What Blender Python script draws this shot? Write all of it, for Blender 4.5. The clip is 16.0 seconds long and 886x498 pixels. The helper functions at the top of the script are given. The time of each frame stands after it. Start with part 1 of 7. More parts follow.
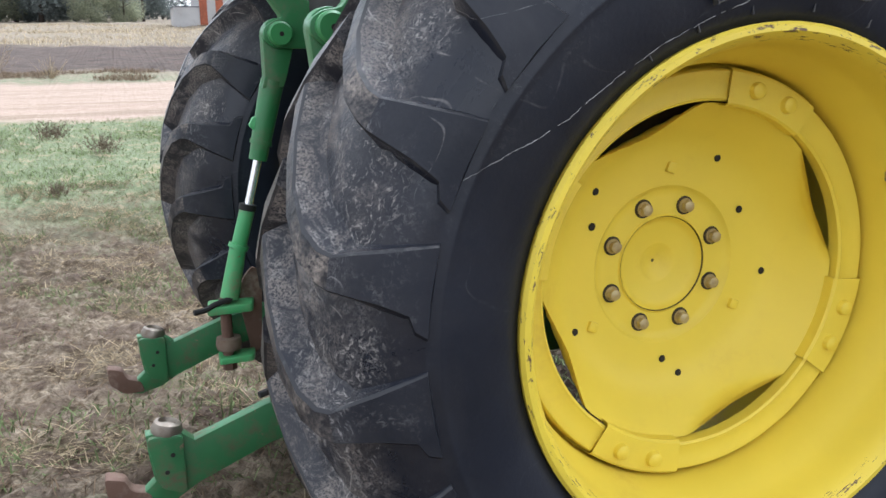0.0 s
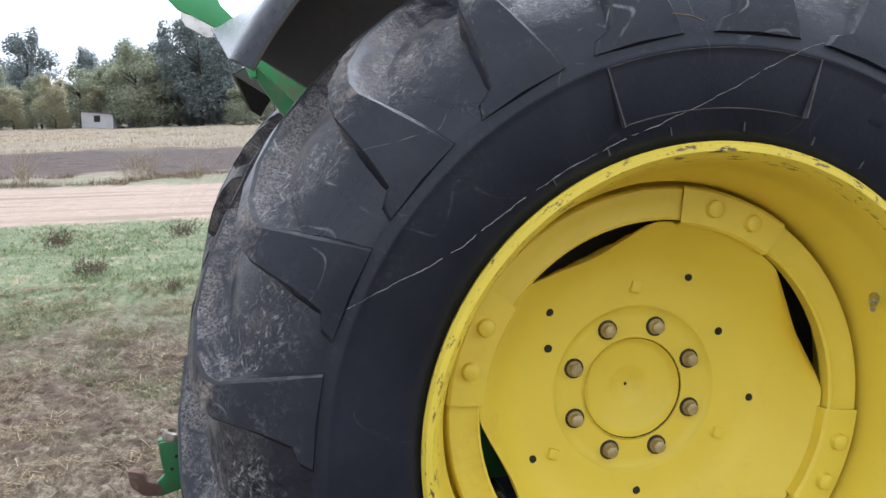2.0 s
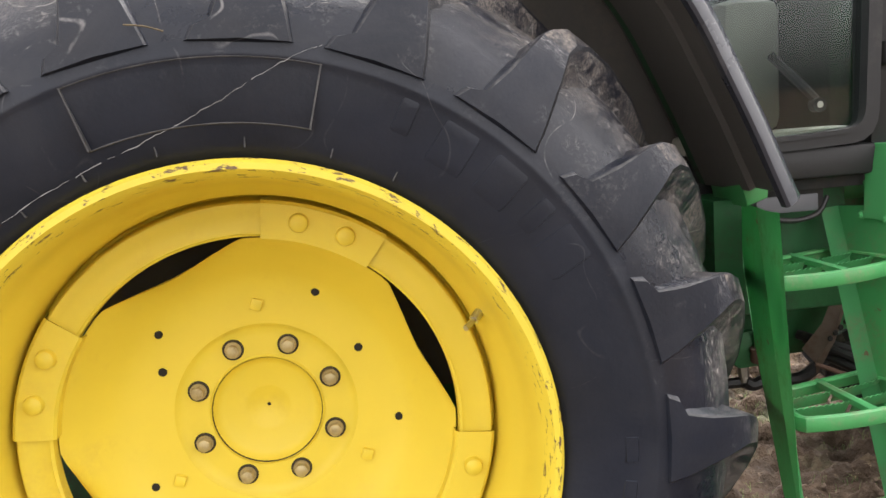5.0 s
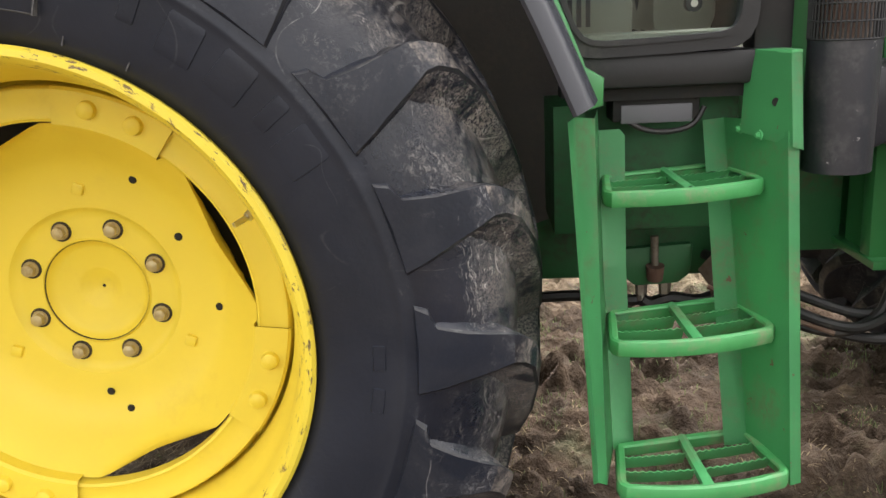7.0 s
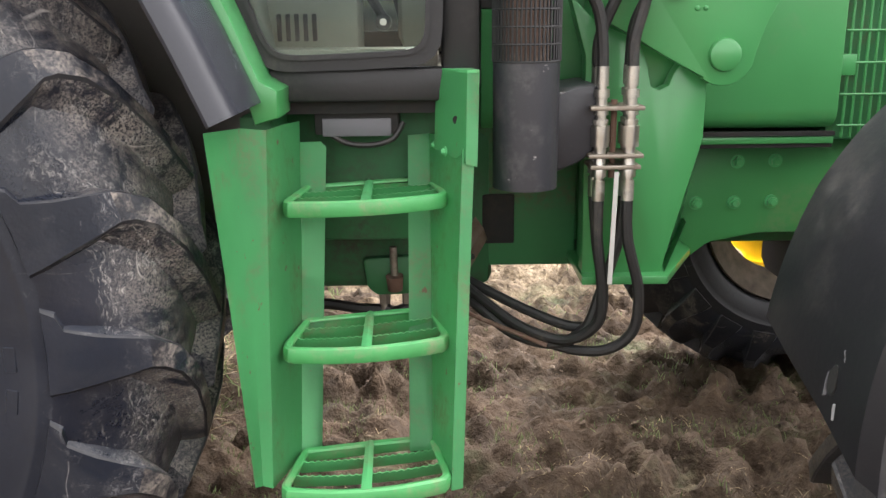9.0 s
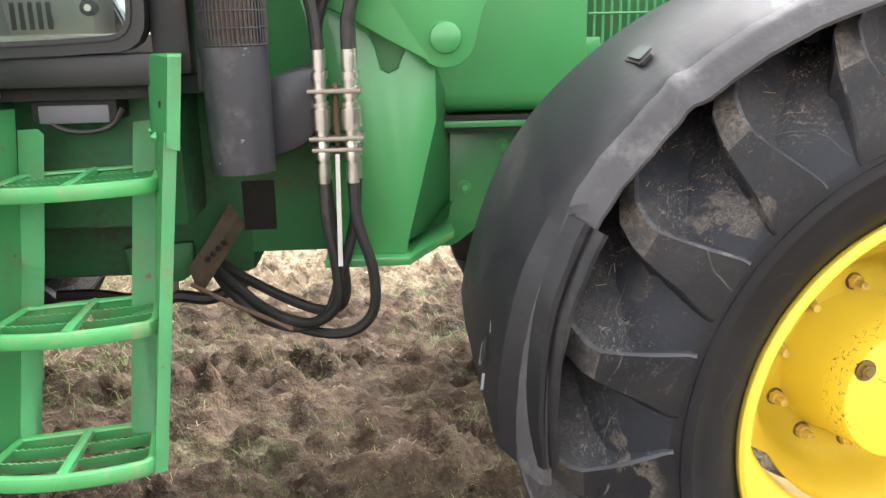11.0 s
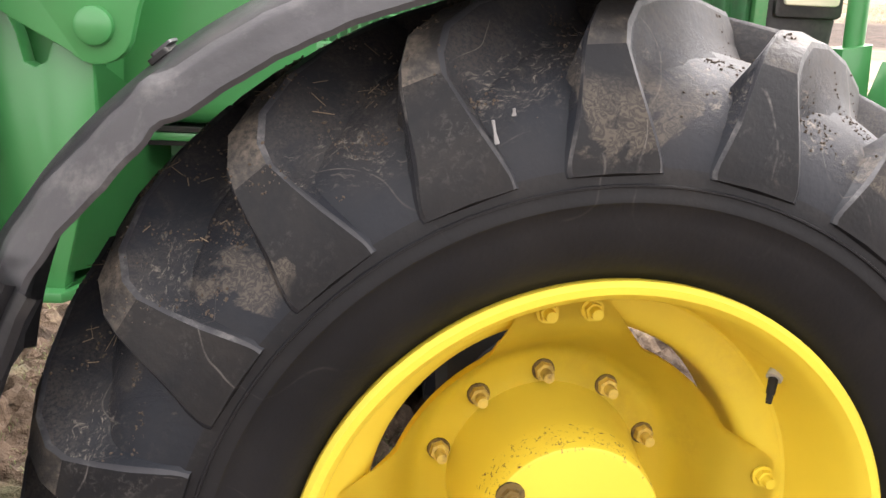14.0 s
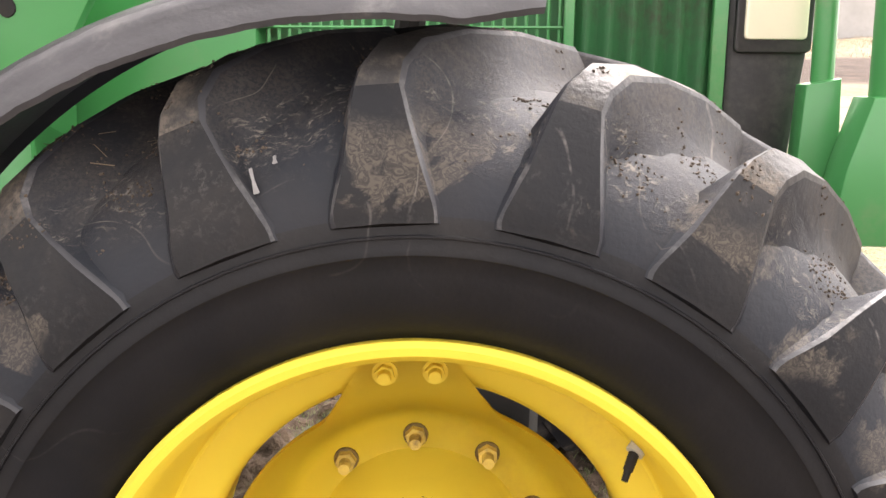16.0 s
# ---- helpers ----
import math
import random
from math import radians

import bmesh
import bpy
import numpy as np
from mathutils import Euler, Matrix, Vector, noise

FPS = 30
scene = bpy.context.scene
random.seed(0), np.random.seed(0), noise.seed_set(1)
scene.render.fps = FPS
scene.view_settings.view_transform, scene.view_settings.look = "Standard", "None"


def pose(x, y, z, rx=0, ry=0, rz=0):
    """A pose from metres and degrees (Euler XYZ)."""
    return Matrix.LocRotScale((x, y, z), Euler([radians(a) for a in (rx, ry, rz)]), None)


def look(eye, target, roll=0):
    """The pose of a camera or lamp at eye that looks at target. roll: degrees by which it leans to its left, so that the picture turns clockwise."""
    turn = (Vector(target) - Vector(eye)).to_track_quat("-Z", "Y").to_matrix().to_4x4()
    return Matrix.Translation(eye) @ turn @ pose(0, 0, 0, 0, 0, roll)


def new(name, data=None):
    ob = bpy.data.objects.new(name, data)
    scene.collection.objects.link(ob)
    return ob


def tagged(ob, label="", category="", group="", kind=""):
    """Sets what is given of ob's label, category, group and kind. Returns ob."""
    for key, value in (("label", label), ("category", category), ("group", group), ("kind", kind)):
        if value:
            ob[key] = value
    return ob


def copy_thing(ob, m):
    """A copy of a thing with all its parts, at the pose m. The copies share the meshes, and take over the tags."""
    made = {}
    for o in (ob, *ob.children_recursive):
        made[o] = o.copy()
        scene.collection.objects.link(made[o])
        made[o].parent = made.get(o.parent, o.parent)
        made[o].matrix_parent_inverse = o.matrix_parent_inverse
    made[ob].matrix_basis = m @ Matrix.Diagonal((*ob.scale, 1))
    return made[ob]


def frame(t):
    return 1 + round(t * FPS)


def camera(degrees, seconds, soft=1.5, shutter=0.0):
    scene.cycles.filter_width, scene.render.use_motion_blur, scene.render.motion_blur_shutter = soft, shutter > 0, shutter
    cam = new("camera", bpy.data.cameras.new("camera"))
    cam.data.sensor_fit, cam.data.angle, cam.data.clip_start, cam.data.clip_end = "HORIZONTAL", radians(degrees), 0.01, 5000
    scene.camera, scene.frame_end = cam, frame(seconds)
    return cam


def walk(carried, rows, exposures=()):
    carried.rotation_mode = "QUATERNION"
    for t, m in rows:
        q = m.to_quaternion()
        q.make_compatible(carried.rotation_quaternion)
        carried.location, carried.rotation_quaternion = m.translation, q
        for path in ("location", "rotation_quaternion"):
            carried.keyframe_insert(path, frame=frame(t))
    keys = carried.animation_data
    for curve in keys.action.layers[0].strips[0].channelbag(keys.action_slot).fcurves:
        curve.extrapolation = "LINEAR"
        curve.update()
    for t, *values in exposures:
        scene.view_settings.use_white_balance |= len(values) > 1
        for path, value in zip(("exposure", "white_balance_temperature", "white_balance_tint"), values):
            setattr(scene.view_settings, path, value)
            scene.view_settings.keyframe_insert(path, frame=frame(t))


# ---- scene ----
import mathutils

cam = camera(54.3, 16.0)
PATH = [
    (0, (-1.092, -1.556, 1.331), (-0.416, 0.273, 0.886), -0.7),
    (0.5, (-0.999, -1.519, 1.347), (-0.397, 0.346, 0.947), -0.9),
    (1, (-0.901, -1.534, 1.355), (-0.386, 0.367, 1.011), -1.2),
    (1.5, (-0.799, -1.595, 1.368), (-0.376, 0.337, 1.074), -1.5),
    (2, (-0.721, -1.634, 1.375), (-0.332, 0.315, 1.146), -1.7),
    (2.5, (-0.612, -1.61, 1.383), (-0.22, 0.346, 1.243), -2.5),
    (3, (-0.443, -1.578, 1.418), (-0.063, 0.385, 1.364), -3.2),
    (3.5, (-0.291, -1.582, 1.422), (0.124, 0.374, 1.377), -4.3),
    (4, (-0.103, -1.641, 1.421), (0.311, 0.313, 1.316), -4.3),
    (4.2, (-0.055, -1.65, 1.418), (0.346, 0.304, 1.277), -4.1),
    (6.3, (0.594, -1.656, 1.417), (0.47, 0.278, 0.921), -5.6),
    (6.5, (0.641, -1.67, 1.418), (0.499, 0.261, 0.916), -5.3),
    (7, (0.779, -1.639, 1.391), (0.696, 0.286, 0.854), -2.8),
    (7.5, (0.928, -1.622, 1.402), (0.89, 0.297, 0.841), -2.0),
    (8, (1.094, -1.662, 1.394), (1.106, 0.248, 0.801), -0.4),
    (8.2, (1.161, -1.686, 1.392), (1.143, 0.223, 0.795), -0.1),
    (10.3, (1.576, -1.647, 1.368), (1.673, 0.318, 1.008), -1.8),
    (10.5, (1.666, -1.67, 1.363), (1.74, 0.288, 0.961), -1.9),
    (11, (1.804, -1.717, 1.352), (1.912, 0.209, 0.826), -1.2),
    (11.5, (1.908, -1.679, 1.32), (2.071, 0.224, 0.727), -0.8),
    (12, (2.018, -1.583, 1.3), (2.198, 0.321, 0.714), 2.7),
    (12.5, (2.109, -1.522, 1.313), (2.323, 0.391, 0.768), 2.0),
    (13, (2.241, -1.483, 1.322), (2.435, 0.439, 0.802), 1.4),
    (13.5, (2.397, -1.441, 1.317), (2.534, 0.487, 0.804), 2.0),
    (14, (2.489, -1.368, 1.315), (2.561, 0.571, 0.831), 2.5),
    (14.5, (2.606, -1.257, 1.306), (2.628, 0.698, 0.885), 2.8),
    (15, (2.669, -1.224, 1.304), (2.669, 0.736, 0.905), 1.6),
    (15.5, (2.733, -1.229, 1.304), (2.672, 0.731, 0.915), 0.9),
    (16, (2.859, -1.281, 1.313), (2.63, 0.67, 0.937), 0.6),
]
EXPOSURES = [
    (0.0, 0.15, 5500, 12), (1.0, 0.25, 5500, 12), (1.5, 0.15, 5400, 12), (2.5, -0.12, 5400, 13), (3.0, -0.22, 5600, 13), (3.5, 0.44, 6000, 15), (4.0, 0.72, 6200, 16), (6.5, 0.6, 6300, 13), (8.0, 0.64, 6300, 13),
    (10.5, 1.52, 6100, 17), (11.0, 1.32, 6200, 13), (12.0, 0.94, 6250, 13), (13.0, 1.0, 6350, 15), (16.0, 1.02, 6600, 18),
]
walk(cam, [(t, look(eye, target, roll)) for t, eye, target, roll in PATH], EXPOSURES)

# ---------------- world and light ----------------
world = bpy.data.worlds.new("overcast_sky")
scene.world = world
world.use_nodes = True
wn, wl = world.node_tree.nodes, world.node_tree.links
sky = wn.new("ShaderNodeTexSky")
sky.sky_type, sky.sun_disc = "NISHITA", False
sky.sun_elevation, sky.sun_rotation = radians(58), radians(38)
sky.air_density, sky.dust_density, sky.ozone_density = 1.0, 4.0, 1.0
hsv = wn.new("ShaderNodeHueSaturation")
hsv.inputs["Saturation"].default_value = 0.03
wl.new(sky.outputs[0], hsv.inputs["Color"])
haze = wn.new("ShaderNodeMix")
haze.data_type, haze.blend_type = "RGBA", "MULTIPLY"
haze.inputs[0].default_value, haze.inputs[7].default_value = 1.0, (1.0, 0.965, 0.90, 1)
wl.new(hsv.outputs[0], haze.inputs[6])
wl.new(haze.outputs[2], wn["Background"].inputs["Color"])
wn["Background"].inputs["Strength"].default_value = 0.50
sun_data = bpy.data.lights.new("sun", "SUN")
sun_data.energy, sun_data.angle, sun_data.color = 1.9, radians(18), (1.0, 0.96, 0.9)
sun = new("sun", sun_data)
sun.matrix_world = look((5.5, 7, 14), (1.2, 0, 0.8))


# ---------------- materials ----------------
def material(name, base, rough=0.5, metal=0.0, dirt=None, dirt_amount=0.4, dirt_scale=6.0, fine=60.0, vary=0.12, bump=0.1, bump_scale=90.0, coat=0.0, spec=0.5, chips=None, chip_amount=0.3, per_piece=0.0, chip_scale=22, round_rim=False):
    m = bpy.data.materials.new(name)
    m.use_nodes = True
    n, l = m.node_tree.nodes, m.node_tree.links
    b = n["Principled BSDF"]
    b.inputs["Roughness"].default_value, b.inputs["Metallic"].default_value = rough, metal
    b.inputs["Coat Weight"].default_value, b.inputs["Specular IOR Level"].default_value = coat, spec
    geo = n.new("ShaderNodeNewGeometry")

    def noise_of(scale, detail=6.0, roughness=0.6):
        t = n.new("ShaderNodeTexNoise")
        t.inputs["Scale"].default_value, t.inputs["Detail"].default_value, t.inputs["Roughness"].default_value = scale, detail, roughness
        l.new(geo.outputs["Position"], t.inputs["Vector"])
        return t.outputs["Fac"]

    def ramp(fac, lo, hi):
        r = n.new("ShaderNodeMapRange")
        r.inputs[1].default_value, r.inputs[2].default_value = lo, hi
        l.new(fac, r.inputs[0])
        return r.outputs[0]

    def mixed(fac, a, c):
        x = n.new("ShaderNodeMix")
        x.data_type = "RGBA"
        for key, v in ((0, fac), (6, a), (7, c)):
            if isinstance(v, (tuple, float, int)):
                x.inputs[key].default_value = (*v, 1) if isinstance(v, tuple) else v
            else:
                l.new(v, x.inputs[key])
        return x.outputs[2]

    def times(a, f):
        x = n.new("ShaderNodeMath")
        x.operation = "MULTIPLY"
        l.new(a, x.inputs[0])
        if isinstance(f, float):
            x.inputs[1].default_value = f
        else:
            l.new(f, x.inputs[1])
        return x.outputs[0]

    big = ramp(noise_of(dirt_scale * 0.6, 3), 0.3, 0.7)
    col = mixed(big, tuple(c * (1 - vary) for c in base), tuple(min(1, c * (1 + vary)) for c in base))
    rough_out = None
    if dirt:
        patch = ramp(noise_of(dirt_scale, 8, 0.65), 0.62 - dirt_amount * 0.3, 0.86 - dirt_amount * 0.3)
        grain = ramp(noise_of(fine, 4, 0.7), 0.35, 0.6)
        d = times(times(patch, grain), min(1.0, 0.5 + dirt_amount))
        col = mixed(d, col, dirt)
        rr = n.new("ShaderNodeMapRange")
        rr.inputs[3].default_value, rr.inputs[4].default_value = rough, 0.95
        l.new(d, rr.inputs[0])
        rough_out = rr.outputs[0]
        if metal:
            mm = n.new("ShaderNodeMapRange")
            mm.inputs[3].default_value, mm.inputs[4].default_value = metal, 0.0
            l.new(d, mm.inputs[0])
            l.new(mm.outputs[0], b.inputs["Metallic"])
    if chips:
        spread = noise_of(chip_scale, 9, 0.75)
        if round_rim:
            # scrapes drawn out along the rim
            own, sep, put = n.new("ShaderNodeTexCoord"), n.new("ShaderNodeSeparateXYZ"), n.new("ShaderNodeCombineXYZ")
            turn = n.new("ShaderNodeMath")
            turn.operation = "ARCTAN2"
            l.new(own.outputs["Object"], sep.inputs[0])
            l.new(sep.outputs[2], turn.inputs[0])
            l.new(sep.outputs[0], turn.inputs[1])
            l.new(times(turn.outputs[0], 0.13), put.inputs[0])
            l.new(sep.outputs[1], put.inputs[1])
            far = n.new("ShaderNodeVectorMath")
            far.operation = "LENGTH"
            l.new(own.outputs["Object"], far.inputs[0])
            l.new(far.outputs["Value"], put.inputs[2])
            l.new(put.outputs[0], spread.node.inputs["Vector"])
        c1 = ramp(spread, 0.70 - chip_amount * 0.12, 0.715 - chip_amount * 0.12)
        col = mixed(c1, col, chips)
    if per_piece:
        oi = n.new("ShaderNodeObjectInfo")
        h = n.new("ShaderNodeHueSaturation")
        r = n.new("ShaderNodeMapRange")
        r.inputs[3].default_value, r.inputs[4].default_value = 1 - per_piece, 1 + per_piece
        l.new(oi.outputs["Random"], r.inputs[0])
        l.new(r.outputs[0], h.inputs["Value"])
        l.new(col, h.inputs["Color"])
        col = h.outputs[0]
    l.new(col, b.inputs["Base Color"])
    if rough_out:
        l.new(rough_out, b.inputs["Roughness"])
    if bump:
        bp = n.new("ShaderNodeBump")
        bp.inputs["Strength"].default_value, bp.inputs["Distance"].default_value = bump, 0.004
        l.new(noise_of(bump_scale, 6), bp.inputs["Height"])
        l.new(bp.outputs[0], b.inputs["Normal"])
    return m


GREEN = material("green_paint", (0.050, 0.240, 0.074), 0.36, dirt=(0.20, 0.21, 0.13), dirt_amount=0.25, dirt_scale=3, bump=0.04, coat=0.2)
GREEN_WORN = material("worn_green_paint", (0.086, 0.375, 0.136), 0.38, dirt=(0.26, 0.20, 0.13), dirt_amount=0.4, dirt_scale=7, bump=0.1, chips=(0.22, 0.12, 0.07), chip_amount=0.5)
GREEN_EDGE = material("rubbed_green_paint", (0.066, 0.315, 0.098), 0.42, dirt=(0.30, 0.24, 0.17), dirt_amount=0.42, dirt_scale=16, fine=30, bump=0.1)
FADED = material("weathered_grey_black_plastic", (0.030, 0.031, 0.036), 0.38, dirt=(0.15, 0.143, 0.135), dirt_amount=0.36, dirt_scale=3, fine=30, bump=0.12)
FLECKED = material("flecked_black_paint", (0.022, 0.023, 0.028), 0.42, dirt=(0.13, 0.125, 0.12), dirt_amount=0.35, dirt_scale=5, bump=0.2, chips=(0.34, 0.33, 0.32), chip_amount=0.35)
GREEN_DUSTY = material("dusty_green_paint", (0.036, 0.175, 0.058), 0.42, dirt=(0.15, 0.14, 0.09), dirt_amount=0.4, dirt_scale=10, bump=0.08)
GREEN_LINK = material("dark_green_link_paint", (0.030, 0.150, 0.052), 0.5, dirt=(0.13, 0.10, 0.065), dirt_amount=0.5, dirt_scale=14, bump=0.15, chips=(0.20, 0.13, 0.09), chip_amount=0.6)
STEEL_DIRTY = material("dirty_steel_plate", (0.27, 0.24, 0.20), 0.45, 0.8, dirt=(0.15, 0.11, 0.08), dirt_amount=0.55, dirt_scale=25, bump=0.1)
# darker green base with random dirt patches
GREEN_DARK = material("dirty_dark_green_paint", (0.014, 0.10, 0.03), 0.6, dirt=(0.05, 0.05, 0.035), dirt_amount=0.6, dirt_scale=5, bump=0.15)
# near-black copy of the green: the fender's shade put into the paint
GREEN_SHADED = material("shaded_green_paint", (0.010, 0.056, 0.020), 0.7, dirt=(0.030, 0.028, 0.020), dirt_amount=0.7, dirt_scale=6, bump=0.2)
YELLOW = material("yellow_paint", (0.76, 0.595, 0.050), 0.52, dirt=(0.60, 0.42, 0.07), dirt_amount=0.2, dirt_scale=4, vary=0.06, bump=0.03)
YELLOW_CHIPPED = material("chipped_yellow_paint", (0.76, 0.595, 0.050), 0.45, dirt=(0.55, 0.38, 0.08), dirt_amount=0.25, vary=0.06, bump=0.05, chips=(0.14, 0.085, 0.04), chip_amount=1.0, chip_scale=105, round_rim=True)
def tyre_rubber(name, base, shoulder, crown, scuff, dust, film=0.35, scuffs=1.0, lines=1.0, rough=0.42, caked=1.0, gloss=0.32, foot=None, torn=None):
    """Tyre rubber: dust film, sharp pale scuffs and thin scratches towards the shoulder, gritty dust on the crown; shoulder, crown: ranges of the radius."""
    m = bpy.data.materials.new(name)
    m.use_nodes = True
    n, l = m.node_tree.nodes, m.node_tree.links
    b = n["Principled BSDF"]
    b.inputs["Specular IOR Level"].default_value = gloss
    geo, tc = n.new("ShaderNodeNewGeometry"), n.new("ShaderNodeTexCoord")

    def noise_of(scale, detail=6.0, roughness=0.6, distort=0.0):
        t = n.new("ShaderNodeTexNoise")
        for key, v in (("Scale", scale), ("Detail", detail), ("Roughness", roughness), ("Distortion", distort)):
            t.inputs[key].default_value = v
        l.new(geo.outputs["Position"], t.inputs["Vector"])
        return t.outputs["Fac"]

    def ramp(fac, lo, hi, c=0.0, d=1.0):
        r = n.new("ShaderNodeMapRange")
        for k, v in enumerate((lo, hi, c, d)):
            r.inputs[k + 1].default_value = v
        l.new(fac, r.inputs[0])
        return r.outputs[0]

    def calc(op, a, c):
        x = n.new("ShaderNodeMath")
        x.operation = op
        for k, v in enumerate((a, c)):
            if isinstance(v, (int, float)):
                x.inputs[k].default_value = v
            else:
                l.new(v, x.inputs[k])
        return x.outputs[0]

    def mixed(fac, a, c):
        x = n.new("ShaderNodeMix")
        x.data_type = "RGBA"
        l.new(fac, x.inputs[0])
        for key, v in ((6, a), (7, c)):
            if isinstance(v, tuple):
                x.inputs[key].default_value = (*v, 1)
            else:
                l.new(v, x.inputs[key])
        return x.outputs[2]

    flat = n.new("ShaderNodeVectorMath")
    flat.operation = "MULTIPLY"
    flat.inputs[1].default_value = (1, 0, 1)
    l.new(tc.outputs["Object"], flat.inputs[0])
    rad = n.new("ShaderNodeVectorMath")
    rad.operation = "LENGTH"
    l.new(flat.outputs[0], rad.inputs[0])
    rad = calc("ADD", rad.outputs["Value"], ramp(noise_of(7, 4), 0.2, 0.8, -0.04, 0.04))
    out = ramp(rad, *shoulder)
    top = ramp(rad, *crown)
    col = mixed(ramp(noise_of(4, 4), 0.3, 0.7), tuple(c * 0.75 for c in base), tuple(c * 1.3 for c in base))
    haze = calc("MULTIPLY", ramp(noise_of(5.5, 9, 0.68, 0.6), 0.42, 0.70), calc("ADD", calc("MULTIPLY", out, film), 0.05))
    col = mixed(haze, col, tuple(c * 0.75 for c in dust))
    # thin curved scratches where a wavy field crosses its middle
    near = calc("ABSOLUTE", calc("SUBTRACT", noise_of(4.2, 1.5, 0.5, 0.25), 0.5), 0)
    line = calc("MULTIPLY", ramp(near, 0.0032, 0.0008), calc("MULTIPLY", ramp(noise_of(9, 6, 0.7), 0.50, 0.62), calc("ADD", calc("MULTIPLY", out, 0.75 * lines), 0.12 * lines)))
    col = mixed(line, col, scuff)
    # rubbed flecks, fine and in torn patches
    fleck = calc("MULTIPLY", ramp(noise_of(110, 8, 0.75, 0.5), 0.50, 0.62), ramp(noise_of(10, 7, 0.72, 0.7), 0.52, 0.66))
    fleck = calc("MULTIPLY", fleck, calc("MULTIPLY", out, 0.8 * scuffs))
    col = mixed(fleck, col, scuff)
    # gritty dust over the crown
    grit = calc("MULTIPLY", ramp(noise_of(230, 5, 0.75), 0.42, 0.55), ramp(noise_of(9, 10, 0.76, 1.1), 0.43, 0.55))
    grit = calc("MULTIPLY", calc("ADD", calc("MULTIPLY", grit, 0.6 * caked), 0.015), top)
    col = mixed(grit, col, mixed(ramp(noise_of(30, 5), 0.52, 0.66), dust, scuff))
    if torn:
        # torn streaks that run round the shoulder, coloured pale as whitish glints
        sep = n.new("ShaderNodeSeparateXYZ")
        l.new(tc.outputs["Object"], sep.inputs[0])
        put = n.new("ShaderNodeCombineXYZ")
        l.new(calc("MULTIPLY", calc("ARCTAN2", sep.outputs[2], sep.outputs[0]), 18.0), put.inputs[0])
        l.new(calc("MULTIPLY", rad, 75.0), put.inputs[1])
        l.new(calc("MULTIPLY", sep.outputs[1], 40.0), put.inputs[2])
        t = n.new("ShaderNodeTexNoise")
        for key, v in (("Scale", 2.4), ("Detail", 6.0), ("Roughness", 0.75), ("Distortion", 0.3)):
            t.inputs[key].default_value = v
        l.new(put.outputs[0], t.inputs["Vector"])
        belt = calc("MULTIPLY", ramp(rad, torn[0], torn[0] + 0.03), ramp(rad, torn[1], torn[1] - 0.02))
        tear = calc("MULTIPLY", calc("MULTIPLY", ramp(t.outputs["Fac"], 0.54, 0.64), ramp(noise_of(5, 4), 0.42, 0.56)), calc("MULTIPLY", belt, 0.75))
        col = mixed(tear, col, scuff)
        grit = calc("ADD", grit, tear)
    if foot:
        band = calc("MULTIPLY", ramp(rad, foot[0], foot[0] + 0.02), ramp(rad, foot[1], foot[1] - 0.03))
        worm = calc("ABSOLUTE", calc("SUBTRACT", noise_of(85, 3, 0.6, 1.5), 0.5), 0)
        crust = calc("MULTIPLY", calc("MULTIPLY", ramp(noise_of(6.5, 6, 0.65, 0.6), 0.555, 0.585), ramp(worm, 0.0, 0.10, 0.25, 1.0)), calc("MULTIPLY", band, 0.34))
        col = mixed(crust, col, (0.215, 0.185, 0.150))
        grit = calc("ADD", grit, crust)
    l.new(col, b.inputs["Base Color"])
    l.new(ramp(calc("ADD", grit, calc("ADD", fleck, haze)), 0.0, 0.7, rough, 0.92), b.inputs["Roughness"])
    bp = n.new("ShaderNodeBump")
    bp.inputs["Strength"].default_value, bp.inputs["Distance"].default_value = 0.22, 0.003
    height = calc("ADD", noise_of(110, 6), calc("MULTIPLY", noise_of(16, 5), ramp(top, 0, 1, 0.2, 1.2)))
    if torn:
        height = calc("ADD", height, calc("MULTIPLY", calc("MULTIPLY", ramp(t.outputs["Fac"], 0.35, 0.65), belt), 5.0))
    l.new(height, bp.inputs["Height"])
    l.new(bp.outputs[0], b.inputs["Normal"])
    return m


# bluish bases hold the sky's reflection as part of the rubber colour
RUBBER = tyre_rubber("tyre_rubber", (0.0115, 0.0145, 0.0235), (0.60, 0.76), (0.80, 0.88), (0.36, 0.35, 0.35), (0.20, 0.19, 0.185), film=0.08, scuffs=0.30, lines=0.6, rough=0.38, torn=(0.80, 0.87))
RUBBER_GAP = tyre_rubber("dusty_tread_gap_rubber", (0.0070, 0.0098, 0.0185), (0.68, 0.80), (0.765, 0.845), (0.44, 0.415, 0.39), (0.31, 0.275, 0.245), film=0.03, scuffs=0.6, lines=0.8, rough=0.27, caked=1.0, gloss=0.40, torn=(0.745, 0.85))
RUBBER_FRONT = tyre_rubber("front_tyre_rubber", (0.0075, 0.0083, 0.0108), (0.48, 0.60), (0.64, 0.70), (0.30, 0.28, 0.265), (0.15, 0.128, 0.105), film=0.12, scuffs=0.24, lines=0.45, rough=0.50, gloss=0.25, foot=(0.525, 0.61))
RUBBER_GAP_FRONT = tyre_rubber("front_tread_gap_rubber", (0.0125, 0.0148, 0.0205), (0.53, 0.60), (0.60, 0.668), (0.215, 0.195, 0.170), (0.165, 0.138, 0.108), film=0.08, scuffs=0.2, lines=0.45, rough=0.54, caked=0.28, gloss=0.24, foot=(0.53, 0.63), torn=(0.575, 0.66))
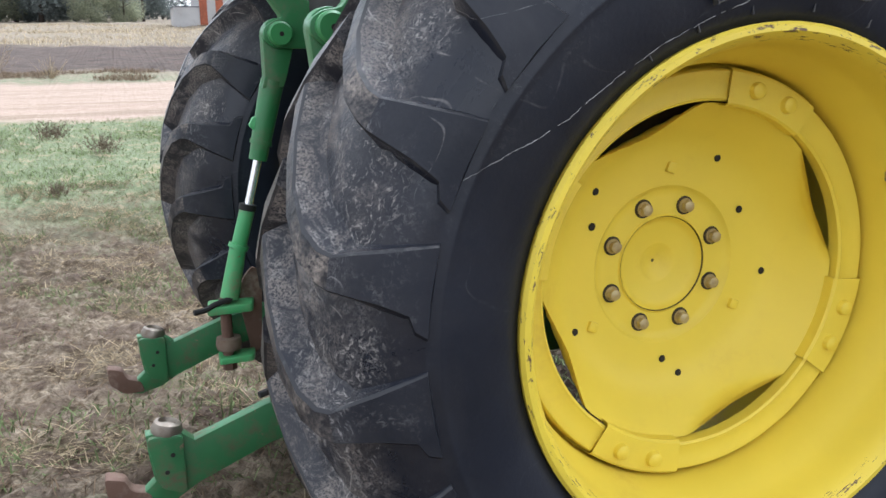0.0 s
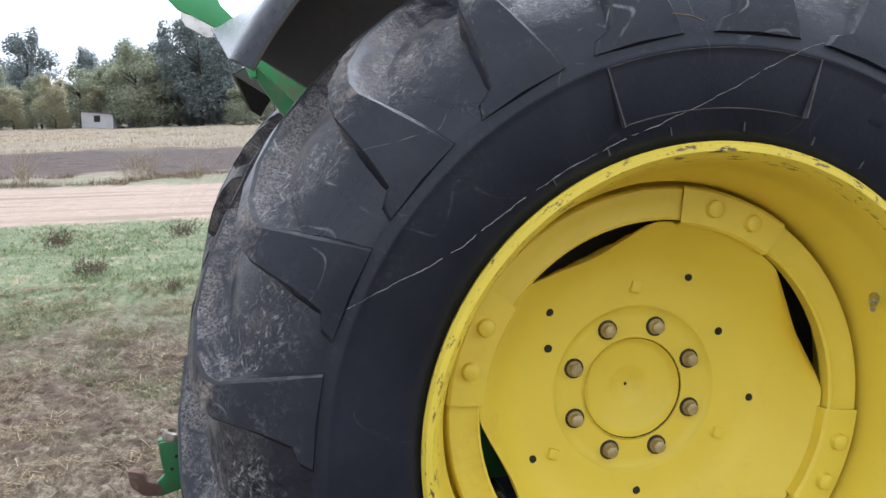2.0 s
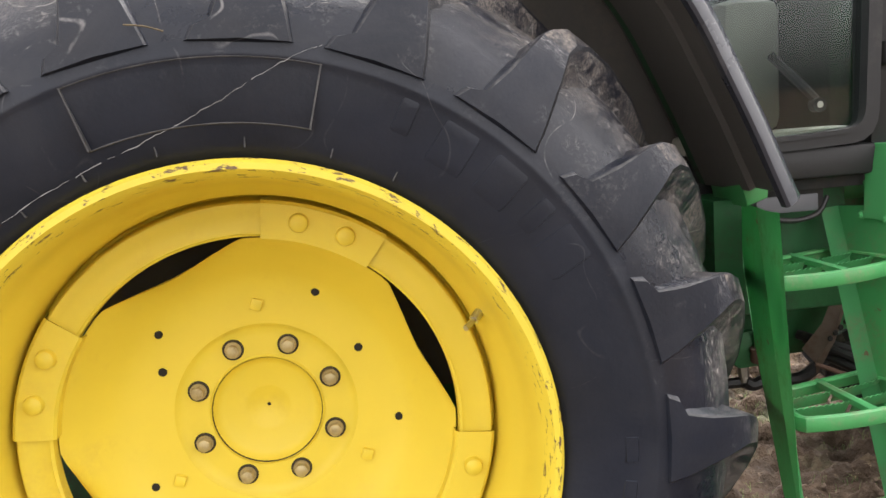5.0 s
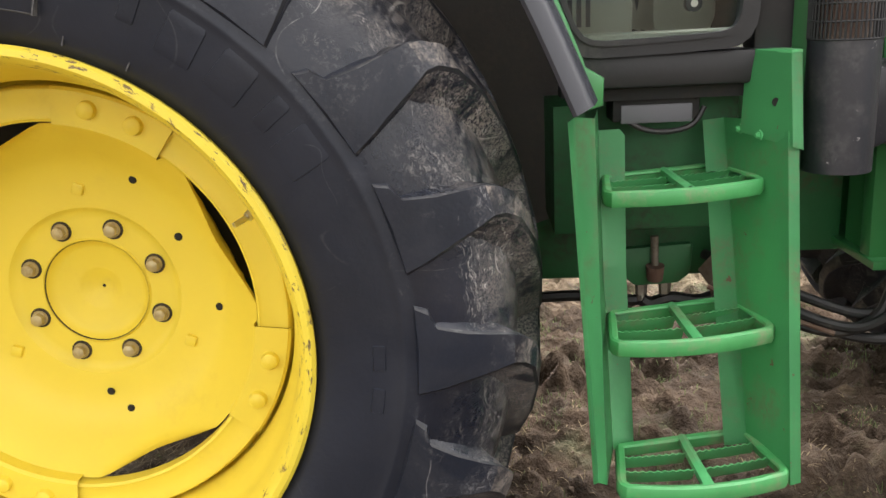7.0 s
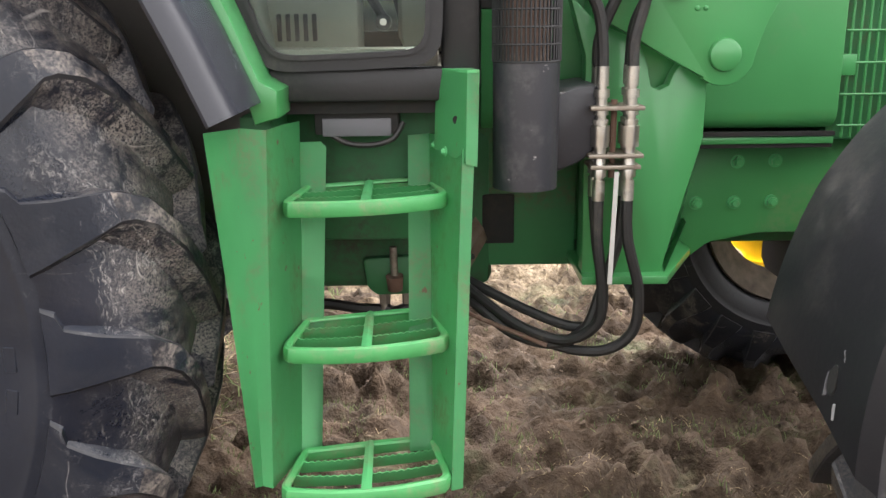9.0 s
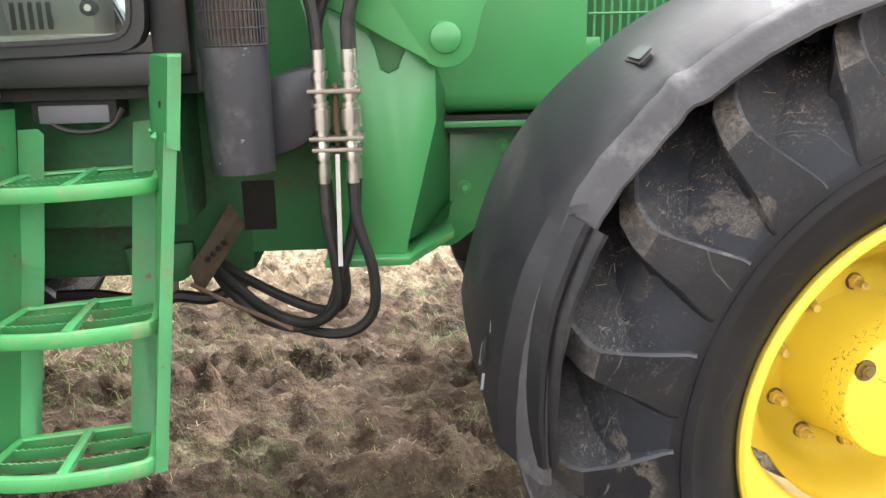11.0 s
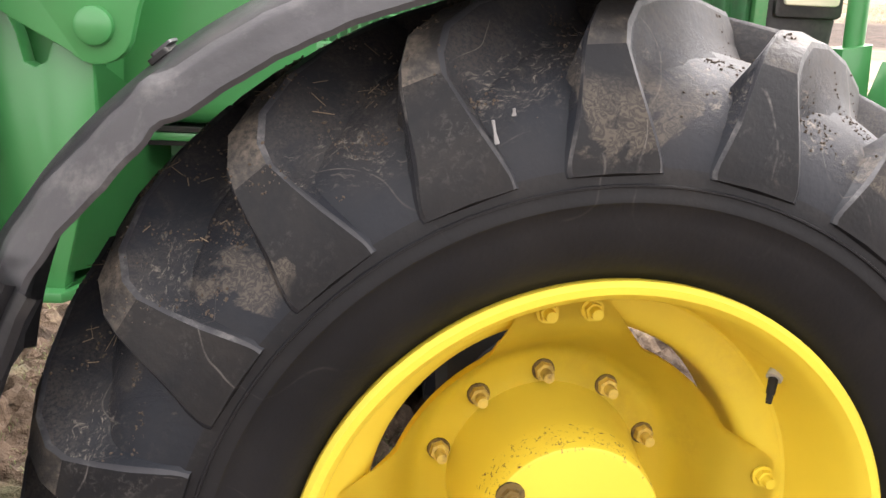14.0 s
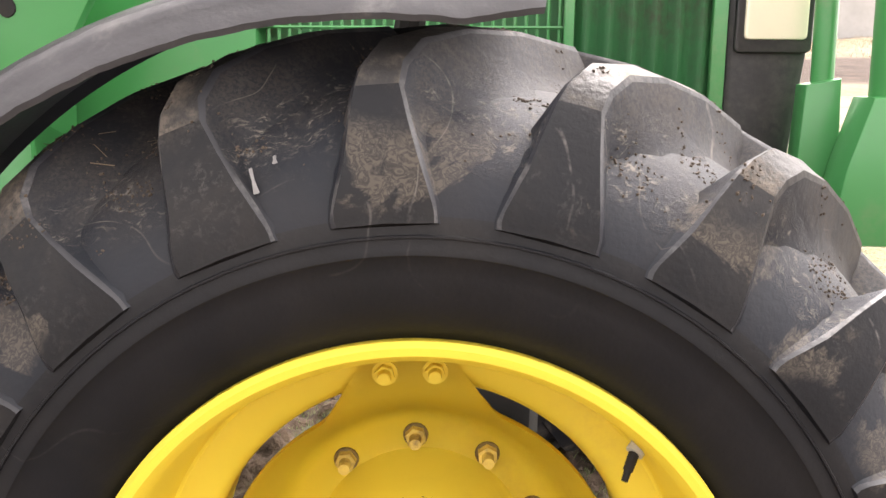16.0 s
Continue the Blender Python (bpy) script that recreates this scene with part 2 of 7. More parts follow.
LUG_TOP = material("dusty_lug_rubber", (0.014, 0.016, 0.023), 0.38, dirt=(0.32, 0.28, 0.245), dirt_amount=0.6, dirt_scale=16, fine=130, vary=0.3, bump=0.7, bump_scale=60, spec=0.4)
LUG_TOP_FRONT = material("muddy_lug_rubber", (0.024, 0.023, 0.023), 0.5, dirt=(0.19, 0.160, 0.128), dirt_amount=0.50, dirt_scale=12, fine=110, vary=0.3, bump=0.7, bump_scale=60, spec=0.4)
LUG_EDGE = material("scuffed_lug_edge", (0.018, 0.019, 0.024), 0.45, dirt=(0.27, 0.26, 0.25), dirt_amount=0.28, dirt_scale=12, fine=60, vary=0.3, bump=0.4, bump_scale=60)
# pale base: scuffs, plus the sky's sheen put into the colour
SCUFFED_SHEEN = material("scuffed_plastic_with_sky_sheen", (0.105, 0.104, 0.113), 0.36, dirt=(0.36, 0.35, 0.345), dirt_amount=0.27, dirt_scale=11, fine=45, bump=0.25, bump_scale=50)
SCUFF = material("pale_scuff", (0.26, 0.26, 0.265), 0.8, vary=0.4, dirt_scale=30)
RUBBED = material("rubbed_grey_rubber", (0.050, 0.050, 0.052), 0.6, dirt=(0.20, 0.195, 0.19), dirt_amount=0.45, dirt_scale=14, bump=0.1)
# near-black colour that gives bolt seats the look of a shaded recess
RECESS_DARK = material("dark_bolt_recess", (0.030, 0.024, 0.015), 0.7, dirt=(0.16, 0.115, 0.04), dirt_amount=0.35, dirt_scale=40)
BLACK = material("black_plastic", (0.013, 0.0135, 0.015), 0.5, dirt=(0.085, 0.078, 0.07), dirt_amount=0.3, dirt_scale=4, bump=0.12)
BLACK_SHINY = material("faded_black_fender_plastic", (0.028, 0.030, 0.038), 0.27, spec=0.38, dirt=(0.17, 0.165, 0.16), dirt_amount=0.22, dirt_scale=3, fine=30, bump=0.12)
# greasy metal; also colours the boxes that stand for shade in gaps
DARK = material("greasy_metal_and_gap_shade", (0.010, 0.010, 0.010), 0.8, dirt=(0.03, 0.025, 0.02), dirt_amount=0.6, bump=0.2)
STEEL = material("zinc_plated_steel", (0.56, 0.54, 0.49), 0.30, 1.0, dirt=(0.16, 0.13, 0.10), dirt_amount=0.42, dirt_scale=25, bump=0.1)
CHROME = material("chrome_piston_rod", (0.78, 0.78, 0.78), 0.25, 0.75, vary=0.05, bump=0.02)
BOLT = material("painted_steel_bolt", (0.42, 0.345, 0.18), 0.42, 0.4, dirt=(0.22, 0.15, 0.06), dirt_amount=0.6, dirt_scale=40, bump=0.2, per_piece=0.15)
GRIME = material("brown_bolt_grime", (0.16, 0.105, 0.03), 0.6, dirt=(0.05, 0.035, 0.02), dirt_amount=0.5, dirt_scale=60)
BOLT_YELLOW = material("yellow_painted_nut", (0.62, 0.46, 0.10), 0.45, dirt=(0.20, 0.13, 0.06), dirt_amount=0.55, dirt_scale=45, bump=0.2, per_piece=0.12)
RUST = material("rusty_steel", (0.125, 0.072, 0.050), 0.8, dirt=(0.24, 0.19, 0.15), dirt_amount=0.4, dirt_scale=15, bump=0.4)
BRACKET_TAN = material("rusty_tan_sheet", (0.165, 0.125, 0.09), 0.75, dirt=(0.12, 0.07, 0.045), dirt_amount=0.6, dirt_scale=25, bump=0.3)
HOSE = material("hydraulic_hose_rubber", (0.014, 0.014, 0.014), 0.5, dirt=(0.12, 0.10, 0.08), dirt_amount=0.25, dirt_scale=12, bump=0.2)
WHITE = material("white_plastic", (0.46, 0.455, 0.43), 0.5, dirt=(0.4, 0.36, 0.3), dirt_amount=0.3, dirt_scale=20)
GREY_PLATE = material("grey_plate", (0.115, 0.115, 0.13), 0.5, vary=0.05)
GREEN_GRIMY = material("dirty_green_casting", (0.024, 0.14, 0.045), 0.55, dirt=(0.10, 0.085, 0.05), dirt_amount=0.5, dirt_scale=6, bump=0.2)
UNDERSIDE = material("dusty_fender_underside", (0.078, 0.072, 0.066), 0.8, dirt=(0.11, 0.095, 0.08), dirt_amount=0.5, dirt_scale=4, bump=0.2)
LENS = material("headlamp_lens", (0.80, 0.76, 0.58), 0.15, coat=0.6, vary=0.04, bump=0.3, bump_scale=30)
CABIN = material("cab_trim_beige", (0.33, 0.315, 0.26), 0.8, vary=0.2)
WALL_WHITE = material("whitewashed_wall", (0.418, 0.412, 0.406), 0.9, dirt=(0.28, 0.26, 0.24), dirt_amount=0.3, dirt_scale=0.8, fine=8, bump=0.1)
BRICK_RED = material("terracotta_paint", (0.319, 0.099, 0.052), 0.9, vary=0.2)
ORANGE = material("faded_orange_plastic", (0.45, 0.20, 0.09), 0.7, vary=0.2)
def leafy(name, base, vary=0.35):
    """Foliage: half of the light goes through; every leaf has its own tone."""
    m = bpy.data.materials.new(name)
    m.use_nodes = True
    n, l = m.node_tree.nodes, m.node_tree.links
    n.remove(n["Principled BSDF"])
    geo, hue, mix = n.new("ShaderNodeNewGeometry"), n.new("ShaderNodeHueSaturation"), n.new("ShaderNodeMixShader")
    a, b, r = n.new("ShaderNodeBsdfDiffuse"), n.new("ShaderNodeBsdfTranslucent"), n.new("ShaderNodeMapRange")
    r.inputs[3].default_value, r.inputs[4].default_value = 1 - vary, 1 + vary
    hue.inputs["Color"].default_value = (*base, 1)
    l.new(geo.outputs["Random Per Island"], r.inputs[0])
    l.new(r.outputs[0], hue.inputs["Value"])
    for s in (a, b):
        l.new(hue.outputs[0], s.inputs["Color"])
    mix.inputs[0].default_value = 0.5
    l.new(a.outputs[0], mix.inputs[1])
    l.new(b.outputs[0], mix.inputs[2])
    l.new(mix.outputs[0], n["Material Output"].inputs["Surface"])
    return m


BARK = material("tree_bark", (0.052, 0.038, 0.029), 0.95, vary=0.3, dirt_scale=2)
# leaf colours paled and greyed: distance haze mixed into the foliage
LEAF_PINE = leafy("hazed_pine_foliage", (0.20, 0.225, 0.215))
LEAF_GREEN = leafy("hazed_willow_foliage", (0.33, 0.345, 0.245))
LEAF_YELLOW = leafy("hazed_autumn_foliage", (0.41, 0.385, 0.26))
# dry mud crumbs; also the dark rim inside that stands for shadow
MUD_AND_SHADE = material("dry_mud", (0.075, 0.058, 0.045), 0.95, vary=0.4, dirt_scale=30)
CLOD = material("clod_of_soil", (0.098, 0.070, 0.049), 0.95, vary=0.35, dirt_scale=3, bump=0.4)
STRAW_DARK = material("muddy_straw", (0.19, 0.145, 0.10), 0.9, vary=0.4, dirt_scale=8, bump=0)
STRAW_BROWN = leafy("weathered_straw", (0.130, 0.097, 0.066), 0.55)
STRAW = leafy("dry_straw", (0.305, 0.250, 0.165), 0.6)
GRASS = leafy("short_green_grass", (0.125, 0.158, 0.072), 0.55)
WEED = material("reddish_dock_weed", (0.115, 0.085, 0.055), 0.9, vary=0.3, dirt_scale=5, bump=0)

GLASS = bpy.data.materials.new("cab_glass")
GLASS.use_nodes = True
gb = GLASS.node_tree.nodes["Principled BSDF"]
gb.inputs["Base Color"].default_value = (0.64, 0.74, 0.72, 1)
gb.inputs["Roughness"].default_value, gb.inputs["Transmission Weight"].default_value, gb.inputs["IOR"].default_value = 0.02, 1.0, 1.42
# tinted deep to dim the white sky seen through the cab
GLASS_TINTED = GLASS.copy()
GLASS_TINTED.name = "dusty_tinted_glass"
GLASS_TINTED.node_tree.nodes["Principled BSDF"].inputs["Base Color"].default_value = (0.10, 0.135, 0.135, 1)


# ---------------- mesh tools ----------------
def thing(name, label, category, at=(0, 0, 0), group="", kind=""):
    ob = new(name)
    ob.location = at
    return tagged(ob, label, category, group, kind)


def to_mesh(name, bm, mat, smooth=35):
    me = bpy.data.meshes.new(name)
    bmesh.ops.recalc_face_normals(bm, faces=bm.faces)
    bm.to_mesh(me)
    bm.free()
    me.materials.append(mat)
    if smooth:
        me.polygons.foreach_set("use_smooth", [True] * len(me.polygons))
        me.set_sharp_from_angle(angle=radians(smooth))
    return me


def part(name, bm, mat, parent, label="", smooth=35, at=None):
    me = bm if isinstance(bm, bpy.types.Mesh) else to_mesh(name, bm, mat, smooth)
    ob = new(name, me)
    ob.parent = parent
    if at is not None:
        ob.matrix_basis = at
    return tagged(ob, label)


def box(bm, x0, x1, y0, y1, z0, z1, bevel=0.0):
    geo = bmesh.ops.create_cube(bm, size=1.0, matrix=Matrix.LocRotScale(((x0 + x1) / 2, (y0 + y1) / 2, (z0 + z1) / 2), None, (abs(x1 - x0), abs(y1 - y0), abs(z1 - z0))))
    if bevel:
        edges = {e for v in geo["verts"] for e in v.link_edges}
        bmesh.ops.bevel(bm, geom=list(edges), offset=bevel, segments=2, profile=0.5, affect="EDGES")
    return bm


def boxed(*a, bevel=0.0):
    return box(bmesh.new(), *a, bevel=bevel)


def lathe(bm, profile, n=96, a0=0.0, a1=360.0):
    """Turns a profile of (r, y) round the y axis; angles from +x towards +z."""
    full = abs(a1 - a0) >= 360
    cols = []
    for i in range(n if full else n + 1):
        a = radians(a0 + (a1 - a0) * i / n)
        c, s = math.cos(a), math.sin(a)
        cols.append([bm.verts.new((r * c, y, r * s)) for r, y in profile])
    for i in range(n):
        p, q = cols[i], cols[(i + 1) % len(cols)]
        for k in range(len(profile) - 1):
            quad = [p[k], p[k + 1], q[k + 1], q[k]]
            if profile[k][0] < 1e-5:
                quad = [p[k], p[k + 1], q[k + 1]]
            elif profile[k + 1][0] < 1e-5:
                quad = [p[k], p[k + 1], q[k]]
            bm.faces.new(quad)
    return bm


def rod(bm, p, q, r0, r1=None, n=12, caps=True):
    p, q = Vector(p), Vector(q)
    d = (q - p).normalized()
    u = d.orthogonal().normalized()
    w = d.cross(u)
    r1 = r0 if r1 is None else r1
    rings = [[bm.verts.new(c + (u * math.cos(2 * math.pi * i / n) + w * math.sin(2 * math.pi * i / n)) * r) for i in range(n)] for c, r in ((p, r0), (q, r1))]
    for i in range(n):
        j = (i + 1) % n
        bm.faces.new([rings[0][i], rings[0][j], rings[1][j], rings[1][i]])
    if caps:
        bm.faces.new(rings[0][::-1])
        bm.faces.new(rings[1])
    return bm


def tube(bm, pts, r, n=8, closed=False, steps=8):
    """A round tube along a smooth line through pts."""
    P = [Vector(p) for p in pts]
    line = []
    m = len(P)
    for i in range(m - 1):
        a, b, c, d = P[max(i - 1, 0)], P[i], P[i + 1], P[min(i + 2, m - 1)]
        for k in range(steps):
            t = k / steps
            line.append(0.5 * (2 * b + (c - a) * t + (2 * a - 5 * b + 4 * c - d) * t * t + (3 * b - a - 3 * c + d) * t ** 3))
    line.append(P[-1])
    up, rings = None, []
    for i, p in enumerate(line):
        d = (line[min(i + 1, len(line) - 1)] - line[max(i - 1, 0)]).normalized()
        up = d.orthogonal().normalized() if up is None else (up - d * up.dot(d)).normalized()
        w = d.cross(up)
        rings.append([bm.verts.new(p + (up * math.cos(2 * math.pi * k / n) + w * math.sin(2 * math.pi * k / n)) * r) for k in range(n)])
    for a, b in zip(rings, rings[1:]):
        for k in range(n):
            j = (k + 1) % n
            bm.faces.new([a[k], a[j], b[j], b[k]])
    bm.faces.new(rings[0][::-1])
    bm.faces.new(rings[-1])
    return bm


def slab(bm, outline, y0, y1, bevel=0.0, axis="y"):
    """A plate: an outline of (x, z) pushed from y0 to y1."""
    put = {"y": lambda a, b, c: (a, c, b), "x": lambda a, b, c: (c, a, b), "z": lambda a, b, c: (a, b, c)}[axis]
    f = bm.faces.new([bm.verts.new(put(a, b, y0)) for a, b in outline])
    ext = bmesh.ops.extrude_face_region(bm, geom=[f])
    vs = [v for v in ext["geom"] if isinstance(v, bmesh.types.BMVert)]
    bmesh.ops.translate(bm, verts=vs, vec=put(0, 0, y1 - y0))
    if bevel:
        es = {e for v in vs for e in v.link_edges if all(x in vs for x in e.verts)} | {e for e in f.edges}
        bmesh.ops.bevel(bm, geom=list(es), offset=bevel, segments=2, profile=0.5, affect="EDGES")
    return bm


def rounded(points, r=0.02, n=4):
    """Rounds the corners of an outline of (x, z)."""
    out, m = [], len(points)
    for i in range(m):
        a, b, c = Vector(points[i - 1]), Vector(points[i]), Vector(points[(i + 1) % m])
        u, w = (a - b), (c - b)
        rr = min(r, u.length * 0.45, w.length * 0.45)
        s, e = b + u.normalized() * rr, b + w.normalized() * rr
        for k in range(n + 1):
            t = k / n
            out.append(tuple((1 - t) ** 2 * s + 2 * t * (1 - t) * b + t * t * e))
    return out


def strip(bm, sections, close=False):
    """Skins between sections, each a list of points."""
    rows = [[bm.verts.new(p) for p in s] for s in sections]
    for a, b in zip(rows, rows[1:]):
        for k in range(len(a) - 1):
            bm.faces.new([a[k], a[k + 1], b[k + 1], b[k]])
        if close:
            bm.faces.new([a[-1], a[0], b[0], b[-1]])
    return bm


def hexbolt(r=0.013, h=0.012, washer=0.017):
    """A bolt head on its washer, pointing to -y."""
    bm = bmesh.new()
    rod(bm, (0, 0, 0), (0, -0.004, 0), washer, n=16)
    rod(bm, (0, -0.004, 0), (0, -0.004 - h, 0), r, n=6)
    rod(bm, (0, -0.004 - h, 0), (0, -0.008 - h, 0), r * 0.72, r * 0.6, n=10)
    return bm


def wheel_bolt():
    """A flanged bolt in its dark seat: seat ring, flange, six-sided head and the rounded end."""
    bm = bmesh.new()
    lathe(bm, [(0.0215, 0.004), (0.0207, -0.0015), (0.0195, -0.003), (0.0150, -0.003)], 20)
    rod(bm, (0, -0.0038, 0), (0, -0.0075, 0), 0.0165, 0.0150, n=18)
    rod(bm, (0, -0.0075, 0), (0, -0.020, 0), 0.0136, 0.0130, n=6)
    rod(bm, (0, -0.020, 0), (0, -0.0225, 0), 0.0122, 0.0085, n=12)
    return bm


def wheel_stud():
    """A stud with its nut: seat, six-sided nut and the threaded end standing out."""
    bm = bmesh.new()
    rod(bm, (0, 0.002, 0), (0, -0.0034, 0), 0.0180, 0.0172, n=18)
    rod(bm, (0, -0.0036, 0), (0, -0.016, 0), 0.0150, 0.0145, n=6)
    rod(bm, (0, -0.016, 0), (0, -0.036, 0), 0.0088, 0.0080, n=12)
    return bm


def rim_bolt():
    bm = hexbolt(0.0125, 0.010, 0.016)
    rod(bm, (0, -0.016, 0), (0, -0.027, 0), 0.0085, 0.0078, n=12)
    return bm


def bolt_mesh(name, bm, head, washer):
    me = to_mesh(name, bm, head)
    me.materials.append(washer)
    for p in me.polygons:
        p.material_index = 1 if max(me.vertices[i].co.y for i in p.vertices) > -0.0035 else 0
    return me


# ---------------- wheels ----------------
def tyre_meshes(carcass, stations, lead, widths, mats, tread_from, spread):
    """A tractor tyre's carcass from (offset, r), and one lug for each side from stations (offset, r_top, base offset, r_base); mats: sidewall, gap, lug face, lug top."""
    prof = [(r, -o) for o, r in carcass] + [(r, o) for o, r in reversed(carcass[:-1])]
    body = to_mesh("tyre", lathe(bmesh.new(), prof, 132), mats[0])
    body.materials.append(mats[1])
    for p in body.polygons:
        p.material_index = 1 if math.hypot(p.center.x, p.center.z) > tread_from else 0
    lugs = []
    rnd = random.Random(3)
    for side in (-1, 1):
        bm = bmesh.new()
        rows = []
        for i, ((o, rt, ob, rb), (wl, wr, ld)) in enumerate(zip(stations, widths)):
            a = radians(-lead * ld)
            lean = 0.020 if i < 5 else 0.012 if i < len(stations) - 3 else 0.004
            fall = (0.090, 0.090, 0.086, 0.074, 0.058, 0.044, 0.026, 0.018, 0.012, 0.008, 0.004, 0.004)[i] * spread
            down = Vector((ob - o, rb - rt))
            down = down.normalized() * min(0.0045, down.length * 0.4)
            sec = []
            for off, rr, w in ((ob, rb, wl + lean), (o + down.x, rt + down.y, wl), (o, rt, wl - 0.0045), (o, rt, (wl - wr) / 2), (o, rt, -wr + 0.0045), (o + down.x, rt + down.y, -wr), (o * 0.45 + ob * 0.55, rt * 0.45 + rb * 0.55, -wr - fall * 0.30), (o * 0.12 + ob * 0.88, rt * 0.12 + rb * 0.88, -wr - fall * 0.62), (ob, rb, -wr - fall)):
                th = a + w / rr
                jit = rnd.uniform(-0.0010, 0.0010)
                sec.append((rr * math.cos(th) + jit, side * off, rr * math.sin(th) + jit))
            rows.append(sec)
        strip(bm, rows)
        for end in (rows[0], rows[-1]):
            bm.faces.new([bm.verts.new(p) for p in end])
        bmesh.ops.remove_doubles(bm, verts=bm.verts, dist=1e-5)
        me = to_mesh("tread_lug", bm, mats[2], 30)
        me.materials.append(mats[3])
        me.materials.append(LUG_EDGE)
        me.materials.append(mats[1])
        shoulder = stations[5][0]
        kinds = (3, 2, None, None, 2, 3, 3, 3)
        for p in me.polygons:
            inner = abs(p.center.y) < shoulder - 0.006
            if p.index < (len(rows) - 1) * 8:
                kind = kinds[p.index % 8]
                p.material_index = (1 if inner else 0) if kind is None else kind
        lugs.append(me)
    return body, lugs


def fit_tyre(wheel, tyre, lugs, count, phase, off, label):
    part("tyre", tyre, None, wheel, label, at=pose(0, off, 0))
    rnd = random.Random(5)
    for side in (0, 1):
        for k in range(count):
            part("tread_lug", lugs[side], None, wheel, at=pose(0, off, 0, 0, -(phase + 360 / count * (k + 0.5 * side) + rnd.uniform(-0.3, 0.3)), 0))


REAR_CARCASS = [(0.180, 0.490), (0.205, 0.503), (0.222, 0.525), (0.236, 0.56), (0.243, 0.60), (0.2475, 0.640), (0.2485, 0.651), (0.2500, 0.654), (0.2500, 0.659), (0.2485, 0.662), (0.2460, 0.68), (0.238, 0.71), (0.224, 0.74), (0.206, 0.77), (0.182, 0.80), (0.148, 0.825), (0.09, 0.842), (0.0, 0.848)]
REAR_STATIONS = [(-0.022, 0.894, -0.022, 0.838), (0.05, 0.893, 0.05, 0.836), (0.11, 0.886, 0.11, 0.828), (0.165, 0.870, 0.160, 0.810), (0.198, 0.850, 0.186, 0.79), (0.211, 0.832, 0.194, 0.775), (0.226, 0.795, 0.204, 0.765), (0.238, 0.757, 0.216, 0.742), (0.2460, 0.725, 0.230, 0.715), (0.2495, 0.708, 0.235, 0.705), (0.2505, 0.699, 0.238, 0.697), (0.2525, 0.678, 0.243, 0.676)]
REAR_WIDTHS = [(0.020, 0.030, 1.0), (0.019, 0.032, 0.66), (0.018, 0.034, 0.36), (0.016, 0.038, 0.13), (0.015, 0.041, 0.03), (0.016, 0.043, 0.0), (0.022, 0.052, 0.0), (0.030, 0.060, 0.0), (0.037, 0.067, 0.0), (0.042, 0.070, 0.0), (0.068, 0.072, 0.0), (0.077, 0.076, 0.0)]
FRONT_CARCASS = [(0.150, 0.372), (0.170, 0.384), (0.187, 0.402), (0.201, 0.43), (0.207, 0.46), (0.2095, 0.478), (0.2120, 0.481), (0.2120, 0.486), (0.2110, 0.490), (0.2105, 0.50), (0.2080, 0.52), (0.200, 0.545), (0.187, 0.57), (0.170, 0.595), (0.146, 0.62), (0.115, 0.638), (0.07, 0.655), (0.0, 0.662)]
FRONT_STATIONS = [(-0.018, 0.716, -0.018, 0.654), (0.04, 0.715, 0.04, 0.652), (0.09, 0.708, 0.09, 0.645), (0.135, 0.693, 0.130, 0.624), (0.162, 0.670, 0.150, 0.606), (0.174, 0.648, 0.156, 0.592), (0.189, 0.612, 0.166, 0.580), (0.2015, 0.578, 0.180, 0.562), (0.209, 0.550, 0.194, 0.541), (0.2125, 0.530, 0.2030, 0.527), (0.2130, 0.522, 0.2050, 0.520), (0.2140, 0.514, 0.2065, 0.512)]
FRONT_WIDTHS = [(0.023, 0.023, 1.0), (0.023, 0.023, 0.66), (0.024, 0.024, 0.36), (0.025, 0.025, 0.13), (0.026, 0.026, 0.03), (0.027, 0.027, 0.0), (0.034, 0.034, 0.0), (0.041, 0.042, 0.0), (0.047, 0.049, 0.0), (0.052, 0.053, 0.0), (0.054, 0.054, 0.0), (0.051, 0.054, 0.0)]


def side_at(r):
    """The rear sidewall's offset at a radius."""
    for (o0, r0), (o1, r1) in zip(REAR_CARCASS, REAR_CARCASS[1:]):
        if r0 <= r <= r1:
            return o0 + (o1 - o0) * (r - r0) / (r1 - r0)
    return 0.22


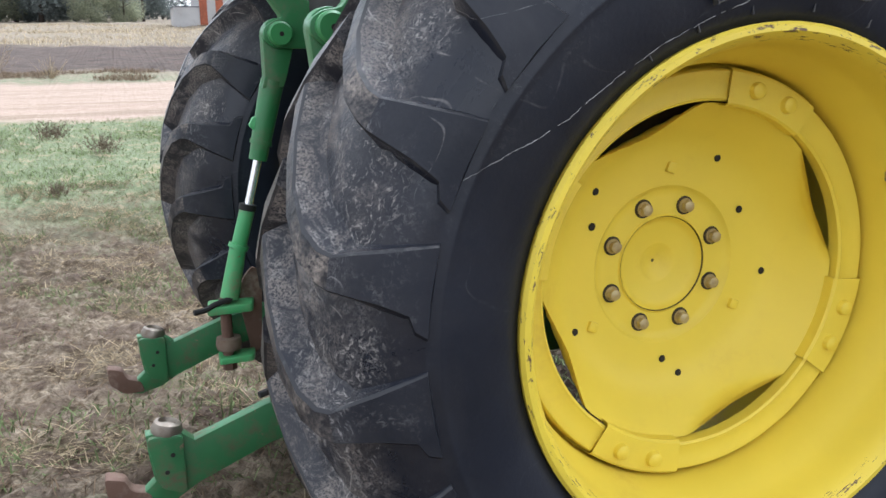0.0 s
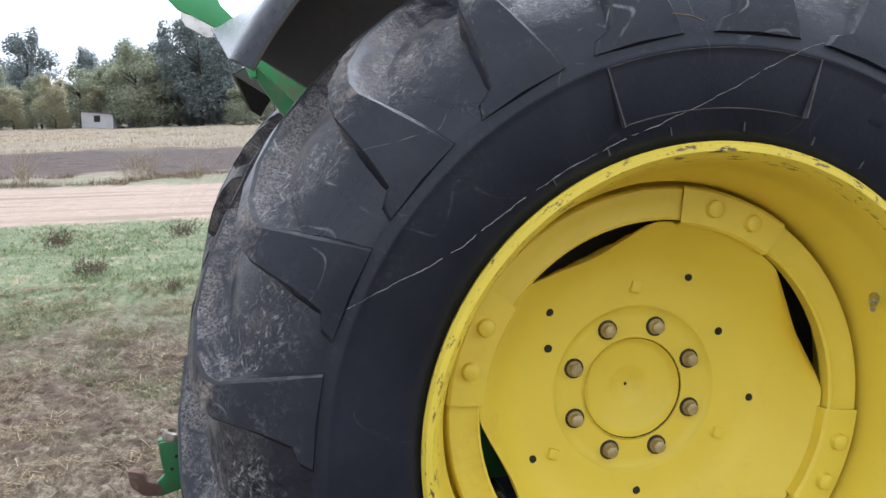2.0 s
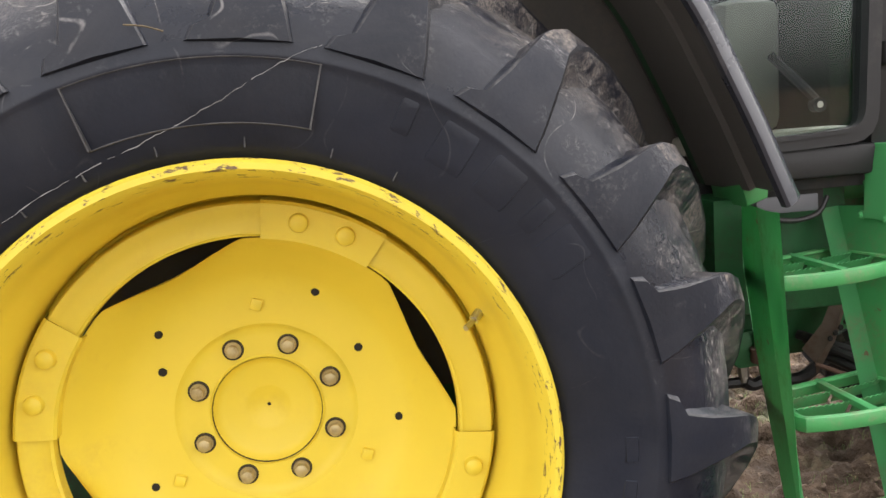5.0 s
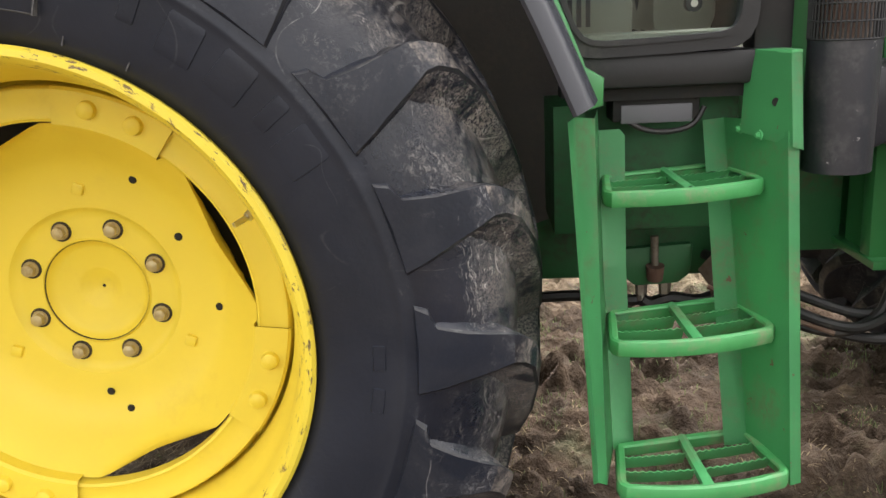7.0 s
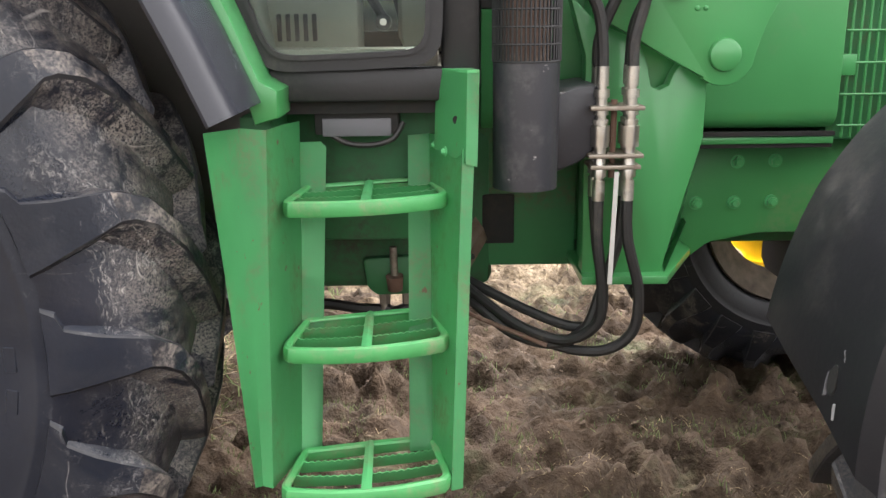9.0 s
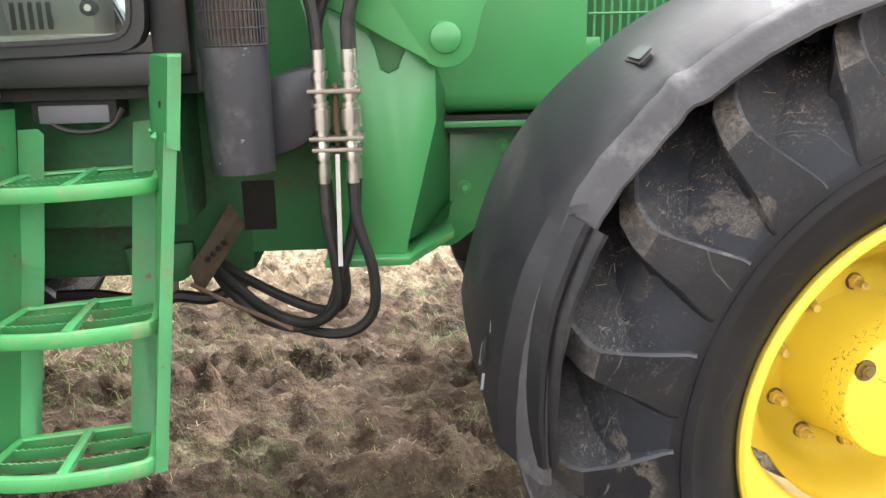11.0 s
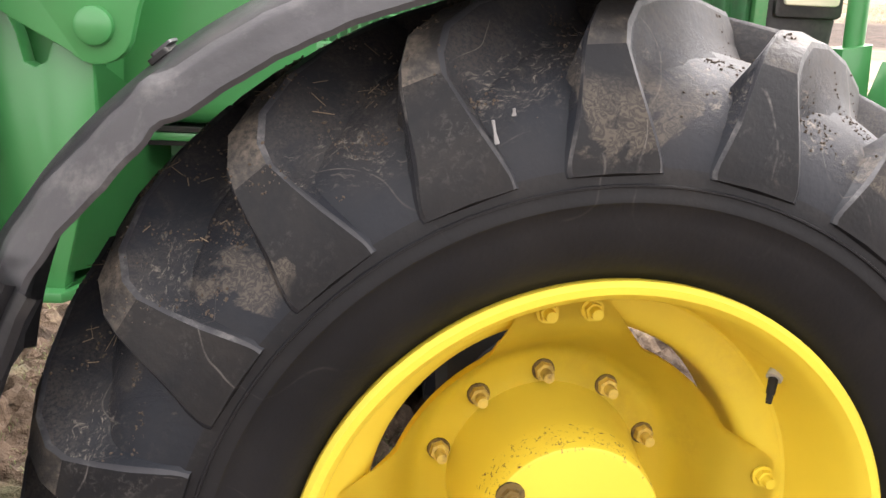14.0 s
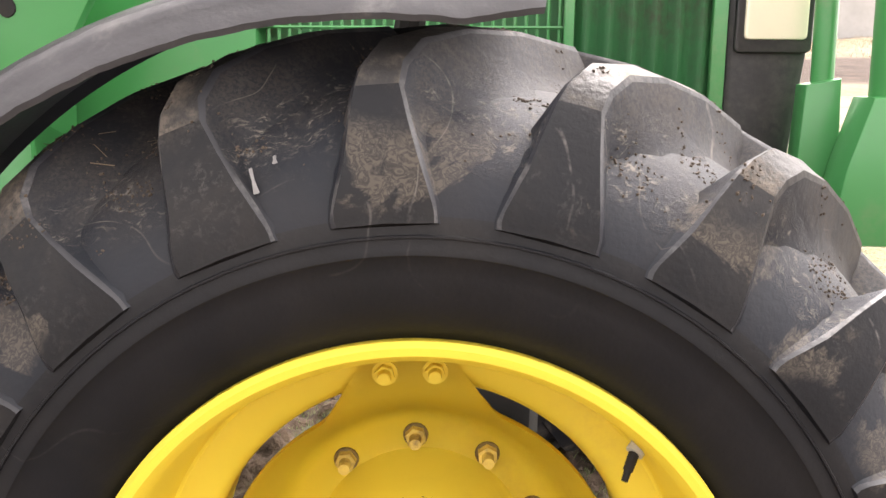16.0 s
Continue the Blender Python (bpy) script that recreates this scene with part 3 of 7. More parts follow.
def rear_wheel(tractor, at, tyre_off, scratched=True):
    # dished centre disc with four flat edges
    bm = bmesh.new()
    rings = [(0.0, 0.046), (0.022, 0.044), (0.040, 0.030), (0.048, 0.028), (0.088, 0.026), (0.098, 0.020), (0.104, 0.012), (0.108, 0.006), (0.112, 0.010), (0.150, 0.010), (0.164, 0.009), (0.171, 0.004), (0.176, -0.001), (0.184, -0.002), (0.20, -0.002), (0.235, -0.006), (0.262, -0.013), (0.282, -0.026), (0.300, -0.044), (0.312, -0.058), (0.324, -0.072), (0.337, -0.087), (0.349, -0.101), (0.356, -0.110), (0.357, -0.108), (0.354, -0.098)]
    n = 120
    cols = []
    for i in range(n):
        a = 2 * math.pi * i / n
        near = abs(((math.degrees(a) - 23 + 45) % 90) - 45)
        cut = 0.320 + 0.038 * (near / 23.0) ** 1.7
        col = []
        for k, (r, y) in enumerate(rings):
            lim = min(r, cut) if r > 0.29 else r
            col.append(bm.verts.new((lim * math.cos(a), y, lim * math.sin(a))))
        cols.append(col)
    for i in range(n):
        p, q = cols[i], cols[(i + 1) % n]
        for k in range(1, len(rings) - 1):
            bm.faces.new([p[k], p[k + 1], q[k + 1], q[k]])
    centre = bm.verts.new((0, 0.046, 0))
    for i in range(n):
        bm.faces.new([centre, cols[i][1], cols[(i + 1) % n][1]])
    wheel = part("rear_wheel", bm, YELLOW, tractor, "yellow dished steel wheel disc with flat edges", at=at)
    # rim barrel with rolled flange
    bm = bmesh.new()
    prof = [(0.478, -0.300), (0.497, -0.306), (0.505, -0.318), (0.506, -0.330), (0.500, -0.337), (0.490, -0.338), (0.482, -0.330), (0.474, -0.312), (0.468, -0.290), (0.466, -0.255), (0.458, -0.225), (0.447, -0.200), (0.438, -0.165), (0.434, -0.13), (0.434, -0.06), (0.440, -0.02), (0.455, 0.04), (0.468, 0.075), (0.482, 0.085), (0.50, 0.095), (0.505, 0.105), (0.500, 0.110), (0.478, 0.095), (0.46, 0.05), (0.445, -0.02), (0.44, -0.13), (0.452, -0.19), (0.474, -0.25), (0.478, -0.300)]
    rim = to_mesh("rim", lathe(bm, prof, 128), YELLOW)
    rim.materials.append(YELLOW_CHIPPED)
    for p in rim.polygons:
        p.material_index = 1 if p.center.y < -0.312 else 0
    part("rim", rim, None, wheel, "yellow rim with chipped flange")
    bm = bmesh.new()
    prof = [(0.4345, -0.080), (0.428, -0.086), (0.424, -0.112), (0.4225, -0.126), (0.419, -0.1305), (0.412, -0.131), (0.404, -0.1285), (0.372, -0.127), (0.366, -0.130), (0.361, -0.126), (0.360, -0.100)]
    part("rim_ring", lathe(bm, prof, 128), YELLOW, wheel)
    bracket = None
    for k in range(4):
        if bracket is None:
            bm = bmesh.new()
            lathe(bm, [(0.352, -0.100), (0.353, -0.130), (0.358, -0.136), (0.420, -0.138), (0.4255, -0.133), (0.427, -0.100)], 14, 53.4, 84.4)
            bmesh.ops.holes_fill(bm, edges=[e for e in bm.edges if e.is_boundary], sides=0)
            bracket = to_mesh("rim_lug", bm, YELLOW)
            stud = bmesh.new()
            lathe(stud, [(0.0, -0.014), (0.010, -0.0135), (0.0155, -0.010), (0.017, -0.004), (0.018, 0.002)], 16)
            stud = to_mesh("rivet", stud, YELLOW)
        r = pose(0, 0, 0, 0, -(k * 90), 0)
        part("rim_lug", bracket, None, wheel, at=r)
        for a in (62.4, 74.8):
            part("rivet", stud, None, wheel, at=pose(0, 0, 0, 0, -(k * 90), 0) @ pose(0.392 * math.cos(radians(a)), -0.138, 0.392 * math.sin(radians(a))))
    bolt = bolt_mesh("wheel_bolt", wheel_bolt(), BOLT, RECESS_DARK)
    for k in range(8):
        a = radians(112.9 - 45 * k)
        part("wheel_bolt", bolt, None, wheel, at=pose(0.1375 * math.cos(a), 0.010, 0.1375 * math.sin(a), 0, 13 * k, 0))
    part("hub_groove", lathe(bmesh.new(), [(0.1048, 0.0112), (0.1056, 0.0092), (0.1066, 0.0068)], 72), RECESS_DARK, wheel)
    part("centre_hole", lathe(bmesh.new(), [(0.0, 0.0445), (0.003, 0.0445), (0.004, 0.046)], 10), DARK, wheel)
    hole = bmesh.new()
    lathe(hole, [(0.0, -0.001), (0.0065, -0.001), (0.0085, 0.002)], 14)
    hole = to_mesh("bolt_hole", hole, DARK)
    for a, r in ((63.4, 0.257), (136.3, 0.255), (151.6, 0.212), (30.6, 0.217), (-8.0, 0.257), (-89.5, 0.216), (-80.6, 0.256), (-151.3, 0.257)):
        y = -0.004 - max(0.0, r - 0.235) * 0.30
        part("bolt_hole", hole, None, wheel, at=pose(r * math.cos(radians(a)), y - 0.003, r * math.sin(radians(a))))
    pad = to_mesh("cast_pad", boxed(-0.011, 0.011, -0.012, 0.004, -0.011, 0.011, bevel=0.003), YELLOW)
    for a in (89.5, -30.2, 213.5):
        part("cast_pad", pad, None, wheel, at=pose(0.215 * math.cos(radians(a)), 0.0, 0.215 * math.sin(radians(a)), 0, 20, 0))
    bm = bmesh.new()
    a = radians(27)
    c = Vector((0.448 * math.cos(a), -0.205, 0.448 * math.sin(a)))
    rod(bm, c, c + Vector((-0.012, -0.012, -0.010)), 0.009, n=10)
    rod(bm, c + Vector((-0.012, -0.012, -0.010)), c + Vector((-0.030, -0.034, -0.018)), 0.0055, 0.005, n=10)
    part("valve_stem", bm, STEEL, wheel)
    fit_tyre(wheel, *TYRE_REAR, 21, 171.2, tyre_off, "worn black rubber tractor tyre with dusty lugs")
    # moulded lines on the sidewall
    for name, r0, r1, a0, a1 in (("moulded_panel", 0.5565, 0.5590, 74.8, 108), ("moulded_panel", 0.6515, 0.654, 74.8, 108)):
        bm = bmesh.new()
        lathe(bm, [(r0, 0), (r0 + 0.0012, -0.0016), (r1 - 0.0012, -0.0016), (r1, 0)], 18, a0, a1)
        o = -0.2365 if r0 < 0.6 else -0.2490
        part(name, bm, RUBBED, wheel, at=pose(0, tyre_off + o, 0))
    for a in (75, 107.8):
        bm = slab(bmesh.new(), [(0.557, -0.0013), (0.654, -0.0013), (0.654, 0.0013), (0.557, 0.0013)], -0.003, 0.012)
        part("moulded_panel", bm, RUBBED, wheel, at=pose(0, tyre_off - 0.2475, 0, 0, -a, 0) @ pose(0, 0, 0, 0, 0, 0))
    if scratched:
        line = [(0.679, 156.9), (0.63, 151.5), (0.591, 146.6), (0.560, 140.5), (0.543, 132), (0.534, 122), (0.534, 112), (0.543, 101.6), (0.563, 94), (0.595, 87.2), (0.640, 81), (0.672, 76.8), (0.682, 75)]
        rnd = random.Random(17)
        bm = bmesh.new()
        secs = []
        for (r0, a0), (r1, a1) in zip(line, line[1:]):
            for k in range(9):
                r, a = r0 + (r1 - r0) * k / 9 + rnd.uniform(-0.0012, 0.0012), radians(a0 + (a1 - a0) * k / 9)
                w = rnd.uniform(0.0002, 0.0009)
                y = tyre_off - side_at(r) - 0.0012
                secs.append([((r - w) * math.cos(a), y, (r - w) * math.sin(a)), ((r + w) * math.cos(a), y, (r + w) * math.sin(a))])
        run = []
        for sec in secs:
            run.append(sec)
            if rnd.random() < 0.16 or sec is secs[-1]:
                if len(run) > 1:
                    strip(bm, run)
                run = []
        part("twig", tube(bmesh.new(), [(-0.098, tyre_off - 0.262, 0.702), (-0.07, tyre_off - 0.266, 0.698), (-0.045, tyre_off - 0.262, 0.690)], 0.0013, n=5), STRAW, wheel, "thin pale twig caught on the tyre")
        part("scratch", bm, SCUFF, wheel, "long pale scratch across the sidewall")
    for a, r0, r1, w in ((62.4, 0.585, 0.648, 0.030), (54.4, 0.566, 0.648, 0.062), (45.9, 0.566, 0.648, 0.062), (38.6, 0.575, 0.645, 0.030), (32.0, 0.562, 0.648, 0.066), (-1.5, 0.600, 0.626, 0.046), (-8.5, 0.600, 0.626, 0.046)):
        secs = []
        for k in range(8):
            r = r0 + (r1 - r0) * k / 7
            half = w / 2 - (0.006 if k in (0, 7) else 0.0)
            y = tyre_off - side_at(r) - (-0.002 if k in (0, 7) else 0.0018)
            secs.append([(r, tyre_off - side_at(r) + 0.002, -half), (r, y, -half + 0.002), (r, y, half - 0.002), (r, tyre_off - side_at(r) + 0.002, half)])
        bm = bmesh.new()
        strip(bm, secs)
        part("moulded_letter_bar", bm, RUBBER, wheel, at=pose(0, 0, 0, 0, -a, 0))
    for a in (122, 111, 99, 85, 71, 60):
        bm = slab(bmesh.new(), [(0.522, -0.001), (0.546, -0.001), (0.546, 0.001), (0.522, 0.001)], -0.0015, 0.02)
        part("moulded_tick", bm, RUBBED, wheel, at=pose(0, tyre_off - side_at(0.548) + 0.006, 0, 0, -a, 0))
    return wheel


def smooth_fall(v, a, b):
    """1 at a, falling smoothly to 0 at b."""
    t = min(1.0, max(0.0, (v - a) / (b - a)))
    return (1 - t) ** 1.4


def front_wheel(tractor, at, tyre_off):
    bm = bmesh.new()
    rings = [(0.138, 0.016), (0.146, 0.026), (0.154, 0.028), (0.188, 0.028), (0.202, 0.022), (0.214, 0.006), (0.226, -0.016), (0.238, -0.038), (0.250, -0.057), (0.262, -0.070), (0.276, -0.080), (0.292, -0.086), (0.319, -0.089)]
    n = 144
    cols = []
    for i in range(n):
        a = 2 * math.pi * i / n
        near = abs(((math.degrees(a) - 3 + 45) % 90) - 45)
        lim = 0.259 + 0.060 * (1 if near < 10 else smooth_fall(near, 10, 26))
        cols.append([bm.verts.new((min(r, lim * (1 - 0.0006 * (len(rings) - k))) * math.cos(a), y, min(r, lim * (1 - 0.0006 * (len(rings) - k))) * math.sin(a))) for k, (r, y) in enumerate(rings)])
    for i in range(n):
        p, q = cols[i], cols[(i + 1) % n]
        for k in range(len(rings) - 1):
            bm.faces.new([p[k], p[k + 1], q[k + 1], q[k]])
    bmesh.ops.solidify(bm, geom=bm.faces[:], thickness=0.010)
    wheel = part("front_wheel", bm, YELLOW, tractor, "yellow lobed front wheel disc", at=at)
    bm = bmesh.new()
    prof = [(0.362, -0.215), (0.378, -0.220), (0.385, -0.230), (0.385, -0.242), (0.379, -0.248), (0.370, -0.247), (0.362, -0.238), (0.357, -0.222), (0.352, -0.195), (0.3475, -0.165), (0.343, -0.13), (0.340, -0.104), (0.3365, -0.090), (0.332, -0.0865), (0.322, -0.0865), (0.306, -0.083), (0.290, -0.077), (0.281, -0.069), (0.2775, -0.058), (0.2765, -0.03), (0.276, 0.03), (0.30, 0.06), (0.352, 0.10), (0.372, 0.11), (0.385, 0.12), (0.380, 0.13), (0.36, 0.12), (0.305, 0.07), (0.282, 0.03), (0.282, -0.055), (0.295, -0.070), (0.325, -0.078), (0.346, -0.085), (0.349, -0.125), (0.353, -0.165), (0.362, -0.215)]
    rim = to_mesh("rim", lathe(bm, prof, 120), YELLOW)
    rim.materials.append(MUD_AND_SHADE)
    # inner side coloured dark brown in place of shadow
    for p in rim.polygons:
        p.material_index = 1 if p.center.y > 0.04 else 0
    part("rim", rim, None, wheel, "glossy yellow front rim, inner side darkened as in shadow")
    bm = bmesh.new()
    prof = [(0.0, -0.140), (0.119, -0.140), (0.1235, -0.138), (0.126, -0.133), (0.130, -0.08), (0.138, -0.035), (0.143, 0.005), (0.150, 0.028)]
    hub = to_mesh("hub", lathe(bm, prof, 64), YELLOW)
    hub.materials.append(YELLOW_CHIPPED)
    for p in hub.polygons:
        p.material_index = 1 if math.hypot(p.center.x, p.center.z) > 0.118 and p.center.y < -0.09 else 0
    hub = part("hub", hub, None, wheel, "yellow planetary hub with chipped edge")
    part("hub_scribe", boxed(-0.075, 0.105, -0.1408, -0.139, -0.0006, 0.0006), RECESS_DARK, hub, at=pose(0, 0, 0, 0, 32, 0))
    part("hub_seam", lathe(bmesh.new(), [(0.1455, 0.0245), (0.1475, 0.0255), (0.1485, 0.0285)], 64), RECESS_DARK, hub)
    bolt = bolt_mesh("wheel_stud", wheel_stud(), BOLT_YELLOW, GRIME)
    for k in range(10):
        a = radians(93 - 36 * k)
        part("wheel_stud", bolt, None, wheel, at=pose(0.168 * math.cos(a), 0.028, 0.168 * math.sin(a), 0, 11 * k, 0))
    bolt2 = to_mesh("rim_bolt", rim_bolt(), YELLOW)
    for k in range(4):
        for d in (-6.4, 5.4):
            a = radians(93 + 90 * k + d)
            part("rim_bolt", bolt2, None, wheel, at=pose(0.301 * math.cos(a), -0.088, 0.301 * math.sin(a), 0, 17 * k, 0))
    part("hub_plug", bolt_mesh("hub_plug", hexbolt(0.013, 0.008, 0.020), GRIME, RECESS_DARK), None, wheel, "dirty drain plug", at=pose(-0.091, -0.139, 0.058))
    bm = bmesh.new()
    a = radians(42)
    c = Vector((0.349 * math.cos(a), -0.153, 0.349 * math.sin(a)))
    rod(bm, c, c + Vector((-0.008, -0.006, -0.008)), 0.011, n=12)
    part("valve_nut", bm, WHITE, wheel)
    bm = rod(bmesh.new(), c + Vector((-0.008, -0.006, -0.008)), c + Vector((-0.017, -0.018, -0.024)), 0.0065, 0.006, n=10)
    rod(bm, c + Vector((-0.017, -0.018, -0.024)), c + Vector((-0.022, -0.025, -0.034)), 0.0048, 0.004, n=8)
    part("valve_cap", bm, DARK, wheel)
    fit_tyre(wheel, *TYRE_FRONT, 20, 147.9, tyre_off, "black rubber front tyre with dry mud on lugs")
    part("moulded_ring", lathe(bmesh.new(), [(0.497, 0.004), (0.499, -0.002), (0.501, -0.002), (0.503, 0.004)], 96), RUBBER_FRONT, wheel, at=pose(0, tyre_off - 0.2115, 0))
    if at.translation.y < 0:
        # the tyre's whole surface, to lay straw and mud on it
        vs, fs = [], []
        for ob in wheel.children:
            if ob.name.startswith("tyre") or ob.name.startswith("tread_lug"):
                k = len(vs)
                vs += [ob.matrix_basis @ v.co for v in ob.data.vertices]
                fs += [[k + i for i in p.vertices] for p in ob.data.polygons]
        skin = mathutils.bvhtree.BVHTree.FromPolygons(vs, fs)
        rnd = random.Random(31)

        def on_tyre(a, o):
            way = Vector((math.cos(a), 0, math.sin(a)))
            return skin.ray_cast(way * 1.0 + Vector((0, tyre_off - o, 0)), -way)[:2]

        bm = bmesh.new()
        crumbs = bmesh.new()
        laid = 0
        while laid < 2600:
            a, o = radians(rnd.uniform(40, 165)), rnd.uniform(0.0, 0.185)
            thick = noise.noise((a * 7.0, o * 26, 3)) + 0.5 * noise.noise((a * 19, o * 60, 7)) + 0.25 * smooth_fall(abs(math.degrees(a) - 128), 10, 45) - 0.12
            if rnd.random() > 2.2 * thick:
                continue
            c, nrm = on_tyre(a, o)
            if c is None or nrm.dot(c) < 0.15:
                continue
            laid += 1
            if laid % 15 or o > 0.135:
                r = 0.0006 + 0.0019 * rnd.random() ** 2
                bmesh.ops.create_icosphere(crumbs, subdivisions=1, radius=r, matrix=Matrix.LocRotScale(c + nrm * r * 0.2, Euler((rnd.random() * 6, rnd.random() * 6, 0)), (1, 0.65, rnd.uniform(0.5, 1))))
            elif math.degrees(a) > 95:
                d = Vector((rnd.gauss(0, 1), rnd.gauss(0, 1), rnd.gauss(0, 1)))
                d = (d - nrm * d.dot(nrm) * 0.85).normalized() * rnd.uniform(0.003, 0.013)
                u = d.cross(nrm).normalized() * rnd.uniform(0.0003, 0.0008)
                c = c + nrm * 0.002
                bm.faces.new([bm.verts.new(c - d - u), bm.verts.new(c - d + u), bm.verts.new(c + d + u), bm.verts.new(c + d - u)])
        tagged(part("stuck_straw", bm, STRAW_DARK, wheel, "bits of straw stuck on the tyre", smooth=0), kind="stuff")
        tagged(part("stuck_mud", crumbs, MUD_AND_SHADE, wheel, "crumbs of dark mud on the tyre", smooth=0), kind="stuff")
        for a, r, ln in ((106.5, 0.575, 0.026), (104.0, 0.590, 0.008)):
            bm = slab(bmesh.new(), rounded([(r - ln / 2, -0.002), (r, -0.0008), (r + ln / 2, -0.0022), (r + ln / 2, 0.001), (r, 0.0016), (r - ln / 2, 0.004)], 0.0015), -0.0012, 0.002)
            part("paint_spot", bm, SCUFF, wheel, "white paint spot", at=pose(0, tyre_off - 0.1995 + (r - 0.56) * 0.35, 0, 0, -a, 0))
    return wheel


TYRE_REAR = tyre_meshes(REAR_CARCASS, REAR_STATIONS, 17.0, REAR_WIDTHS, (RUBBER, RUBBER_GAP, RUBBER, LUG_TOP), 0.69, 0.55)
TYRE_FRONT = tyre_meshes(FRONT_CARCASS, FRONT_STATIONS, 17.0, FRONT_WIDTHS, (RUBBER_FRONT, RUBBER_GAP_FRONT, RUBBER_FRONT, LUG_TOP_FRONT), 0.53, 1.0)

MID = 0.75  # the tractor's middle line
tractor = thing("tractor", "green tractor with yellow wheels and front loader mounts", "tractor")
rear_wheel(tractor, pose(0, 0, 0.87), -0.11)
rear_wheel(tractor, pose(-0.085, 2 * MID, 0.87, 0, 8, 0) @ pose(0, 0, 0, 0, 0, 180), -0.11, False)
front_wheel(tractor, pose(2.704, -0.186, 0.665, 0, 0, 7), -0.058)
front_wheel(tractor, pose(2.704, 2 * MID + 0.186, 0.665, 0, 0, 187), -0.058)

# ---------------- rear fender ----------------
ARCH = [(-0.734, 1.514, -0.15), (-0.695, 1.575, -0.15), (-0.63, 1.655, -0.15), (-0.53, 1.745, -0.15), (-0.407, 1.815, -0.15), (-0.25, 1.875, -0.16), (-0.05, 1.915, -0.175), (0.15, 1.925, -0.19), (0.35, 1.90, -0.215), (0.50, 1.865, -0.24), (0.60, 1.81, -0.255), (0.665, 1.750, -0.26), (0.73, 1.66, -0.26), (0.797, 1.56, -0.26), (0.845, 1.465, -0.26), (0.895, 1.36, -0.26), (0.93, 1.28, -0.26), (0.955, 1.222, -0.26)]


FINE = 3  # steps between the arch's points


def dense(points, k):
    """A smooth line through the points, k steps each."""
    out = []
    for i in range(len(points) - 1):
        p = [points[min(max(i + j, 0), len(points) - 1)] for j in (-1, 0, 1, 2)]
        for s in range(k):
            t = s / k
            out.append(tuple(0.5 * (2 * b + (c - a) * t + (2 * a - 5 * b + 4 * c - d) * t * t + (3 * b - a - 3 * c + d) * t ** 3) for a, b, c, d in zip(*p)))
    return out + [points[-1]]


ARCH = dense(ARCH, FINE)


def smooth_step(a, b, t):
    t = min(1.0, max(0.0, (t - a) / (b - a)))
    return t * t * (3 - 2 * t)


def arch_point(i, y, h, inner):
    """A point of the fender's section i: h outwards from the arch."""
    x, z, _ = ARCH[i]
    a, b = ARCH[max(i - 1, 0)], ARCH[min(i + 1, len(ARCH) - 1)]
    d = Vector((b[0] - a[0], b[1] - a[1])).normalized()
    h -= 0.020 * smooth_step(0.45, 0.75, x)
    tail = max(0.0, 1 - i / (2.5 * FINE)) if inner else 0.0
    return (x - d.y * h - 0.03 * tail, y, z + d.x * h + 0.09 * tail)


def fender_shell(y_in):
    bm = bmesh.new()
    secs = []
    for i, (x, z, y_out) in enumerate(ARCH):
        secs.append([arch_point(i, y, h, y == y_in) for y, h in ((y_out + 0.020, 0.0), (y_out, 0.0), (y_out - 0.003, 0.006), (y_out + 0.006, 0.026), (y_out + 0.022, 0.040), (y_out + 0.055, 0.050), (y_in, 0.062), (y_in, 0.050), (y_out + 0.055, 0.040), (y_out + 0.026, 0.014))])
    strip(bm, secs, close=True)
    bm.faces.new([bm.verts.new(p) for p in secs[0]])
    bm.faces.new([bm.verts.new(p) for p in secs[-1]])
    me = to_mesh("rear_fender", bm, BLACK_SHINY)
    me.materials.append(UNDERSIDE)
    for p in me.polygons:
        c = p.center
        if p.normal.dot(Vector((c.x, 0, c.z - 0.87))) < 0 and c.y > -0.23:
            p.material_index = 1
    return me


def rear_fender(y_in, at=None):
    f = part("rear_fender", fender_shell(y_in), None, tractor, "black plastic rear fender with faded edge", at=at)
    outline = [(p[0], p[2]) for p in (arch_point(i, 0, 0.056, True) for i in range(len(ARCH)))] + [(1.0, 0.95), (0.55, 0.80), (-0.35, 0.85), (-0.46, 1.40)]
    part("fender_wall", slab(bmesh.new(), outline, y_in - 0.005, y_in + 0.02), UNDERSIDE, f)
    return f


rear_fender(0.24)
rear_fender(0.24, at=pose(0, 2 * MID, 0) @ Matrix.Diagonal((1, -1, 1, 1)))
# green edge of the fender beside the cab
bm = slab(bmesh.new(), [(1.016, 1.205), (1.018, 1.255), (0.985, 1.275), (0.93, 1.41), (0.873, 1.534), (0.80, 1.68), (0.70, 1.80), (0.58, 1.88), (0.62, 1.847), (0.735, 1.739), (0.816, 1.612), (0.894, 1.423), (0.947, 1.282), (0.971, 1.191)], -0.045, 0.11, bevel=0.008)
part("fender_trim", bm, GREEN, tractor, "green painted fender edge")
# strip whose colour already holds the shade under the fender
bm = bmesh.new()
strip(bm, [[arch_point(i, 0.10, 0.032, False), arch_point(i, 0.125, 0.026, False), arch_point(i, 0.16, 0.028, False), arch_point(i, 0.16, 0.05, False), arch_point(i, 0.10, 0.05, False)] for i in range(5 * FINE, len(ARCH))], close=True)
part("fender_liner", bm, GREEN_SHADED, tractor, "green strip inside the fender, coloured as in shade")
# added strip: covers the bright trim edge where the fender's shade falls
bm = bmesh.new()
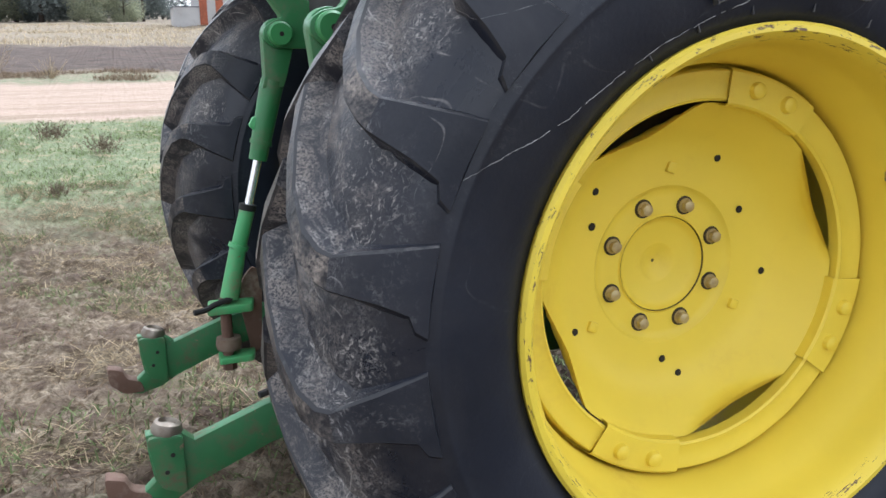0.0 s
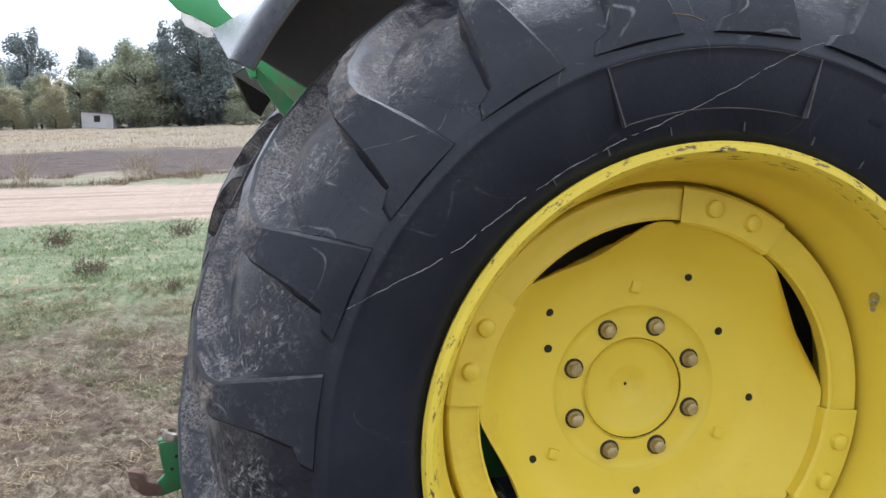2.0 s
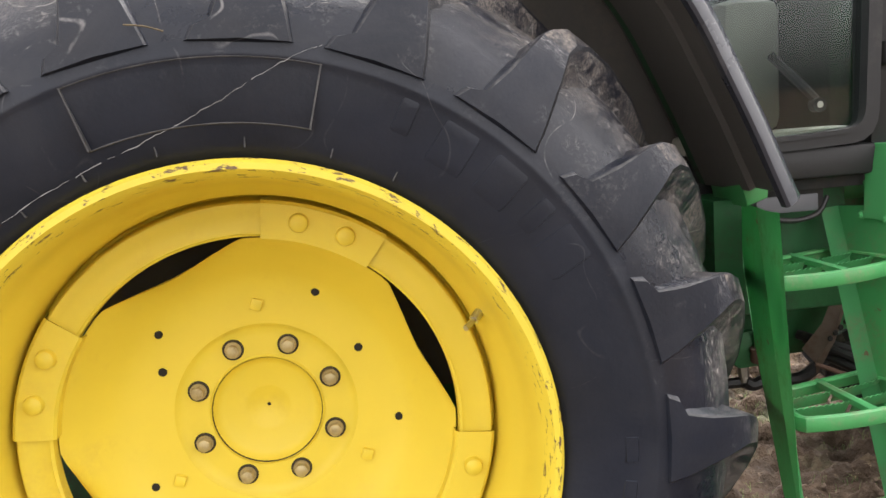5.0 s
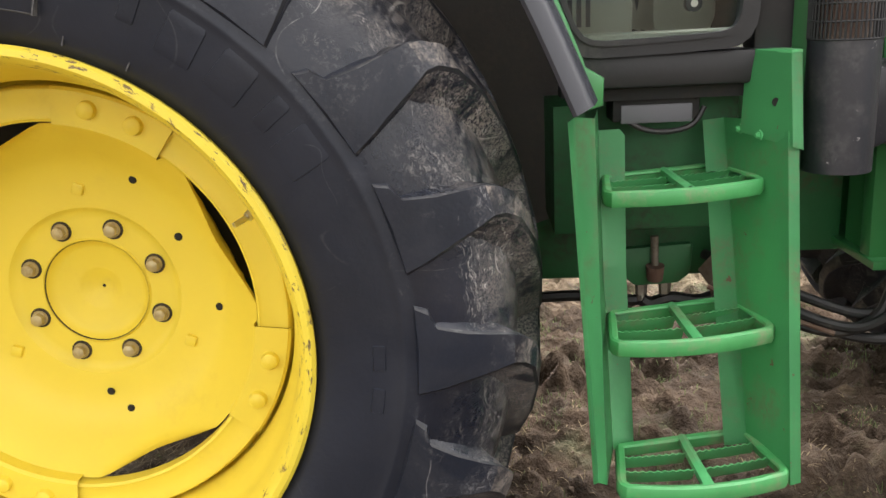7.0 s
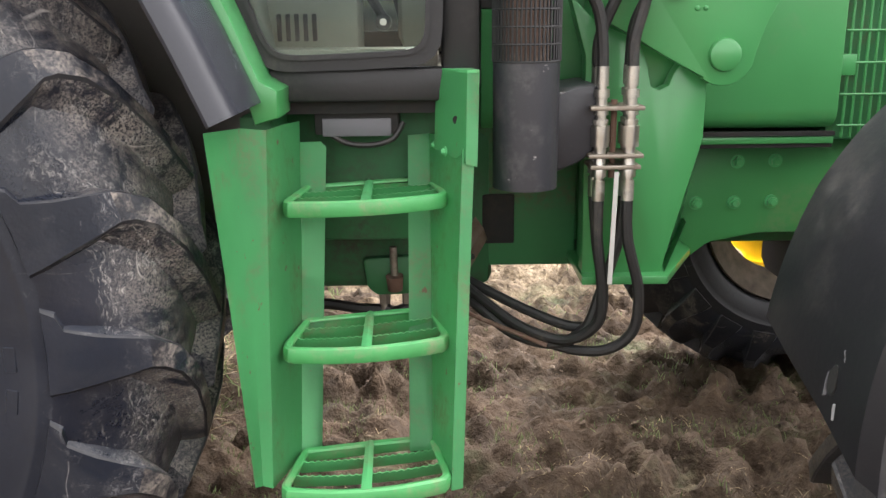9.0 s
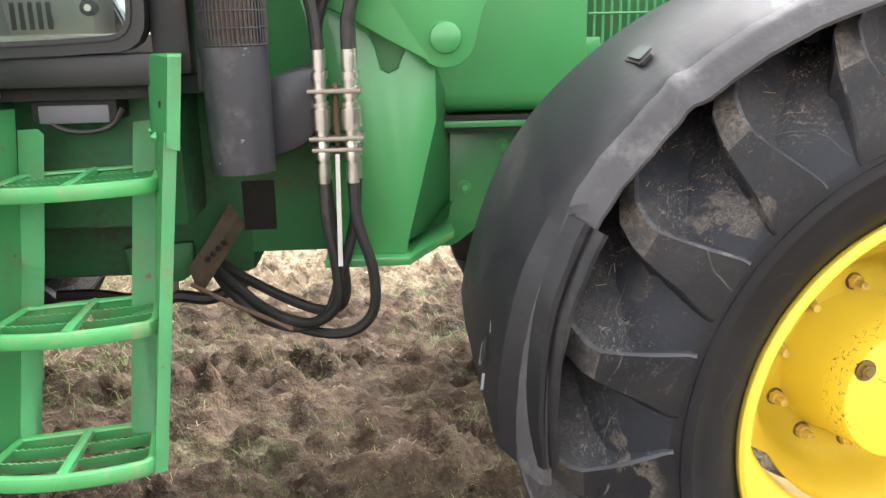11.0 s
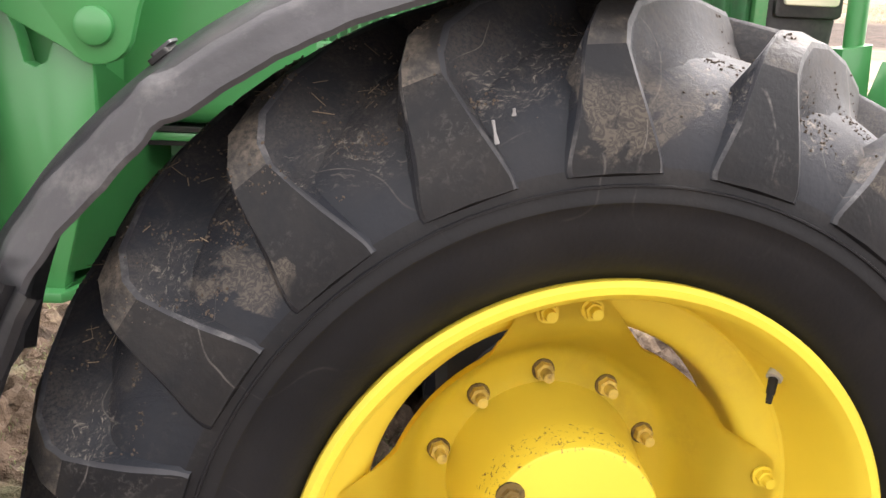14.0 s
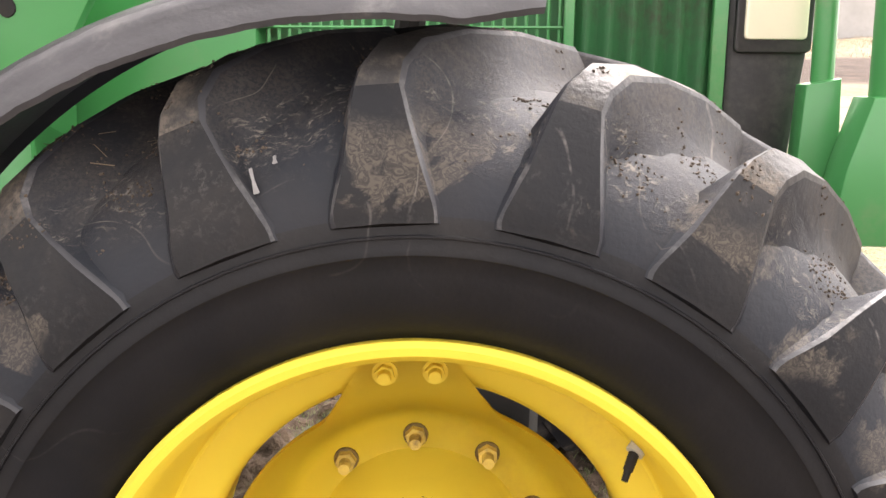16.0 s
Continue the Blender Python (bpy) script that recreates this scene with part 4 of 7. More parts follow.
strip(bm, [[arch_point(i, y, h, False) for y, h in ((-0.07, 0.030), (0.125, 0.026), (0.125, 0.040), (-0.07, 0.044))] for i in range(10 * FINE, len(ARCH))], close=True)
part("fender_lining", bm, UNDERSIDE, tractor, "added dark strip that hides the trim's bright edge")
bm = slab(bmesh.new(), rounded([(-0.585, 1.800), (-0.575, 2.02), (-0.30, 2.02), (-0.42, 1.895)], 0.01), 0.10, 0.14, bevel=0.006)
panel = part("fender_panel", bm, GREEN, tractor, "green panel on top of the rear fender")
part("fender_ledge", slab(bmesh.new(), [(-0.575, 1.815), (-0.42, 1.892), (-0.30, 1.98), (-0.30, 1.93), (-0.44, 1.868)], 0.055, 0.10, bevel=0.004), BLACK_SHINY, panel, "pale faded plastic ledge")
bm = slab(bmesh.new(), [(0.93, 1.2), (0.99, 1.2), (0.99, 0.95), (0.93, 0.95)], 0.02, 0.24)
part("fender_post", bm, GREEN_DARK, tractor)

# ---------------- rear linkage ----------------
LINK = [(-0.45, 0.62), (-0.83, 0.533), (-0.995, 0.472), (-1.029, 0.50), (-1.10, 0.50), (-1.095, 0.437), (-1.087, 0.385), (-1.112, 0.362), (-1.140, 0.368), (-1.155, 0.398), (-1.185, 0.408), (-1.188, 0.365), (-1.16, 0.328), (-1.10, 0.318), (-1.04, 0.335), (-0.99, 0.365), (-0.82, 0.435), (-0.45, 0.52)]
for y, nm in ((0.38, "near"), (1.12, "far")):
    link = part("lower_link", slab(bmesh.new(), LINK, y - 0.018, y + 0.018, bevel=0.004), GREEN_LINK, tractor, "green lower link arm with worn hook")
    part("hook_cheek", slab(bmesh.new(), rounded([(-1.02, 0.495), (-1.098, 0.498), (-1.09, 0.43), (-1.075, 0.37), (-1.02, 0.35)], 0.015), y - 0.034, y - 0.018, bevel=0.003), GREEN_LINK, link)
    part("hook_tip", slab(bmesh.new(), rounded([(-1.195, 0.412), (-1.15, 0.40), (-1.14, 0.372), (-1.10, 0.36), (-1.09, 0.325), (-1.15, 0.325), (-1.19, 0.36)], 0.012), y - 0.022, y + 0.022, bevel=0.003), RUST, link, "worn bare hook tip")
    for hx, hz in ((-1.045, 0.45), (-1.06, 0.41)):
        part("pin_hole", lathe(bmesh.new(), [(0.0, 0.0), (0.0045, 0.0), (0.0055, 0.002)], 12), DARK, link, at=pose(hx, y - 0.036, hz))
    part("guide_cup", lathe(bmesh.new(), [(0.034, 0.0), (0.036, 0.012), (0.030, 0.026), (0.022, 0.030), (0.018, 0.020), (0.0, 0.018)], 14), STEEL_DIRTY, link, "battered steel guide cup", at=pose(-1.055, y, 0.492, 90, 12, 0))
    # lift rod: flat forked head, tapered tube, chrome stroke, lower tube and fork
    y = 0.42 if nm == "near" else 1.06
    head = [(-0.636 + 0.048 * math.cos(radians(a)), 1.385 + 0.048 * math.sin(radians(a))) for a in range(-15, 181, 15)] + [(-0.683, 1.33), (-0.683, 1.27), (-0.692, 1.235), (-0.628, 1.235), (-0.615, 1.275)]
    lift = part("lift_rod", slab(bmesh.new(), head, y - 0.030, y + 0.030, bevel=0.005), GREEN_DUSTY, tractor, "green lift rod with forked head")
    bm = rod(bmesh.new(), (-0.657, y, 1.255), (-0.700, y, 1.080), 0.035, 0.030, n=20)
    rod(bm, (-0.700, y, 1.080), (-0.703, y, 1.068), 0.033, n=20)
    rod(bm, (-0.703, y, 1.068), (-0.714, y, 1.022), 0.028, 0.027, n=20)
    part("upper_tube", bm, GREEN_DUSTY, lift)
    part("spring_clip", slab(bmesh.new(), rounded([(-0.735, 1.125), (-0.722, 1.150), (-0.690, 1.155), (-0.694, 1.135), (-0.716, 1.105)], 0.006), y - 0.012, y + 0.012, bevel=0.002), GREEN_WORN, lift)
    part("chrome_rod", rod(bmesh.new(), (-0.714, y, 1.022), (-0.751, y, 0.880), 0.0125, n=14), CHROME, lift, "bare chrome rod")
    bm = rod(bmesh.new(), (-0.750, y, 0.890), (-0.754, y, 0.872), 0.026, n=14)
    part("wiper_seal", bm, DARK, lift)
    bm = rod(bmesh.new(), (-0.754, y, 0.873), (-0.784, y, 0.770), 0.023, 0.023, n=16)
    rod(bm, (-0.784, y, 0.770), (-0.789, y, 0.757), 0.031, n=16)
    rod(bm, (-0.789, y, 0.757), (-0.824, y, 0.605), 0.025, 0.029, n=16)
    part("lower_tube", bm, GREEN_WORN, lift)
    part("fork_plate", slab(bmesh.new(), rounded([(-0.895, y - 0.045), (-0.76, y - 0.040), (-0.745, y + 0.045), (-0.885, y + 0.050)], 0.012), 0.565, 0.590, bevel=0.004, axis="z"), GREEN_WORN, lift)
    part("fork_plate", slab(bmesh.new(), rounded([(-0.87, y - 0.040), (-0.765, y - 0.038), (-0.75, y + 0.040), (-0.865, y + 0.042)], 0.012), 0.405, 0.425, bevel=0.004, axis="z"), GREEN_WORN, lift)
    part("side_plate", slab(bmesh.new(), rounded([(-0.795, 0.600), (-0.775, 0.655), (-0.745, 0.690), (-0.715, 0.665), (-0.730, 0.42), (-0.760, 0.40)], 0.014), y + 0.036, y + 0.050, bevel=0.003), RUST, lift, "rusty side plate")
    bm = rod(bmesh.new(), (-0.838, y, 0.605), (-0.838, y, 0.42), 0.017, n=14)
    part("pivot_pin", bm, RUST, lift, "rusty pivot pin")
    bm = lathe(bmesh.new(), [(0.018, 0.0), (0.036, 0.003), (0.040, 0.02), (0.037, 0.04), (0.018, 0.043)], 18)
    part("pivot_collar", bm, BRACKET_TAN, lift, "rusty collar", at=pose(-0.835, y, 0.440, 90, 0, 0))
    bm = rod(bmesh.new(), (-0.836, y, 0.405), (-0.836, y, 0.378), 0.024, 0.022, n=6)
    part("pivot_nut", bm, RUST, lift)
    part("crank_handle", tube(bmesh.new(), [(-0.82, y - 0.02, 0.608), (-0.87, y - 0.035, 0.598), (-0.90, y - 0.042, 0.586), (-0.935, y - 0.05, 0.583)], 0.009), DARK, lift)
    if nm == "near":  # hangs more upright, behind the tyre
        lift.matrix_basis = pose(-0.636, 0, 1.385, 0, -6.5, 0) @ pose(0.636, 0, -1.385)
    ya = y - 0.02
    if nm == "far":
        outline = [(-0.655, 1.345), (-0.684, 1.372), (-0.684, 1.402), (-0.655, 1.425), (-0.627, 1.432), (-0.742, 1.602), (-0.768, 1.652), (-0.735, 1.675), (-0.690, 1.655), (-0.655, 1.612), (-0.560, 1.482), (-0.40, 1.46), (-0.40, 1.36), (-0.54, 1.345)]
    else:
        outline = [(-0.655, 1.345), (-0.684, 1.372), (-0.684, 1.402), (-0.655, 1.425), (-0.610, 1.430), (-0.55, 1.52), (-0.36, 1.66), (-0.30, 1.62), (-0.44, 1.46), (-0.55, 1.345)]
    arm = part("lift_arm", slab(bmesh.new(), rounded(outline, 0.012, 2), ya - 0.028, ya + 0.028, bevel=0.005), GREEN_DUSTY, tractor, "green hydraulic lift arm")
    part("arm_pin", lathe(bmesh.new(), [(0.0, -0.050), (0.030, -0.050), (0.036, -0.044), (0.037, 0.0), (0.037, 0.06)], 24), GREEN, arm, at=pose(-0.636, ya, 1.387))
    part("pin_hole", lathe(bmesh.new(), [(0.0, 0.0), (0.006, 0.0), (0.007, 0.003)], 12), DARK, arm, at=pose(-0.634, ya - 0.0525, 1.387))
    if nm == "far":
        part("arm_hole", lathe(bmesh.new(), [(0.0, 0.0), (0.008, 0.0), (0.010, 0.003)], 14), DARK, arm, at=pose(-0.715, ya - 0.0305, 1.622))
        part("arm_stop", slab(bmesh.new(), rounded([(-0.775, 1.648), (-0.755, 1.60), (-0.738, 1.60), (-0.745, 1.655)], 0.006), ya - 0.045, ya + 0.045, bevel=0.004), GREEN_WORN, arm)
TOP = [(-0.922, 1.87), (-0.891, 1.856), (-0.903, 1.834), (-0.909, 1.813), (-0.899, 1.796), (-0.878, 1.795), (-0.857, 1.805), (-0.849, 1.817), (-0.835, 1.809), (-0.817, 1.762), (-0.60, 1.545), (-0.635, 1.51), (-0.841, 1.712), (-0.889, 1.734), (-0.929, 1.756), (-0.955, 1.785), (-0.965, 1.82), (-0.95, 1.856)]
toplink = part("top_link", slab(bmesh.new(), TOP, MID - 0.02, MID + 0.02, bevel=0.004), GREEN_WORN, tractor, "green top link with open hook")
part("latch", slab(bmesh.new(), [(-0.923, 1.745), (-0.891, 1.735), (-0.842, 1.708), (-0.841, 1.683), (-0.855, 1.68), (-0.909, 1.71)], MID - 0.03, MID - 0.022), STEEL, toplink, "grey steel latch")
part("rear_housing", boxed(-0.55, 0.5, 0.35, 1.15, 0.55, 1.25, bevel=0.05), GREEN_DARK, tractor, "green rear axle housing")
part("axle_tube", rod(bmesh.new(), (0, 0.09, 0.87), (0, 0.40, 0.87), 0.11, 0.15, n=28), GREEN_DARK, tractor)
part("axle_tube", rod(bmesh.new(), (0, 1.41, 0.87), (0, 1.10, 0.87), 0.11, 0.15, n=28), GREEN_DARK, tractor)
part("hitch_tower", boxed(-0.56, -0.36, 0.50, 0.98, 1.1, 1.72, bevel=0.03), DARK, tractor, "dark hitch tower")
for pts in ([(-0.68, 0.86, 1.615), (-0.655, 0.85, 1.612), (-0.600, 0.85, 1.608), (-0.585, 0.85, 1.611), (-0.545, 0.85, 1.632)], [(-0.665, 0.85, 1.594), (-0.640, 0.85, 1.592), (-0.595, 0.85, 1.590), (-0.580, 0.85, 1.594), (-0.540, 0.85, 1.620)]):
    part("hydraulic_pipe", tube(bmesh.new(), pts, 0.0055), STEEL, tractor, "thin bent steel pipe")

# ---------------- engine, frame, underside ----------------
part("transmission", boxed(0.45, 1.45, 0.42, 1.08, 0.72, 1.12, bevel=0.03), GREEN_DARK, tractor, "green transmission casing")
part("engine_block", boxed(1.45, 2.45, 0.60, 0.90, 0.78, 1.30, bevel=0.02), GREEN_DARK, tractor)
part("side_frame", slab(bmesh.new(), rounded([(1.63, 1.075), (3.20, 1.065), (3.20, 0.83), (2.16, 0.825), (2.03, 0.80), (1.96, 0.745), (1.63, 0.745)], 0.02), 0.535, 0.58, bevel=0.004), GREEN, tractor, "green side frame with bolts")
part("side_frame", slab(bmesh.new(), [(1.30, 1.085), (3.20, 1.075), (3.20, 0.86), (2.12, 0.855), (1.98, 0.83), (1.93, 0.775), (1.30, 0.775)], 1.06, 1.105), GREEN, tractor)
part("clutch_housing", slab(bmesh.new(), rounded([(1.26, 1.20), (1.66, 1.20), (1.66, 0.775), (1.26, 0.775)], 0.02), 0.43, 0.52, bevel=0.006), GREEN_GRIMY, tractor, "dirty green clutch housing")
fb = to_mesh("frame_bolt", hexbolt(0.014, 0.010, 0.018), GREEN_WORN)
for x, z in ((2.092, 1.016), (2.19, 1.018), (1.990, 0.908), (2.090, 0.909), (2.188, 0.910)):
    part("frame_bolt", fb, None, tractor, at=pose(x, 0.534, z))
part("front_axle", boxed(2.55, 2.86, 0.15, 1.35, 0.53, 0.80, bevel=0.05), DARK, tractor, "greasy front axle beam")
for s in (1, -1):
    c = MID + s * (MID + 0.186)
    part("steering_knuckle", rod(bmesh.new(), (2.704, c - s * 0.02, 0.665), (2.704, c - s * 0.42, 0.665), 0.13, 0.10, n=24), DARK, tractor)
part("axle_mount", boxed(2.30, 2.56, 0.60, 0.90, 0.62, 0.82, bevel=0.05), DARK, tractor)
valve = part("brake_valve", slab(bmesh.new(), rounded([(1.125, 0.805), (1.30, 0.815), (1.295, 0.735), (1.265, 0.712), (1.16, 0.708), (1.135, 0.73)], 0.012), 0.40, 0.50, bevel=0.008), GREEN_GRIMY, tractor, "dirty green valve block with hose fittings")
part("valve_pin", rod(bmesh.new(), (1.203, 0.390, 0.838), (1.205, 0.390, 0.765), 0.0095, n=12), STEEL_DIRTY, valve)
part("valve_boss", rod(bmesh.new(), (1.205, 0.385, 0.765), (1.206, 0.39, 0.728), 0.022, 0.019, n=14), RUST, valve)
for fx in (1.178, 1.236):
    bm = rod(bmesh.new(), (fx, 0.42, 0.722), (fx, 0.415, 0.682), 0.016, 0.014, n=6)
    rod(bm, (fx, 0.415, 0.690), (fx, 0.41, 0.668), 0.011, n=10)
    part("hose_fitting", bm, STEEL_DIRTY, valve)
bm = rod(bmesh.new(), (0.965, 0.44, 0.790), (1.125, 0.44, 0.806), 0.012, n=12)
part("valve_rod", bm, STEEL_DIRTY, valve)
part("underside_hose", tube(bmesh.new(), [(1.178, 0.41, 0.672), (1.20, 0.41, 0.660), (1.25, 0.41, 0.672), (1.33, 0.41, 0.664), (1.42, 0.44, 0.70)], 0.017), HOSE, tractor)
part("underside_hose", tube(bmesh.new(), [(0.93, 0.46, 0.668), (1.03, 0.45, 0.672), (1.12, 0.43, 0.664), (1.19, 0.42, 0.668)], 0.015), HOSE, tractor)
bm = bmesh.new()
strip(bm, [[(1.296, 0.34, 0.765), (1.345, 0.33, 0.828), (1.405, 0.36, 0.92)], [(1.315, 0.31, 0.735), (1.365, 0.31, 0.802), (1.425, 0.36, 0.89)], [(1.325, 0.32, 0.700), (1.380, 0.33, 0.778), (1.435, 0.37, 0.86)]])
bmesh.ops.solidify(bm, geom=bm.faces[:], thickness=0.005)
bracket = part("bent_bracket", bm, BRACKET_TAN, tractor, "bent rusty sheet bracket with holes")
for k in range(4):
    part("bracket_hole", lathe(bmesh.new(), [(0.0, 0.0), (0.006, 0.0), (0.0075, 0.003)], 10), DARK, bracket, at=pose(1.352 + 0.014 * k, 0.302, 0.795 + 0.013 * k))
# dark plate in place of a shaded recess in the frame
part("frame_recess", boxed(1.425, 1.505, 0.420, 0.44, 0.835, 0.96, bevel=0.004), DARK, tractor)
part("thin_pipe", tube(bmesh.new(), [(1.31, 0.30, 0.735), (1.40, 0.26, 0.70), (1.50, 0.21, 0.672), (1.56, 0.18, 0.655)], 0.006), RUST, tractor, "thin rusty pipe")

# ---------------- hood ----------------
hood = part("hood", slab(bmesh.new(), rounded([(0.415, 1.112), (0.415, 1.62), (0.50, 1.78), (1.0, 1.78), (1.085, 1.62), (1.085, 1.112)], 0.05), 1.42, 2.285, bevel=0.006, axis="x"), GREEN, tractor, "glossy green hood side panels")
part("hood_seam", boxed(1.90, 2.28, 0.409, 0.425, 1.098, 1.108), DARK, hood)
part("hood_flange", boxed(1.90, 2.28, 0.413, 0.56, 1.078, 1.096, bevel=0.003), GREEN, hood)
part("hood_seam", boxed(1.90, 2.28, 0.420, 0.56, 1.068, 1.077), DARK, hood)
part("radiator_box", boxed(2.285, 3.17, 0.475, 1.04, 1.08, 1.74), GREEN_GRIMY, hood)
bm = bmesh.new()
for k in range(28):
    x = 2.305 + k * 0.0212
    rod(bm, (x, 0.432, 1.09), (x, 0.432, 1.72), 0.0036, n=6)
for k in range(9):
    z = 1.12 + k * 0.075
    rod(bm, (2.29, 0.428, z), (2.90, 0.428, z), 0.003, n=5)
part("side_grille", bm, GREEN, hood, "green wire side grille")
for z in (1.24, 1.42):
    part("grille_clip", boxed(2.280, 2.318, 0.418, 0.45, z, z + 0.050, bevel=0.003), GREEN, hood)
part("grille_post", boxed(2.885, 2.905, 0.41, 0.46, 1.08, 1.75, bevel=0.004), GREEN, hood)
bm = bmesh.new()
xs = [2.905 + 0.2585 * k / 48 for k in range(49)]
strip(bm, [[(x, 0.425 + 0.010 * math.cos((x - 2.905) / 0.2585 * 2 * math.pi * 6), z) for x in xs] for z in (1.05, 1.40, 1.76)])
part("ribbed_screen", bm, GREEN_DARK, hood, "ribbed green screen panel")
part("screen_post", boxed(3.158, 3.185, 0.408, 0.47, 1.05, 1.76, bevel=0.004), GREEN, hood)
nose = part("nose_cowl", slab(bmesh.new(), rounded([(3.185, 1.10), (3.185, 1.76), (3.335, 1.76), (3.335, 1.40), (3.305, 1.10)], 0.015), 0.42, 1.08, bevel=0.012), BLACK, tractor, "black nose cowl")
part("lamp_frame", slab(bmesh.new(), rounded([(3.198, 1.375), (3.198, 1.62), (3.335, 1.62), (3.335, 1.375)], 0.012), 0.405, 0.425, bevel=0.004), BLACK, nose)
part("headlamp", slab(bmesh.new(), rounded([(3.213, 1.398), (3.213, 1.60), (3.325, 1.60), (3.325, 1.398)], 0.01), 0.398, 0.415, bevel=0.005), LENS, nose, "cream headlamp lens")
# front guard
guard = part("guard_post", rod(bmesh.new(), (3.345, 0.36, 1.30), (3.335, 0.36, 1.80), 0.020, n=16), GREEN, tractor, "green tubular front guard")
part("guard_foot", slab(bmesh.new(), [(3.30, 1.05), (3.31, 1.318), (3.37, 1.330), (3.385, 1.05)], 0.33, 0.40, bevel=0.006), GREEN, guard)
part("guard_rail", rod(bmesh.new(), (3.445, 0.27, 1.29), (3.435, 0.27, 1.80), 0.048, n=24), GREEN, guard)
part("guard_foot", slab(bmesh.new(), [(3.335, 1.05), (3.355, 1.18), (3.388, 1.298), (3.50, 1.305), (3.56, 1.05)], 0.22, 0.33, bevel=0.008), GREEN, guard)
part("guard_beam", boxed(3.20, 3.34, 0.40, 1.10, 0.95, 1.12, bevel=0.01), GREEN, guard)

# ---------------- cab ----------------
cab = part("cab", boxed(0.97, 1.335, 0.085, 0.16, 1.222, 1.288, bevel=0.008), BLACK, tractor, "black cab sill and door frame")
# dark box in place of the shade under the sill
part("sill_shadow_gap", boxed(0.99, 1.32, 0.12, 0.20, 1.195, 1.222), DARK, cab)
part("cab_floor", boxed(0.96, 1.40, 0.16, 1.34, 1.20, 1.27), BLACK, cab)
part("cab_rear_floor", boxed(0.40, 0.96, 0.27, 1.23, 1.20, 1.27), BLACK, cab)
part("cab_floor_mat", boxed(0.97, 1.38, 0.20, 1.30, 1.27, 1.285), CABIN, cab)


def bar_along(points, w, d, y):
    """A flat bar of width w along points in the door plane, y to y + d."""
    bm = bmesh.new()
    m = len(points)
    secs = []
    for i, (x, z) in enumerate(points):
        a, b = points[max(i - 1, 0)], points[min(i + 1, m - 1)]
        t = Vector((b[0] - a[0], b[1] - a[1])).normalized()
        nx, nz = -t.y * w / 2, t.x * w / 2
        secs.append([(x - nx, y, z - nz), (x - nx, y + d, z - nz), (x + nx, y + d, z + nz), (x + nx, y, z + nz)])
    strip(bm, secs, close=True)
    bm.faces.new([bm.verts.new(p) for p in secs[0]])
    bm.faces.new([bm.verts.new(p) for p in secs[-1]])
    return bm


corner = [(0.70, 1.95), (0.80, 1.75), (0.872, 1.56), (0.935, 1.40), (0.953, 1.350), (0.964, 1.327), (0.978, 1.310), (0.997, 1.301), (1.025, 1.298), (1.16, 1.301), (1.265, 1.306), (1.285, 1.310), (1.300, 1.320), (1.309, 1.338), (1.312, 1.36), (1.318, 1.55), (1.32, 1.95)]
door = part("door_frame", bar_along(corner, 0.030, 0.05, 0.072), BLACK, tractor, "black cab door frame")
part("door_seal", bar_along([(x + (0.014 if x < 1.15 else -0.014), z + 0.012) for x, z in corner], 0.010, 0.02, 0.066), BLACK, door)
bm = bmesh.new()
slab(bm, corner, 0.096, 0.102)
pane = part("door_glass", bm, GLASS, door, "reflective door glass")
pane.visible_shadow = False
# panes added on the other sides, they dim the sky behind
for nm, bm in (("far_glass", slab(bmesh.new(), corner, 1.36, 1.366)), ("windscreen", slab(bmesh.new(), [(0.18, 1.27), (1.32, 1.27), (1.32, 1.96), (0.18, 1.96)], 1.395, 1.401, axis="x")), ("rear_glass", slab(bmesh.new(), [(0.32, 1.27), (1.18, 1.27), (1.18, 1.96), (0.32, 1.96)], 0.385, 0.391, axis="x"))):
    ob = part(nm, bm, GLASS_TINTED, cab)
    ob.visible_shadow = False
part("front_pillar", boxed(1.325, 1.405, 0.10, 0.18, 1.24, 1.98, bevel=0.015), BLACK, cab)
part("door_hinge", boxed(1.335, 1.375, 0.066, 0.11, 1.45, 1.50, bevel=0.006), DARK, cab)
part("cab_roof", boxed(0.25, 1.45, 0.08, 1.42, 1.96, 2.06, bevel=0.05), BLACK, cab)
part("far_pillar", boxed(1.325, 1.405, 1.32, 1.40, 1.24, 1.98, bevel=0.015), BLACK, cab)
part("far_sill", boxed(0.40, 1.33, 1.34, 1.40, 1.20, 1.34), BLACK, cab)
part("rear_pillar", boxed(0.36, 0.43, 0.25, 0.32, 1.24, 1.98, bevel=0.015), BLACK, cab)
part("rear_pillar", boxed(0.36, 0.43, 1.18, 1.25, 1.24, 1.98, bevel=0.015), BLACK, cab)
part("side_console", slab(bmesh.new(), rounded([(0.80, 1.285), (0.80, 1.62), (0.885, 1.60), (0.915, 1.545), (0.955, 1.285)], 0.02), 0.24, 0.40, bevel=0.02), CABIN, cab, "beige side console")
part("lever_console", boxed(0.93, 1.14, 0.36, 0.52, 1.285, 1.43, bevel=0.012), CABIN, cab, "beige lever console")
for k in range(5):
    part("console_slot", boxed(0.955 + k * 0.020, 0.965 + k * 0.020, 0.356, 0.363, 1.335, 1.395), BLACK, cab)
bm = bmesh.new()
for k in range(5):
    z = 1.43 + 0.026 * k
    rod(bm, (1.005, 0.42, z), (1.005, 0.42, z + 0.013), 0.050 - 0.004 * k, 0.062 - 0.005 * k, n=24)
    rod(bm, (1.005, 0.42, z + 0.013), (1.005, 0.42, z + 0.026), 0.062 - 0.005 * k, 0.050 - 0.004 * k, n=24)
